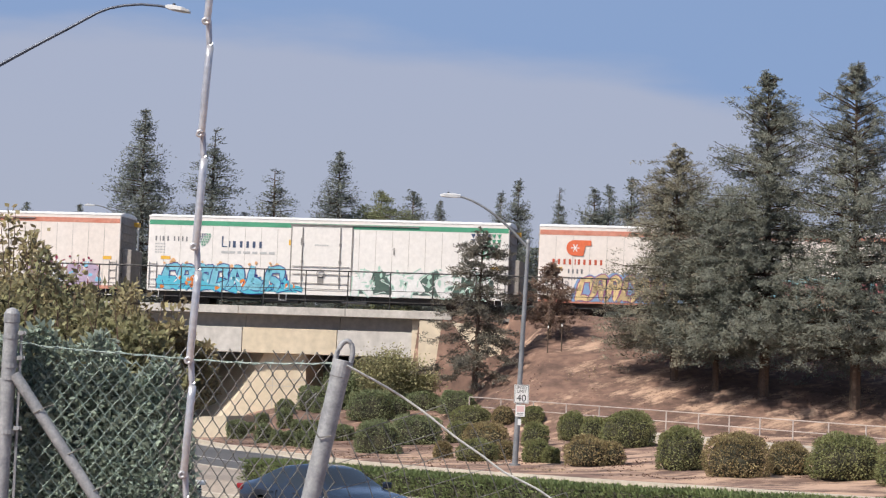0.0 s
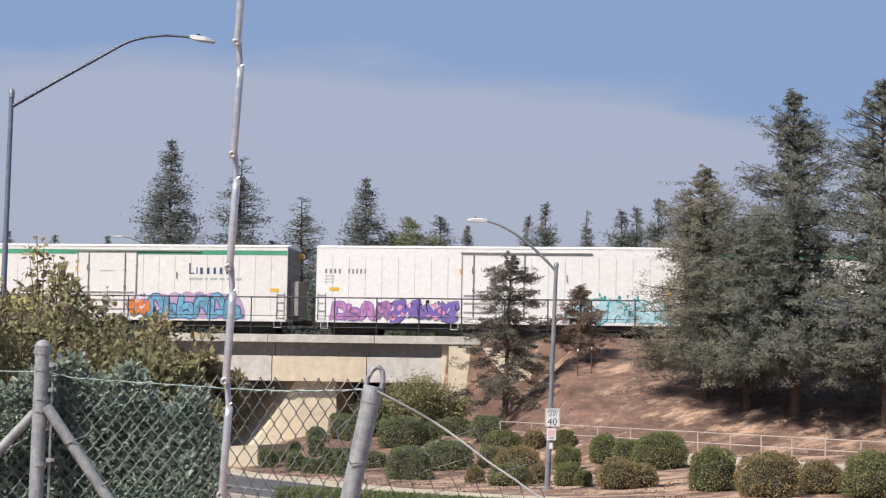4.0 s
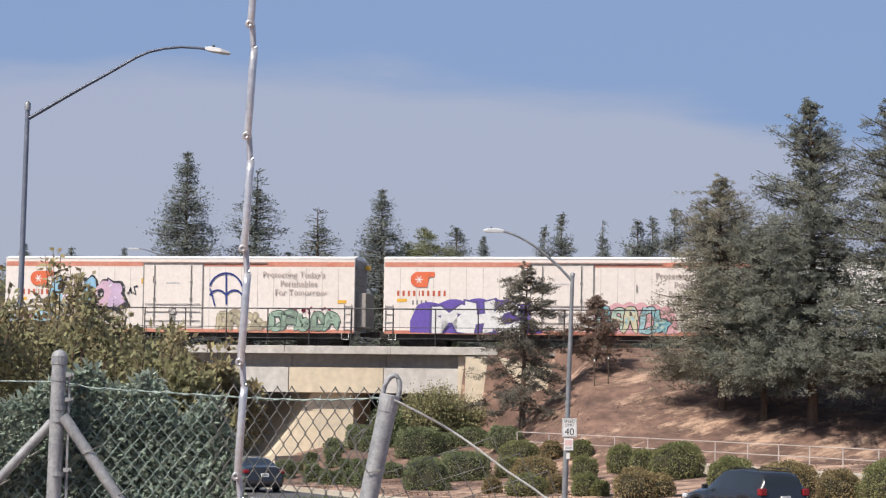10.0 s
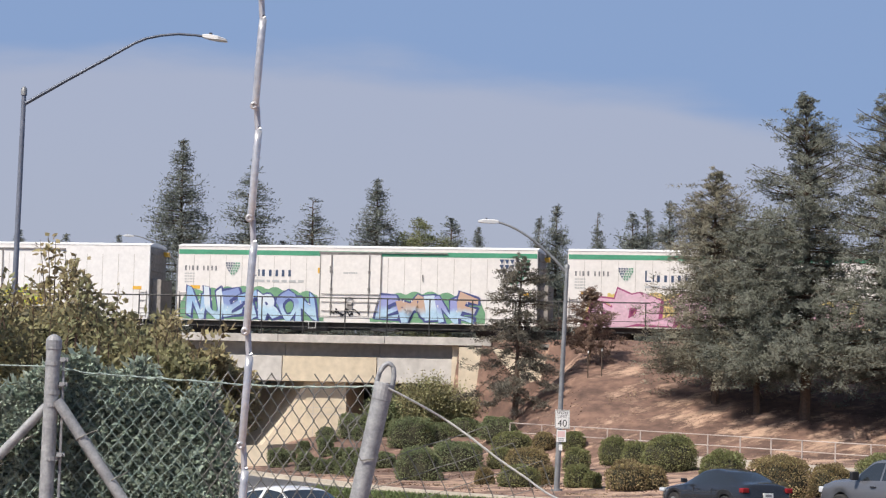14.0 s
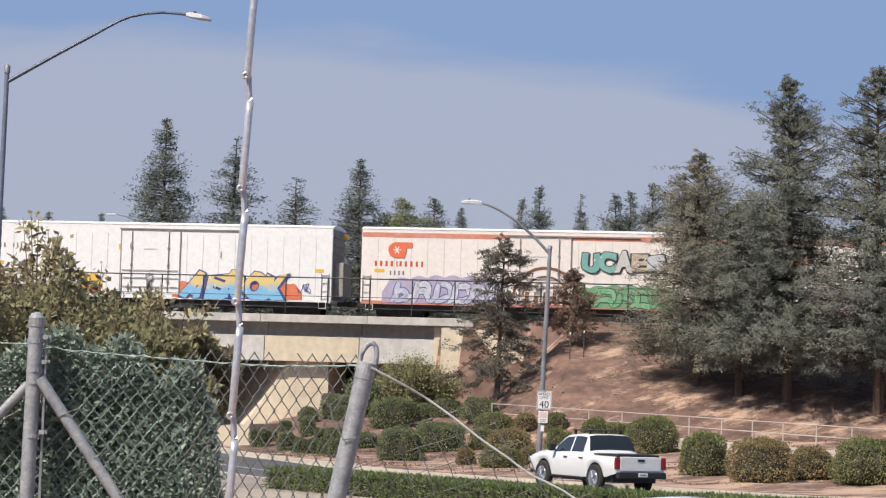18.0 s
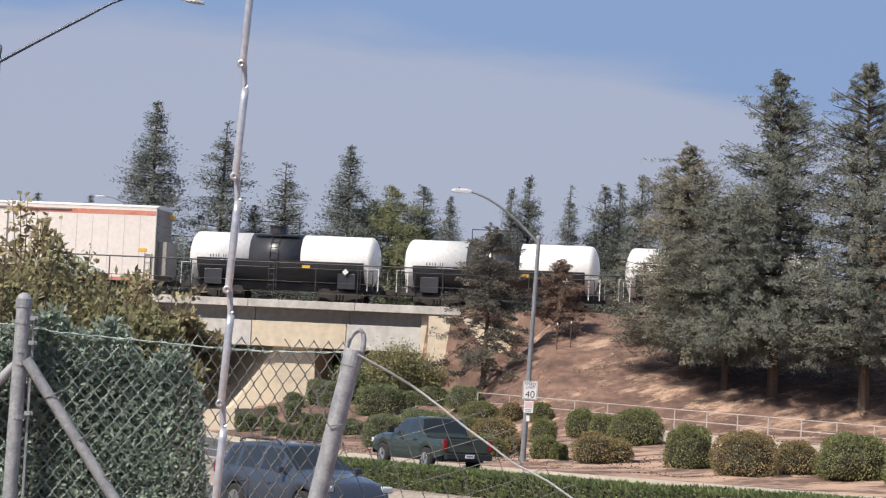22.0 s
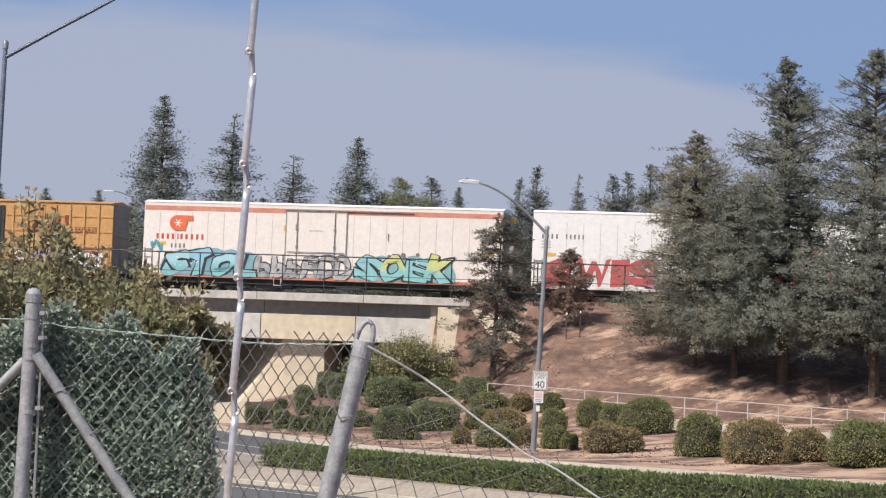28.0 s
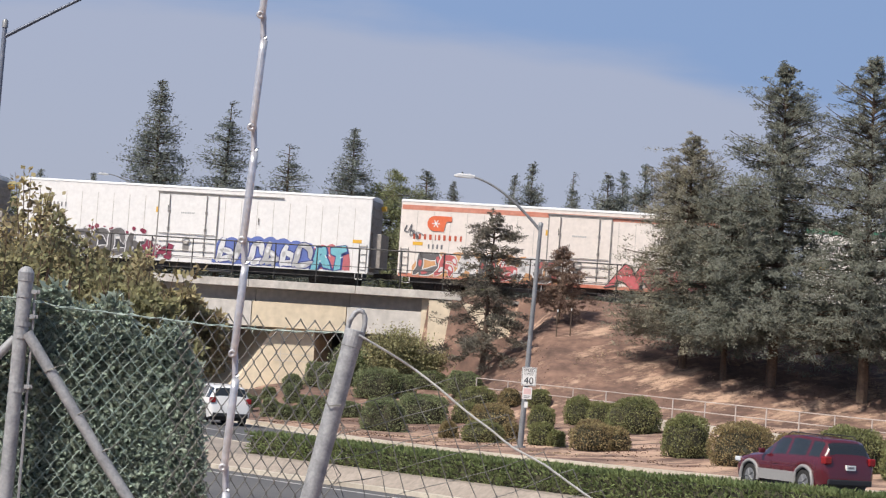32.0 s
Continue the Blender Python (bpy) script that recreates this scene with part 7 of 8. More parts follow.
def near_wire():
    """One crimped strand of fence wire that hangs close before the camera: long bright links, each hooked to a short one behind it."""
    f = thing("hanging_wire", pose(-0.0578, 0.88, 2.7916), "bright crimped strand of galvanised fence wire", "wire")
    step, lean = 0.0477, 0.0004
    for k in range(-5, 7):
        z, x = k * step, k * lean
        up = [(x + 0.0006, -0.0010, z - step * 0.01), (x + 0.0010, -0.0017, z + step * 0.08), (x + 0.0018, -0.0018, z + step * 0.40), (x + 0.0025, -0.0016, z + step * 0.68), (x + 0.0028, -0.0006, z + step * 0.775), (x + 0.0027, 0.0010, z + step * 0.80)]
        w = part("link", tube(newbm(), up, [0.0016, 0.0016, 0.00165, 0.00165, 0.0016, 0.0012], 14), M["bright_wire"], f, "bright zinc link", True)
        ring = [(x + 0.0002 + 0.0011 * math.cos(q), -0.0028, z + 0.0011 * math.sin(q)) for q in np.linspace(0.5, 5.8, 14)]
        part("knuckle", tube(newbm(), ring, 0.00065, 7), M["bright_wire"], w, "", True)
        back = [(x + 0.0025, 0.0012, z + step * 0.72), (x + 0.0021, 0.0016, z + step * 0.85), (x + 0.0016, 0.0018, z + step * 1.0), (x + 0.0013, 0.0010, z + step * 1.05)]
        part("link", tube(newbm(), back, [0.0010, 0.0013, 0.0013, 0.0010], 10), M["dull_wire"], f, "dull grey link", True)


near_wire()

# ---- street lamps and sign ----
def street_lamp(base, top, tip, rise, r, label, dark, head=0.75, swan=None):
    """A tapered pole with a curved arm and a flat lamp head."""
    base, top, tip = Vector(base), Vector(top), Vector(tip)
    f = thing("street_lamp", Matrix.Translation(base), label, "street lamp", "street lamps")
    h = top - base
    part("pole", tube(newbm(), [(0, 0, -0.2), h * 0.5, h], [r, r * 0.8, r * 0.62], 14), M["lamp_grey" if dark else "lamp_pole"], f, "", True)
    part("base_plate", tube(newbm(), [(0, 0, 0.0), (0, 0, 0.08)], r * 1.9, 12), M["lamp_pole"], f)
    part("pole_cap", tube(newbm(), [h, h + Vector((0, 0, 0.12)), h + Vector((0, 0, 0.16))], [r * 0.8, r * 0.8, r * 0.3], 12), M["lamp_pole"], f, "", True)
    a = tip - base
    d = a - h
    n = 14
    low = Vector((0, 0, 0.17))
    d = d + low
    pts = [h - low + Vector((d.x * t, d.y * t, d.z * (1.14 * (1 - (1 - t) ** rise) - 0.14 * t**3))) for t in np.linspace(0, 0.93, n)]
    if swan:
        pts = [h - low + Vector((d.x * p[0], d.y * p[0], d.z * p[1])) for p in dense(swan, 0.09)]
        n = len(pts)
    part("arm", tube(newbm(), pts, [r * 0.5 - r * 0.18 * k / (n - 1) for k in range(n)], 10), M["lamp_arm" if dark else "lamp_pole"], f, "curved arm", True)
    u = Vector((d.x, d.y, 0)).normalized()
    v = Vector((-u.y, u.x, 0))
    bm = newbm()
    rings = []
    for q, w, lo, hi in ((-head, 0.05, -0.05, 0.05), (-head * 0.75, 0.10, -0.07, 0.09), (-0.15, 0.17, -0.05, 0.08), (0.0, 0.12, -0.03, 0.03)):
        c = a + u * q + Vector((0, 0, -0.18 * q if swan else 0))
        lo, hi = (lo * 0.55, hi * 0.6) if swan else (lo, hi)
        rings.append([bm.verts.new(c + v * s * w + Vector((0, 0, z))) for s, z in ((-1, lo), (-1, hi * 0.5), (-0.5, hi), (0.5, hi), (1, hi * 0.5), (1, lo))])
    for p, q in zip(rings, rings[1:]):
        for k in range(6):
            bm.faces.new((p[k], p[(k + 1) % 6], q[(k + 1) % 6], q[k]))
    bm.faces.new(rings[0])
    bm.faces.new(rings[-1][::-1])
    hd = part("lamp_head", bm, M["lamp_head"], f, "pale cobra lamp head")
    part("photocell", tube(newbm(), [a - u * 0.3 + Vector((0, 0, 0.06)), a - u * 0.3 + Vector((0, 0, 0.14))], 0.03, 8), M["under"], hd)
    return f


street_lamp((4.50, 87.5, ground_z(4.50, 87.5)), (4.71, 87.5, 8.36), (1.39, 87.5, 10.02), 1.75, 0.112, "grey steel street lamp with a long curved arm on the verge", False)
street_lamp((-7.73, 43.0, 0.0), (-7.65, 43.0, 8.42), (-3.98, 43.0, 9.52), 1.5, 0.07, "grey steel street lamp with a dark curved arm", True, 0.45, [(0, 0), (0.24, 0.42), (0.41, 0.705), (0.543, 0.935), (0.628, 1.03), (0.742, 1.08), (0.827, 1.075), (0.90, 1.05), (0.99, 1.015)])
street_lamp((-19.0, 172.0, 0.5), (-19.0, 172.0, 13.6), (-23.0, 172.0, 15.3), 1.9, 0.11, "pale street lamp far behind the railway", False)


def text_mesh(s, size):
    cu = bpy.data.curves.new("text", "FONT")
    cu.body, cu.size, cu.align_x, cu.extrude = s, size, "CENTER", 0.002
    tmp = bpy.data.objects.new("text", cu)
    me = bpy.data.meshes.new_from_object(tmp)
    bpy.data.objects.remove(tmp)
    me.materials.clear()
    me.materials.append(M["sign_black"])
    return me


def speed_sign():
    s = thing("speed_limit_sign", pose(4.648, 87.3, 2.805) @ Matrix.Scale(0.90, 4), "white speed limit sign on the lamp pole", "sign")
    part("plate", box(newbm(), -0.30, 0.30, -0.006, 0.0, -0.38, 0.38, 0.002), M["sign_white"], s)
    bm = newbm()
    for x0, x1, z0, z1 in ((-0.28, 0.28, 0.345, 0.36), (-0.28, 0.28, -0.36, -0.345), (-0.28, -0.265, -0.345, 0.345), (0.265, 0.28, -0.345, 0.345)):
        box(bm, x0, x1, -0.010, -0.006, z0, z1)
    part("border", bm, M["sign_black"], s)
    for body, size, z in (("SPEED", 0.165, 0.20), ("LIMIT", 0.165, 0.05), ("40", 0.40, -0.30)):
        piece("lettering", text_mesh(body, size), s, pose(0, -0.010, z, 90))
    p = thing("small_plaque", pose(4.621, 87.3, 2.195) @ Matrix.Scale(0.90, 4), "small faded pink plaque under the speed sign", "sign")
    part("plate", box(newbm(), -0.19, 0.19, -0.006, 0.0, -0.24, 0.24, 0.002), M["sign_white"], p)
    part("panel", box(newbm(), -0.15, 0.15, -0.010, -0.006, -0.05, 0.19), M["sign_pink"], p)
    bars(p, "writing", [(-0.13, 0.13, -0.13, -0.10), (-0.13, 0.10, -0.19, -0.165)], -0.006, M["mark"], "writing as plain bars")
    q = thing("pole_sticker", pose(4.603, 87.3, 1.773) @ Matrix.Scale(0.90, 4), "small pale sticker on the pole", "sticker")
    part("sheet", box(newbm(), -0.07, 0.07, -0.065, -0.06, -0.12, 0.12), M["sign_white"], q)


speed_sign()


def stakes():
    for x, y in ((7.55, 119.0), (8.25, 119.2)):
        z = ground_z(x, y)
        s = thing("marker_stake", pose(x, y, z), "thin dark marker stake with a pale tip", "stake", "marker stakes")
        part("shaft", tube(newbm(), [(0, 0, -0.2), (0, 0, 1.25)], 0.03, 6), M["bark"], s)
        part("tip", tube(newbm(), [(0, 0, 1.25), (0, 0, 1.38)], 0.035, 6), M["sign_white"], s)


stakes()


# ---- hazy cloud sheet far off ----
def haze_bank():
    bm = newbm()
    n = 48
    rows = []
    for z in np.linspace(-40, 1500, 12):
        rows.append([bm.verts.new((3600 * math.sin(a), 3600 * math.cos(a), z)) for a in np.linspace(-math.pi, math.pi, n)])
    for a, b in zip(rows, rows[1:]):
        for i in range(n - 1):
            bm.faces.new((a[i], a[i + 1], b[i + 1], b[i]))
    m = bpy.data.materials.new("thin_haze")
    m.use_nodes = True
    nt = m.node_tree
    nd, ln = nt.nodes, nt.links
    nd.remove(nd["Principled BSDF"])
    tc = nd.new("ShaderNodeTexCoord")
    sx = nd.new("ShaderNodeSeparateXYZ")
    ln.new(tc.outputs["Object"], sx.inputs[0])
    nz = nd.new("ShaderNodeTexNoise")
    mp = nd.new("ShaderNodeMapping")
    mp.inputs["Scale"].default_value = (0.0024, 0.0024, 0.010)
    ln.new(tc.outputs["Object"], mp.inputs[0])
    ln.new(mp.outputs[0], nz.inputs["Vector"])
    nz.inputs["Scale"].default_value, nz.inputs["Detail"].default_value = 1.0, 7
    ad = nd.new("ShaderNodeMath")
    ad.operation = "MULTIPLY_ADD"
    ln.new(nz.outputs[0], ad.inputs[0])
    ad.inputs[1].default_value = -130.0
    of = nd.new("ShaderNodeMath")
    ln.new(sx.outputs["X"], of.inputs[0])
    of.inputs[1].default_value = 260.0
    sq = nd.new("ShaderNodeMath")
    sq.operation = "MULTIPLY"
    ln.new(of.outputs[0], sq.inputs[0])
    ln.new(of.outputs[0], sq.inputs[1])
    sl = nd.new("ShaderNodeMath")
    sl.operation = "MULTIPLY_ADD"
    ln.new(sq.outputs[0], sl.inputs[0])
    sl.inputs[1].default_value = 1.6e-4
    ln.new(sx.outputs["Z"], sl.inputs[2])
    ln.new(sl.outputs[0], ad.inputs[2])
    rp = nd.new("ShaderNodeMapRange")
    rp.interpolation_type = "SMOOTHSTEP"
    rp.inputs["From Min"].default_value, rp.inputs["From Max"].default_value = 446, 508
    ln.new(ad.outputs[0], rp.inputs[0])
    em = nd.new("ShaderNodeEmission")
    gr = nd.new("ShaderNodeMapRange")
    gr.inputs["From Min"].default_value, gr.inputs["From Max"].default_value = 100, 480
    ln.new(sx.outputs["Z"], gr.inputs[0])
    lo = nd.new("ShaderNodeMix")
    lo.data_type = "RGBA"
    ln.new(gr.outputs[0], lo.inputs["Factor"])
    lo.inputs["A"].default_value, lo.inputs["B"].default_value = (*HAZE_A, 1), (*HAZE_B, 1)
    mc = nd.new("ShaderNodeMix")
    mc.data_type = "RGBA"
    ln.new(rp.outputs[0], mc.inputs["Factor"])
    ln.new(lo.outputs["Result"], mc.inputs["A"])
    mc.inputs["B"].default_value = (*HAZE_BLUE, 1)
    ln.new(mc.outputs["Result"], em.inputs["Color"])
    tr = nd.new("ShaderNodeBsdfTransparent")
    mx = nd.new("ShaderNodeMixShader")
    mx.inputs[0].default_value = 0.95
    ln.new(tr.outputs[0], mx.inputs[1])
    ln.new(em.outputs[0], mx.inputs[2])
    ln.new(mx.outputs[0], nd["Material Output"].inputs["Surface"])
    ob = part("backdrop", bm, m, None, "", True)
    ob.visible_shadow = False
    tagged(ob, "thin mauve haze over a pale blue sky", "sky", kind="structure")


HAZE_A, HAZE_B, HAZE_BLUE = (0.330, 0.356, 0.446), (0.322, 0.358, 0.474), (0.200, 0.290, 0.485)
haze_bank()


# ---- vehicles ----
M["glass"] = plain("dark_car_glass", (0.022, 0.026, 0.03), 0.08, 0.0, 0.3)
M["tyre"] = surf("tyre_rubber", (0.018, 0.018, 0.018), (0.032, 0.031, 0.03), 3, 30, 0.9, 0, 0.1, 0.2)
M["chrome"] = plain("chrome_rim", (0.66, 0.67, 0.68), 0.25, 0.9)
M["rim"] = plain("alloy_rim", (0.24, 0.245, 0.25), 0.5, 0.5)
M["trim"] = plain("black_trim", (0.02, 0.02, 0.022), 0.5)
M["lamp_red"] = plain("red_lamp_lens", (0.24, 0.012, 0.014), 0.2)
M["lamp_clear"] = plain("clear_lamp_lens", (0.62, 0.64, 0.66), 0.15)
M["soft_top"] = surf("black_canvas_top", (0.016, 0.016, 0.017), (0.03, 0.029, 0.029), 1.5, 20, 0.85, 0, 0.2, 0.2)
M["clad"] = plain("grey_cladding", (0.26, 0.255, 0.25), 0.5)
CAR_PAINT = {}


def car_paint(c):
    if c not in CAR_PAINT:
        CAR_PAINT[c] = surf("car_paint", [v * 0.95 for v in c], c, 0.8, 60, 0.25, 0.0, 0.01, 0.02, coat=0.6)
    return CAR_PAINT[c]


def wheel(car, x, y, r, flare=None, rim="rim"):
    side = 1 if y > 0 else -1
    w = part("wheel", tube(newbm(), [(x, y - side * 0.20, r), (x, y - side * 0.17, r), (x, y - side * 0.02, r), (x, y, r)], [r * 0.93, r, r, r * 0.90], 22), M["tyre"], car, "", True)
    part("rim", tube(newbm(), [(x, y - side * 0.02, r), (x, y + side * 0.008, r)], [r * 0.66, r * 0.62], 16), M[rim], w, "alloy rim" if rim == "rim" else "black rim")
    bm = newbm()
    for k in range(5):
        a = k * math.tau / 5
        tube(bm, [(x, y + side * 0.014, r), (x + r * 0.58 * math.cos(a), y + side * 0.012, r + r * 0.58 * math.sin(a))], r * 0.07, 5)
    part("spokes", bm, M[rim], w)
    if flare:
        bm = newbm()
        pts = [(x + (r + 0.10) * math.cos(a), y - side * 0.02, r + (r + 0.10) * math.sin(a)) for a in np.linspace(-0.1, math.pi + 0.1, 12)]
        tube(bm, pts, 0.055, 6)
        part("wheel_flare", bm, flare, car, "wheel arch flare", True)


def shell(car, prof, W, tuck, paint_, name="body", bevel=0.05):
    """A body from its side outline: full width at the middle, drawn in at the sides' edges."""
    bm = newbm()
    n = len(prof)
    rings = []
    for y, k in ((-W / 2, tuck), (-W / 2 + 0.07, 0.0), (W / 2 - 0.07, 0.0), (W / 2, tuck)):
        cx, cz = sum(p[0] for p in prof) / n, 0.75
        rings.append([bm.verts.new((x - (0.05 if k and x > cx else -0.05 if k else 0), y, z - (0.05 if k and z > cz else 0))) for x, z in prof])
    for a, b in zip(rings, rings[1:]):
        for i in range(n):
            j = (i + 1) % n
            bm.faces.new((a[i], b[i], b[j], a[j]))
    for r_, flip in ((rings[0], False), (rings[-1], True)):
        f = bm.faces.new(r_[::-1] if flip else r_)
    bmesh.ops.triangulate(bm, faces=[f for f in bm.faces if len(f.verts) > 4])
    return part(name, bm, paint_, car)


def arch(x, r, z0, n=8):
    """Points of a wheel arch's edge, front to back along the sill."""
    q = r + 0.07
    return [(x + q * math.cos(a), max(z0, r + q * math.sin(a))) for a in np.linspace(0.0, math.pi, n)]


def cabin(car, b, t, z0, z1, W, roof_w, paint_, panes=2, roof_mat=None, pillar=None, rear_post=0.10):
    """Glasshouse: a solid tapered cab with dark panes let into its faces. b, t: (rear, front) x at the belt and the roof."""
    roof_mat, pillar = roof_mat or paint_, pillar or paint_
    wb, wt = W / 2 - 0.05, roof_w / 2
    B = [Vector((x, y, z0)) for x, y in ((b[0], -wb), (b[1], -wb), (b[1], wb), (b[0], wb))]
    T = [Vector((x, y, z1)) for x, y in ((t[0], -wt), (t[1], -wt), (t[1], wt), (t[0], wt))]
    bm = newbm()
    lo, hi = [bm.verts.new(c) for c in B], [bm.verts.new(c) for c in T]
    bm.faces.new(lo)
    bm.faces.new(hi)
    for i in range(4):
        bm.faces.new((lo[i], lo[(i + 1) % 4], hi[(i + 1) % 4], hi[i]))
    bmesh.ops.bevel(bm, geom=list(bm.edges), offset=0.03, segments=2, affect="EDGES")
    part("cab", bm, pillar, car)
    mid = (sum(B, Vector()) + sum(T, Vector())) / 8

    def pane(name, face, u0, u1, v0, v1, label):
        at = lambda u, v: face[0].lerp(face[1], u).lerp(face[3].lerp(face[2], u), v)  # noqa: E731
        p = [at(u0, v0), at(u1, v0), at(u1 - 0.015, v1), at(u0 + 0.015, v1)]
        n_ = (p[1] - p[0]).cross(p[3] - p[0]).normalized()
        if n_.dot(p[0] - mid) < 0:
            n_ = -n_
        bm = newbm()
        hi_, lo_ = [bm.verts.new(c + n_ * 0.007) for c in p], [bm.verts.new(c - n_ * 0.01) for c in p]
        bm.faces.new(hi_)
        for i in range(4):
            bm.faces.new((hi_[i], hi_[(i + 1) % 4], lo_[(i + 1) % 4], lo_[i]))
        part(name, bm, M["glass"], car, label)

    pane("windscreen", [B[1], B[2], T[2], T[1]], 0.06, 0.94, 0.05, 0.92, "dark windscreen")
    pane("rear_window", [B[3], B[0], T[0], T[3]], 0.09, 0.91, 0.12, 0.88, "dark rear window")
    for face in ([B[0], B[1], T[1], T[0]], [B[3], B[2], T[2], T[3]]):
        us = np.linspace(rear_post, 0.95, panes + 1)
        for u0, u1 in zip(us, us[1:]):
            pane("side_window", face, u0 + 0.012, u1 - 0.012, 0.08, 0.88, "dark side window")
    bm = newbm()
    lo = [bm.verts.new((c.x, c.y, z1 - 0.012)) for c in T]
    hi = [bm.verts.new((c.x + (0.12 if c.x == t[0] else -0.15), c.y * 0.88, z1 + 0.055)) for c in T]
    bm.faces.new(lo)
    bm.faces.new(hi)
    for i in range(4):
        bm.faces.new((lo[i], lo[(i + 1) % 4], hi[(i + 1) % 4], hi[i]))
    bmesh.ops.bevel(bm, geom=list(bm.edges), offset=0.025, segments=2, affect="EDGES")
    part("roof", bm, roof_mat, car, "", True)


def lights(car, L, W, zh, zt, tall=0.16, wide=0.34, front=0.04, rear=0.04):
    for s in (-1, 1):
        y0, y1 = sorted((s * (W / 2 - 0.05), s * (W / 2 - 0.05 - wide)))
        part("headlight", box(newbm(), L / 2 - front - 0.10, L / 2 - front + 0.015, y0, y1, zh, zh + 0.15, 0.02), M["lamp_clear"], car, "clear headlight")
        part("tail_light", box(newbm(), -L / 2 + rear - 0.015, -L / 2 + rear + 0.14, y0 + (0.06 if s < 0 else 0.1) * 0, y1, zt, zt + tall, 0.02), M["lamp_red"], car, "red tail light")
        part("mirror", box(newbm(), L * 0.155, L * 0.155 + 0.14, min(s * W / 2, s * (W / 2 + 0.2)), max(s * W / 2, s * (W / 2 + 0.2)), zt + 0.12, zt + 0.28, 0.03), M["trim"], car)
    p = part("number_plate", box(newbm(), -L / 2 - 0.012, -L / 2 + 0.02, -0.16, 0.16, zt - 0.12, zt + 0.02), M["sign_white"], car, "pale number plate with a plain bar")
    part("bar", box(newbm(), -L / 2 - 0.015, -L / 2 - 0.011, -0.11, 0.11, zt - 0.08, zt - 0.02), M["mark"], p)


def car_shell(car, rows, sill, wheels, r, paint_, posts, screen, rear, sides):
    """A rounded body lofted along its length. rows: x, top, belt, half width, half width of the top. Panes lie in its faces."""
    q = np.array(rows, float)
    xs = np.linspace(q[0, 0], q[-1, 0], 74)
    cols = []
    for k in range(1, 5):
        v = np.interp(xs, q[:, 0], q[:, k])
        for _ in range(2):
            v[1:-1] = (v[:-2] + 2 * v[1:-1] + v[2:]) / 4
        cols.append(v)
    top, belt, w, wt = cols
    grid = []
    for i, x in enumerate(xs):
        low = sill + 0.10 * max(0.0, (abs(x) - 1.9) / 0.5)
        for c in wheels:
            if abs(x - c) < r + 0.06:
                low = max(low, r + math.sqrt((r + 0.06) ** 2 - (x - c) ** 2))
        t, b, h, e = top[i], belt[i], w[i], wt[i]
        low = min(low, b - 0.10)
        half = [(h * 0.95, low), (h, low + (b - low) * 0.35), (h * 0.995, low + (b - low) * 0.75), (h * 0.965, b)]
        edge = (e, t - 0.05)
        for f in (0.10, 0.90):
            half.append((half[3][0] + (edge[0] - half[3][0]) * f, b + (edge[1] - b) * f))
        half += [edge, (e * 0.72, t - 0.012), (0.0, t)]
        grid.append([(x, -y, z) for y, z in half] + [(x, y, z) for y, z in half[-2::-1]])
    n = len(grid[0])
    groups = {}
    for i in range(len(xs) - 1):
        m = (xs[i] + xs[i + 1]) / 2
        tall = top[i] - belt[i] > 0.22 and top[i + 1] - belt[i + 1] > 0.22
        for j in range(n - 1):
            key = "body"
            if j in (4, n - 6) and tall and sides[0] < m < sides[1]:
                k = sum(m > p for p in posts)
                if all(abs(m - p) > 0.05 for p in posts):
                    key = ("side_window", j, k)
            elif 6 <= j <= n - 8 and screen[0] < m < screen[1]:
                key = ("windscreen", 0, 0)
            elif 6 <= j <= n - 8 and rear[0] < m < rear[1]:
                key = ("rear_window", 0, 0)
            groups.setdefault(key, []).append((i, j))
    for key, cells in groups.items():
        bm = newbm()
        vs = {}

        def at(i, j):
            if (i, j) not in vs:
                vs[i, j] = bm.verts.new(grid[i][j])
            return vs[i, j]

        for i, j in cells:
            bm.faces.new((at(i, j), at(i + 1, j), at(i + 1, j + 1), at(i, j + 1)))
        if key == "body":
            for i in (0, len(xs) - 1):
                bm.faces.new([at(i, j) for j in range(n)])
            part("body", bm, paint_, car, "", True)
        else:
            part(key[0], bm, M["glass"], car, "dark " + key[0].replace("_", " "), True)


def resize(car, k):
    for ch in car.children:
        ch.matrix_basis = Matrix.Scale(k, 4) @ ch.matrix_basis
    return car


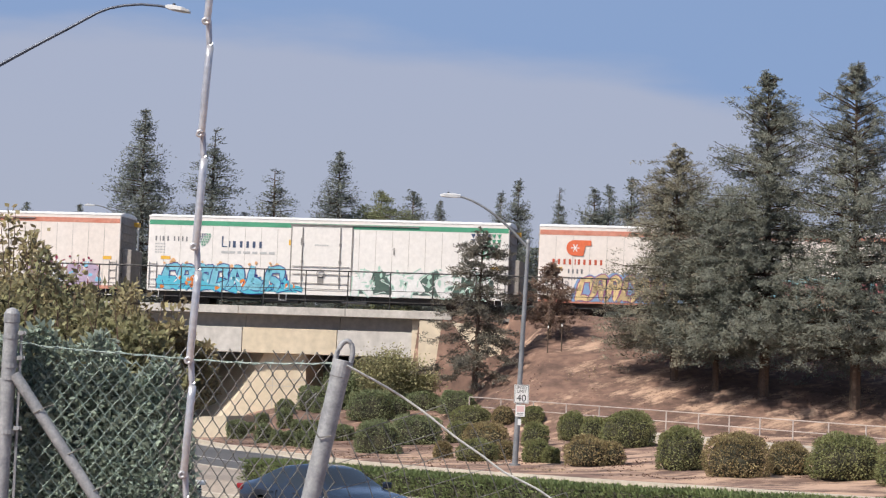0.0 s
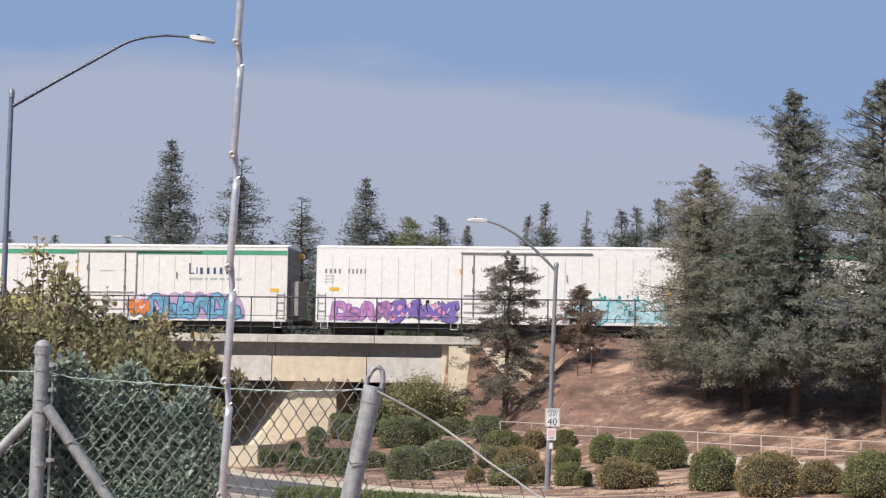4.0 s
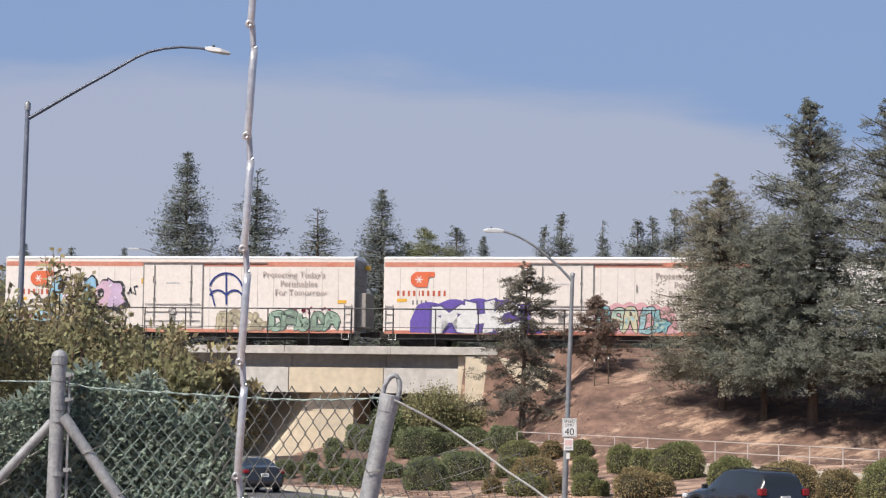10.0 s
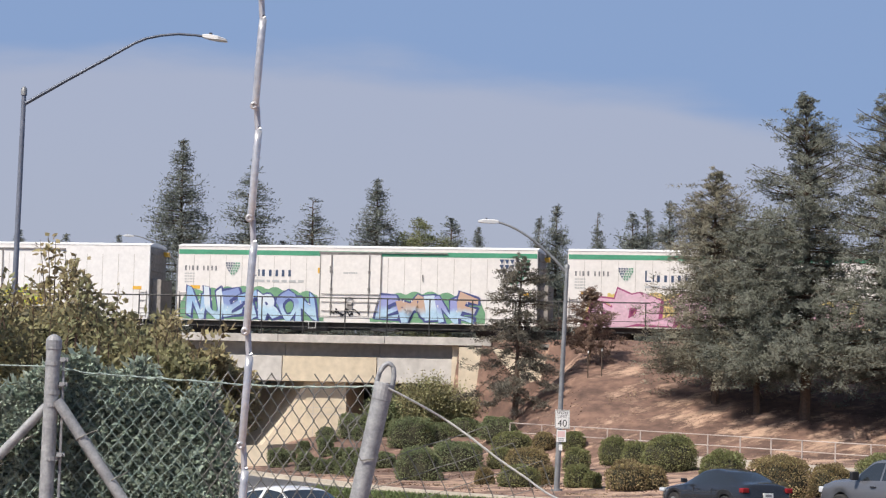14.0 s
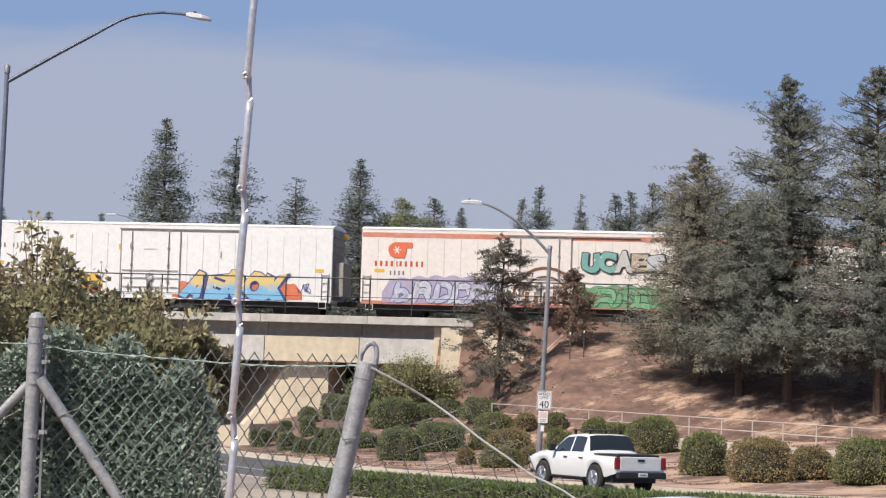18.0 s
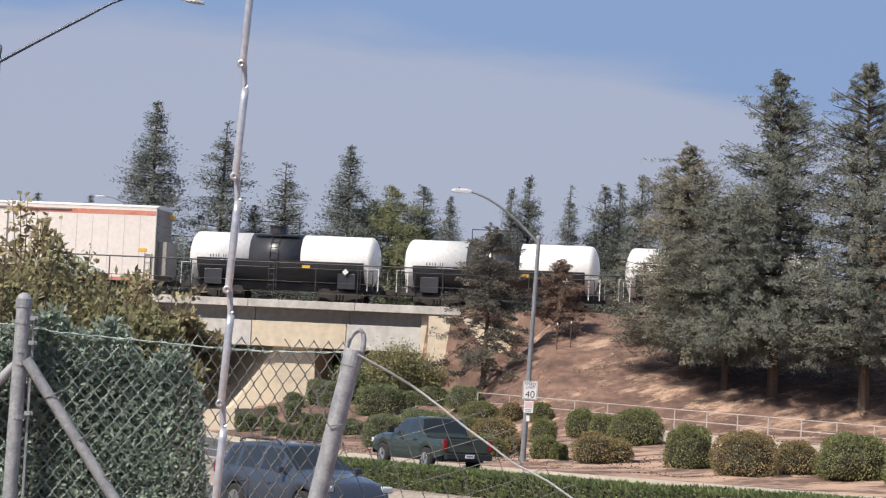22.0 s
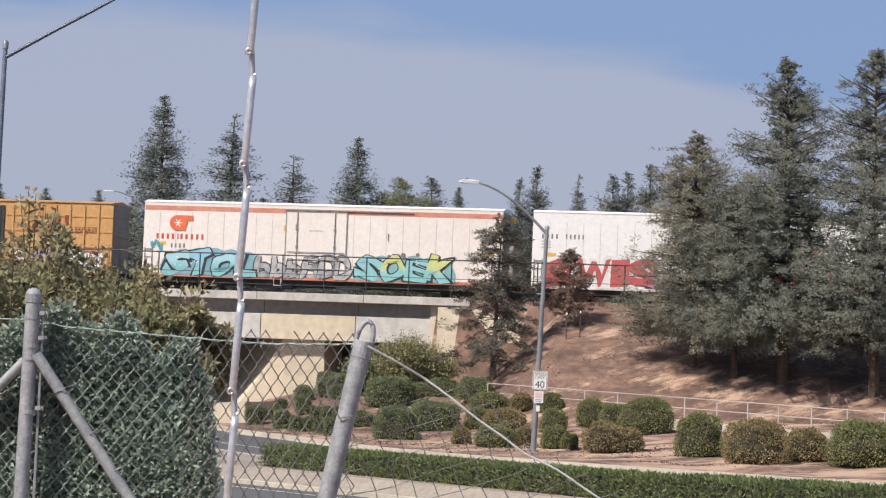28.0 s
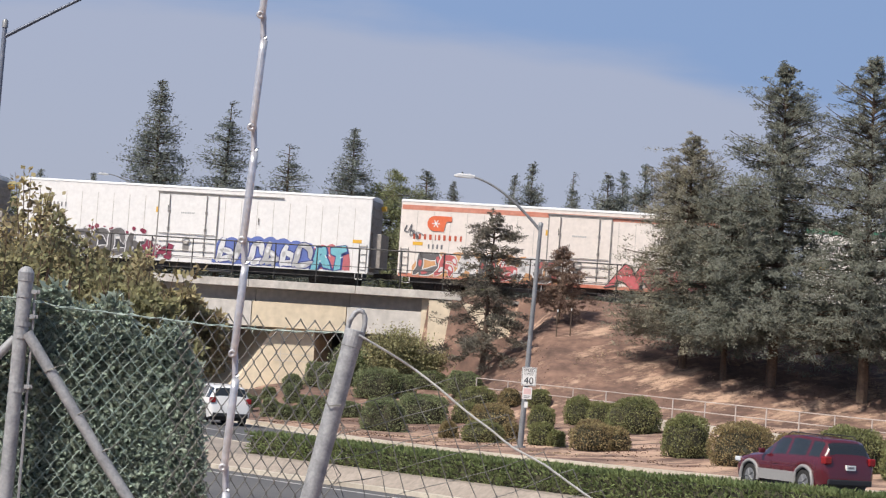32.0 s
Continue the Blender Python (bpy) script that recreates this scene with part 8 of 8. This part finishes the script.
def sedan(name, label, paint_, suv=False):
    L, W, r = (4.62, 1.84, 0.36) if suv else (4.80, 1.83, 0.33)
    car = thing(name, pose(0, 0, 0), label, "car", "vehicles on the road")
    f, b = (1.36, -1.32) if suv else (1.43, -1.37)
    if suv:
        rows = [(-2.31, 0.62, 0.56, 0.70, 0.60), (-2.28, 0.98, 0.90, 0.84, 0.70), (-2.22, 1.20, 1.04, 0.88, 0.68), (-2.02, 1.55, 1.06, 0.90, 0.62), (-1.85, 1.64, 1.06, 0.91, 0.62), (-0.7, 1.70, 1.04, 0.92, 0.64), (0.1, 1.66, 1.02, 0.92, 0.63),
                (0.95, 1.14, 0.99, 0.91, 0.72), (1.6, 1.06, 0.94, 0.89, 0.70), (2.1, 0.94, 0.85, 0.84, 0.66), (2.26, 0.78, 0.72, 0.76, 0.6), (2.31, 0.56, 0.5, 0.68, 0.55)]
        car_shell(car, rows, 0.30, (f, b), r, paint_, (-1.35, -0.42, 0.42), (0.18, 0.92), (-2.21, -1.98), (-1.95, 0.72))
        for y in (-0.58, 0.58):
            part("roof_rail", tube(newbm(), [(-1.7, y, 1.63), (-1.55, y, 1.72), (-0.2, y, 1.74), (0.0, y, 1.65)], 0.018, 6), M["trim"], car)
    else:
        rows = [(-2.40, 0.60, 0.54, 0.68, 0.58), (-2.37, 0.90, 0.80, 0.80, 0.66), (-2.28, 1.02, 0.90, 0.86, 0.68), (-1.85, 1.09, 0.94, 0.90, 0.68), (-1.10, 1.38, 0.95, 0.915, 0.56), (-0.35, 1.45, 0.93, 0.915, 0.57), (0.15, 1.41, 0.92, 0.915, 0.57),
                (1.02, 1.02, 0.90, 0.91, 0.70), (1.7, 0.93, 0.83, 0.89, 0.70), (2.15, 0.82, 0.73, 0.83, 0.64), (2.35, 0.66, 0.60, 0.74, 0.58), (2.40, 0.50, 0.46, 0.64, 0.5)]
        car_shell(car, rows, 0.22, (f, b), r, paint_, (-0.50, 0.40), (0.22, 0.96), (-1.80, -1.18), (-1.55, 0.80))
    part("grille", box(newbm(), L / 2 - 0.09, L / 2 + 0.004, -0.45, 0.45, 0.40, 0.60, 0.02), M["trim"], car)
    part("bumper", box(newbm(), -L / 2 - 0.015, -L / 2 + 0.2, -W / 2 + 0.16, W / 2 - 0.16, 0.34, 0.52, 0.04), M["trim"] if suv else paint_, car)
    zt, tall = (0.92, 0.22) if suv else (0.78, 0.15)
    for s in (-1, 1):
        y0, y1 = sorted((s * (W / 2 - 0.03), s * (W / 2 - 0.30)))
        part("headlight", box(newbm(), L / 2 - 0.36, L / 2 - 0.10, y0, y1 , 0.66 if not suv else 0.74, 0.78 if not suv else 0.88, 0.035), M["lamp_clear"], car, "clear headlight")
        y0, y1 = sorted((s * (W / 2 - 0.04), s * (W / 2 - 0.27)))
        part("tail_light", box(newbm(), -L / 2 + 0.02, -L / 2 + 0.26, y0, y1, zt, zt + tall, 0.035), M["lamp_red"], car, "red tail light")
        ya, yb = sorted((s * (W / 2 - 0.02), s * (W / 2 + 0.17)))
        part("mirror", box(newbm(), 0.62, 0.74, ya, yb, 0.98 if not suv else 1.06, 1.11 if not suv else 1.20, 0.03), paint_, car)
    p = part("number_plate", box(newbm(), -L / 2 - 0.012, -L / 2 + 0.06, -0.16, 0.16, zt - 0.14, zt), M["sign_white"], car, "pale number plate with a plain bar")
    part("bar", box(newbm(), -L / 2 - 0.016, -L / 2 - 0.011, -0.11, 0.11, zt - 0.10, zt - 0.04), M["mark"], p)
    for x in (f, b):
        for y in (-W / 2 + 0.015, W / 2 - 0.015):
            wheel(car, x, y, r)
    part("underbody", box(newbm(), -L / 2 + 0.3, L / 2 - 0.3, -W / 2 + 0.16, W / 2 - 0.16, 0.20, 0.72 if suv else 0.66), M["trim"], car)
    for s in (-1, 1):
        for x in (0.05, -0.95):
            part("door_handle", box(newbm(), x - 0.1, x + 0.1, min(s * (W / 2 - 0.01), s * (W / 2 + 0.015)), max(s * (W / 2 - 0.01), s * (W / 2 + 0.015)), 0.80, 0.83), paint_, car)
            part("door_seam", box(newbm(), x + 0.22, x + 0.232, min(s * (W / 2 - 0.03), s * (W / 2 + 0.001)), max(s * (W / 2 - 0.03), s * (W / 2 + 0.001)), 0.4, 0.86), M["trim"], car)
    return car


def two_tone_suv(name, label, paint_):
    car = sedan(name, label, paint_, True)
    for s in (-1, 1):
        y0, y1 = sorted((s * 0.90, s * 0.93))
        part("cladding", box(newbm(), -0.95, 0.98, y0, y1, 0.32, 0.62), M["clad"], car, "grey lower door cladding")
        for x in (1.36, -1.32):
            pts = [(x + 0.45 * math.cos(a), s * 0.91, 0.36 + 0.45 * math.sin(a)) for a in np.linspace(-0.2, math.pi + 0.2, 12)]
            part("wheel_flare", tube(newbm(), pts, 0.06, 6), M["clad"], car, "pale wheel arch flare", True)
    return car


def pickup(name, label, paint_, lift=0.0):
    L, W, r = 5.5, 1.88, 0.385
    car = thing(name, pose(0, 0, 0), label, "pickup truck", "vehicles on the road")
    f, b, k = 1.72, -1.52, lift
    rows = [(-2.75, 0.80 + k, 0.74 + k, 0.84, 0.78), (-2.72, 1.12 + k, 1.04 + k, 0.91, 0.85), (-1.12, 1.14 + k, 1.06 + k, 0.935, 0.86), (-1.08, 1.20 + k, 1.08 + k, 0.935, 0.82), (-0.93, 1.74 + k, 1.12 + k, 0.935, 0.72), (-0.3, 1.77 + k, 1.12 + k, 0.935, 0.68),
            (0.55, 1.71 + k, 1.10 + k, 0.935, 0.66), (1.28, 1.23 + k, 1.10 + k, 0.935, 0.78), (2.2, 1.16 + k, 1.05 + k, 0.92, 0.78), (2.58, 1.06 + k, 0.97 + k, 0.89, 0.74), (2.72, 0.82 + k, 0.76 + k, 0.85, 0.7), (2.75, 0.58 + k, 0.52 + k, 0.80, 0.66)]
    car_shell(car, rows, 0.42 + k, (f, b), r + k, paint_, (0.02,), (0.62, 1.24), (-1.13, -0.83), (-0.80, 1.02))
    part("cargo_bed", box(newbm(), -2.62, -1.16, -0.74, 0.74, 1.0 + k, 1.165 + k, 0.02), M["trim"], car, "dark cargo bed liner")
    part("tailgate", box(newbm(), -2.775, -2.70, -0.72, 0.72, 0.66 + k, 1.10 + k, 0.025), paint_, car)
    part("tailgate_handle", box(newbm(), -2.79, -2.77, -0.12, 0.12, 0.96 + k, 1.03 + k), M["trim"], car)
    part("bumper", box(newbm(), -2.90, -2.68, -0.84, 0.84, 0.44 + k, 0.64 + k, 0.03), M["trim"], car)
    part("grille", box(newbm(), 2.62, 2.765, -0.55, 0.55, 0.66 + k, 0.92 + k, 0.03), M["trim"], car)
    for s in (-1, 1):
        ya, yb = sorted((s * 0.73, s * 0.90))
        part("tail_light", box(newbm(), -2.775, -2.68, ya, yb, 0.72 + k, 1.08 + k, 0.03), M["lamp_red"], car, "red tail light")
        ya, yb = sorted((s * 0.60, s * 0.88))
        part("headlight", box(newbm(), 2.45, 2.735, ya, yb, 0.78 + k, 0.94 + k, 0.03), M["lamp_clear"], car, "clear headlight")
        ya, yb = sorted((s * 0.92, s * 1.14))
        part("mirror", box(newbm(), 0.86, 1.0, ya, yb, 1.16 + k, 1.38 + k, 0.03), M["trim"], car)
        for x in (0.25, -0.72):
            ya, yb = sorted((s * 0.925, s * 0.955))
            part("door_handle", box(newbm(), x - 0.1, x + 0.1, ya, yb, 0.98 + k, 1.02 + k), M["trim"], car)
        ya, yb = sorted((s * 0.80, s * 0.98))
        part("side_step", box(newbm(), -0.95, 1.1, ya, yb, 0.36 + k, 0.42 + k, 0.02), M["trim"], car)
    p = part("number_plate", box(newbm(), -2.915, -2.89, -0.16, 0.16, 0.50 + k, 0.62 + k), M["sign_white"], car, "pale number plate with a plain bar")
    part("bar", box(newbm(), -2.92, -2.914, -0.11, 0.11, 0.54 + k, 0.58 + k), M["mark"], p)
    for x in (f, b):
        for y in (-W / 2 - 0.01, W / 2 + 0.01):
            wheel(car, x, y, r + k, rim="chrome" if k else "rim")
    part("underbody", box(newbm(), -2.4, 2.4, -0.76, 0.76, 0.36, 0.85), M["trim"], car)
    if k:
        bm = box(newbm(), -0.72, 0.42, -0.6, 0.6, 1.83 + k, 1.86 + k, 0.01)
        for x in (-0.6, 0.3):
            for y in (-0.55, 0.55):
                box(bm, x - 0.03, x + 0.03, y - 0.03, y + 0.03, 1.68 + k, 1.84 + k)
        part("roof_rack", bm, M["trim"], car, "black roof rack")
    return car


def jeep(name, label, paint_):
    car = thing(name, pose(0, 0, 0), label, "jeep", "vehicles on the road")
    f, b, r = 1.20, -1.16, 0.385
    up = [(-1.80, 0.58), (-1.82, 1.10), (-0.2, 1.12), (0.50, 1.12), (0.62, 1.17), (1.70, 1.08), (1.74, 0.95), (1.72, 0.62)]
    shell(car, up + arch(f, r + 0.04, 0.58) + arch(b, r + 0.04, 0.58), 1.52, 0, paint_)
    cabin(car, (-1.78, 0.56), (-1.66, 0.26), 1.11, 1.72, 1.52, 1.34, M["soft_top"], 2, M["soft_top"], M["soft_top"], rear_post=0.36)
    part("windscreen_frame", tube(newbm(), [(0.58, -0.70, 1.12), (0.29, -0.65, 1.70), (0.29, 0.65, 1.70), (0.58, 0.70, 1.12)], 0.035, 6), paint_, car, "white windscreen frame")
    for s in (-1, 1):
        ya, yb = sorted((s * 0.70, s * 0.90))
        for x in (f, b):
            bm = newbm()
            pts = [(x + 0.56 * math.cos(q), 0.56 + 0.42 * math.sin(q)) for q in np.linspace(0.15, math.pi - 0.15, 9)]
            prism(bm, pts + [(px * 1.0, pz - 0.07) for px, pz in pts[::-1]], ya, yb)
            part("fender", bm, M["trim"], car, "black wheel arch flare")
            wheel(car, x, s * 0.86, r, rim="trim")
        part("side_step", tube(newbm(), [(-0.62, s * 0.82, 0.47), (0.66, s * 0.82, 0.47)], 0.045, 8), M["trim"], car)
        part("door_seam", box(newbm(), -0.36, -0.345, min(s * 0.755, s * 0.763), max(s * 0.755, s * 0.763), 0.62, 1.08), M["trim"], car)
        part("door_handle", box(newbm(), -0.30, -0.16, min(s * 0.758, s * 0.785), max(s * 0.758, s * 0.785), 0.98, 1.02), M["trim"], car)
        part("mirror", box(newbm(), 0.48, 0.56, min(s * 0.80, s * 0.98), max(s * 0.80, s * 0.98), 1.18, 1.36, 0.02), M["trim"], car)
        part("tail_light", box(newbm(), -1.86, -1.81, min(s * 0.56, s * 0.72), max(s * 0.56, s * 0.72), 0.78, 0.94), M["lamp_red"], car, "red tail light")
        part("headlight", tube(newbm(), [(1.70, s * 0.48, 0.88), (1.76, s * 0.48, 0.88)], 0.095, 12), M["lamp_clear"], car, "round headlight")
    part("decal", box(newbm(), 0.75, 1.35, -0.775, -0.757, 0.98, 1.05), M["trim"], car, "black hood decal")
    sp = part("spare_wheel", tube(newbm(), [(-1.86, 0.12, 1.02), (-2.04, 0.12, 1.02)], 0.36, 20), M["tyre"], car)
    part("rim", tube(newbm(), [(-2.04, 0.12, 1.02), (-2.06, 0.12, 1.02)], 0.2, 14), M["trim"], sp)
    part("bumper", box(newbm(), -1.96, -1.82, -0.72, 0.72, 0.50, 0.64, 0.02), M["trim"], car)
    part("bumper", box(newbm(), 1.78, 1.94, -0.72, 0.72, 0.52, 0.66, 0.02), M["trim"], car)
    part("number_plate", box(newbm(), -1.855, -1.82, -0.70, -0.40, 0.66, 0.78), M["sign_white"], car, "pale number plate")
    part("underbody", box(newbm(), -1.6, 1.6, -0.55, 0.55, 0.42, 0.62), M["trim"], car)
    return car


# each vehicle: lane, and its run as (seconds, metres along the lane) of a smooth drive
FLEET = []


def fleet():
    white, pearl, black, char, silver, red = (0.70, 0.70, 0.69), (0.66, 0.67, 0.68), (0.018, 0.019, 0.022), (0.07, 0.075, 0.085), (0.27, 0.28, 0.29), (0.085, 0.009, 0.015)
    blue, green, slate = (0.014, 0.02, 0.034), (0.028, 0.045, 0.036), (0.09, 0.11, 0.15)
    makers = {
        "sedan_dark_a": lambda: sedan("sedan", "dark blue sedan with glossy paint", car_paint(blue)),
        "sedan_white": lambda: resize(sedan("sedan", "white sedan with a dark windscreen", car_paint(white)), 1.07),
        "sedan_dark_b": lambda: sedan("sedan", "black sedan with glossy paint", car_paint(black)),
        "suv_white_a": lambda: sedan("suv", "white crossover with roof rails", car_paint(white), True),
        "sedan_grey": lambda: sedan("sedan", "grey muscle sedan with red tail lights", car_paint(char)),
        "sedan_dark_c": lambda: sedan("suv", "dark slate crossover with a glossy roof", car_paint(slate), True),
        "sedan_dark_d": lambda: sedan("sedan", "black sedan with red tail lights", car_paint(black)),
        "suv_dark": lambda: resize(sedan("suv", "black crossover seen from behind", car_paint(black), True), 0.97),
        "sedan_silver": lambda: resize(sedan("sedan", "silver sedan with a dark rear window", car_paint(silver)), 0.90),
        "sedan_dark_e": lambda: sedan("sedan", "black sedan with red tail lights", car_paint(black)),
        "pickup_grey": lambda: resize(pickup("pickup_truck", "dark grey pickup truck with an open bed", car_paint((0.105, 0.11, 0.125))), 1.1),
        "sedan_pearl_b": lambda: sedan("sedan", "white sedan with a pale roof", car_paint(white)),
        "sedan_pearl": lambda: sedan("sedan", "silver-white sedan with a pale roof", car_paint(pearl)),
        "pickup_white": lambda: pickup("pickup_truck", "white raised pickup truck with a roof rack", car_paint(white), 0.06),
        "sedan_blue": lambda: sedan("sedan", "dark blue sedan with a glossy roof", car_paint(blue)),
        "pickup_green": lambda: pickup("pickup_truck", "dark green pickup truck with an open bed", car_paint(green)),
        "suv_slate": lambda: sedan("suv", "slate grey crossover with roof rails", car_paint((0.045, 0.055, 0.075)), True),
        "jeep": lambda: resize(jeep("jeep", "white jeep with a black canvas top", car_paint(white)), 1.05),
        "suv_white_b": lambda: resize(sedan("suv", "white crossover with red tail lights", car_paint(white), True), 0.97),
        "suv_red": lambda: two_tone_suv("suv", "dark red and grey two-tone off-road car", car_paint(red)),
    }
    for k, (key, near, d, t0, ta, tb, c) in enumerate(RUNS):
        FLEET.append((makers[key](), near, d, t0, ta, tb, c, k))


def road_pose(near, d, u):
    q = lane(d, near or None)
    s = np.r_[0, np.cumsum(np.linalg.norm(np.diff(q, axis=0), axis=1))]
    x, y = np.interp(u, s, q[:, 0]), np.interp(u, s, q[:, 1])
    x1, y1 = np.interp(u + 1.5, s, q[:, 0]), np.interp(u + 1.5, s, q[:, 1])
    x0, y0 = np.interp(u - 1.5, s, q[:, 0]), np.interp(u - 1.5, s, q[:, 1])
    return x, y, math.degrees(math.atan2(y1 - y0, x1 - x0)), s[-1]


def drive(car, near, d, t0, ta, tb, c, k):
    """A smooth run: a polynomial from ta to tb, even speed before and after."""
    rows = []
    last = road_pose(near, d, 0)[3]
    for i in range(0, 129):
        t = i / 4
        w = min(max(t, ta), tb) - t0
        v = float(np.polyval(np.polyder(c), w))
        u = float(np.polyval(c, w)) + v * (t - t0 - w)
        u = min(max(u, 6 + 9 * k), last - 6 - 9 * k)
        x, y, h, _ = road_pose(near, d, u)
        away = 0.0 if near else float(smooth((x + 7) / 7))
        rows.append((t, pose(x, y, 0.005 + (NEAR_Z if near else 0), 0, 0, h * (1 - away) + 116.0 * away + (0 if v > 0 else 180))))
    walk(car, rows)


RUNS = [
    ('sedan_dark_a', 1, 8.4, 0.23, 0.1, 0.45, (-6.0, -12.551, 259.549)),
    ('sedan_white', 1, 4.7, 1.38, 0.9, 1.9, (-0.847, -15.229, 263.224)),
    ('sedan_dark_b', 1, 8.4, 1.12, 0.9, 1.6, (-4.0, -10.455, 260.973)),
    ('suv_white_a', 1, 4.7, 5.88, 5.6, 6.1, (-13.671, 263.812)),
    ('sedan_grey', 0, 2.4, 6.55, 5.9, 7.5, (1.359, 15.532, 257.055)),
    ('sedan_dark_c', 1, 4.7, 6.84, 6.3, 7.4, (-0.627, -12.947, 263.291)),
    ('sedan_dark_d', 0, 2.4, 9.0, 8.1, 9.9, (3.493, 3.026, 13.802, 261.756)),
    ('suv_dark', 0, 2.4, 11.0, 10.1, 11.9, (0.874, 3.018, 15.119, 262.416)),
    ('sedan_silver', 0, 2.4, 11.85, 10.9, 12.9, (2.507, 2.233, 12.42, 259.715)),
    ('sedan_dark_e', 0, 2.4, 14.1, 13.7, 14.4, (14.963, 251.367)),
    ('pickup_grey', 0, 2.4, 14.27, 14.1, 14.4, (14.902, 247.42)),
    ('sedan_pearl', 1, 8.8, 17.25, 17.1, 17.85, (-4.0, -12.853, 263.369)),
    ('pickup_white', 0, 2.4, 18.37, 17.5, 19.4, (3.599, 1.962, 11.995, 258.376)),
    ('sedan_blue', 1, 9.2, 20.0, 19.7, 20.3, (-13.931, 259.6)),
    ('pickup_green', 0, 2.4, 21.81, 20.9, 22.9, (1.762, 0.719, 11.607, 258.364)),
    ('suv_slate', 1, 8.4, 22.35, 21.9, 22.9, (-2.29, -13.103, 259.287)),
    ('jeep', 0, 2.4, 24.64, 23.8, 27.5, (0.362, -0.046, 8.384, 251.858)),
    ('suv_white_b', 0, 2.4, 30.87, 29.6, 31.9, (2.117, 2.802, 10.952, 261.697)),
    ('suv_red', 0, 2.4, 32.0, 31.9, 32.1, (15.012, 245.683)),
    ('sedan_pearl_b', 1, 8.4, 14.1, 13.9, 14.3, (-12.0, 263.9)),
]
fleet()


# ---- movement ----
def motions():
    s0 = 0.0
    for car, pitch in TRAIN:
        rows = []
        for t in range(0, 33, 2):
            p = trk(train_s(t) + s0, 1.55, RAIL_Z)
            rows.append((t, Matrix.Translation(p) @ Matrix.Rotation(-TURN, 4, "Z")))
        walk(car, rows)
        s0 += pitch
    for run in FLEET:
        drive(*run)


motions()
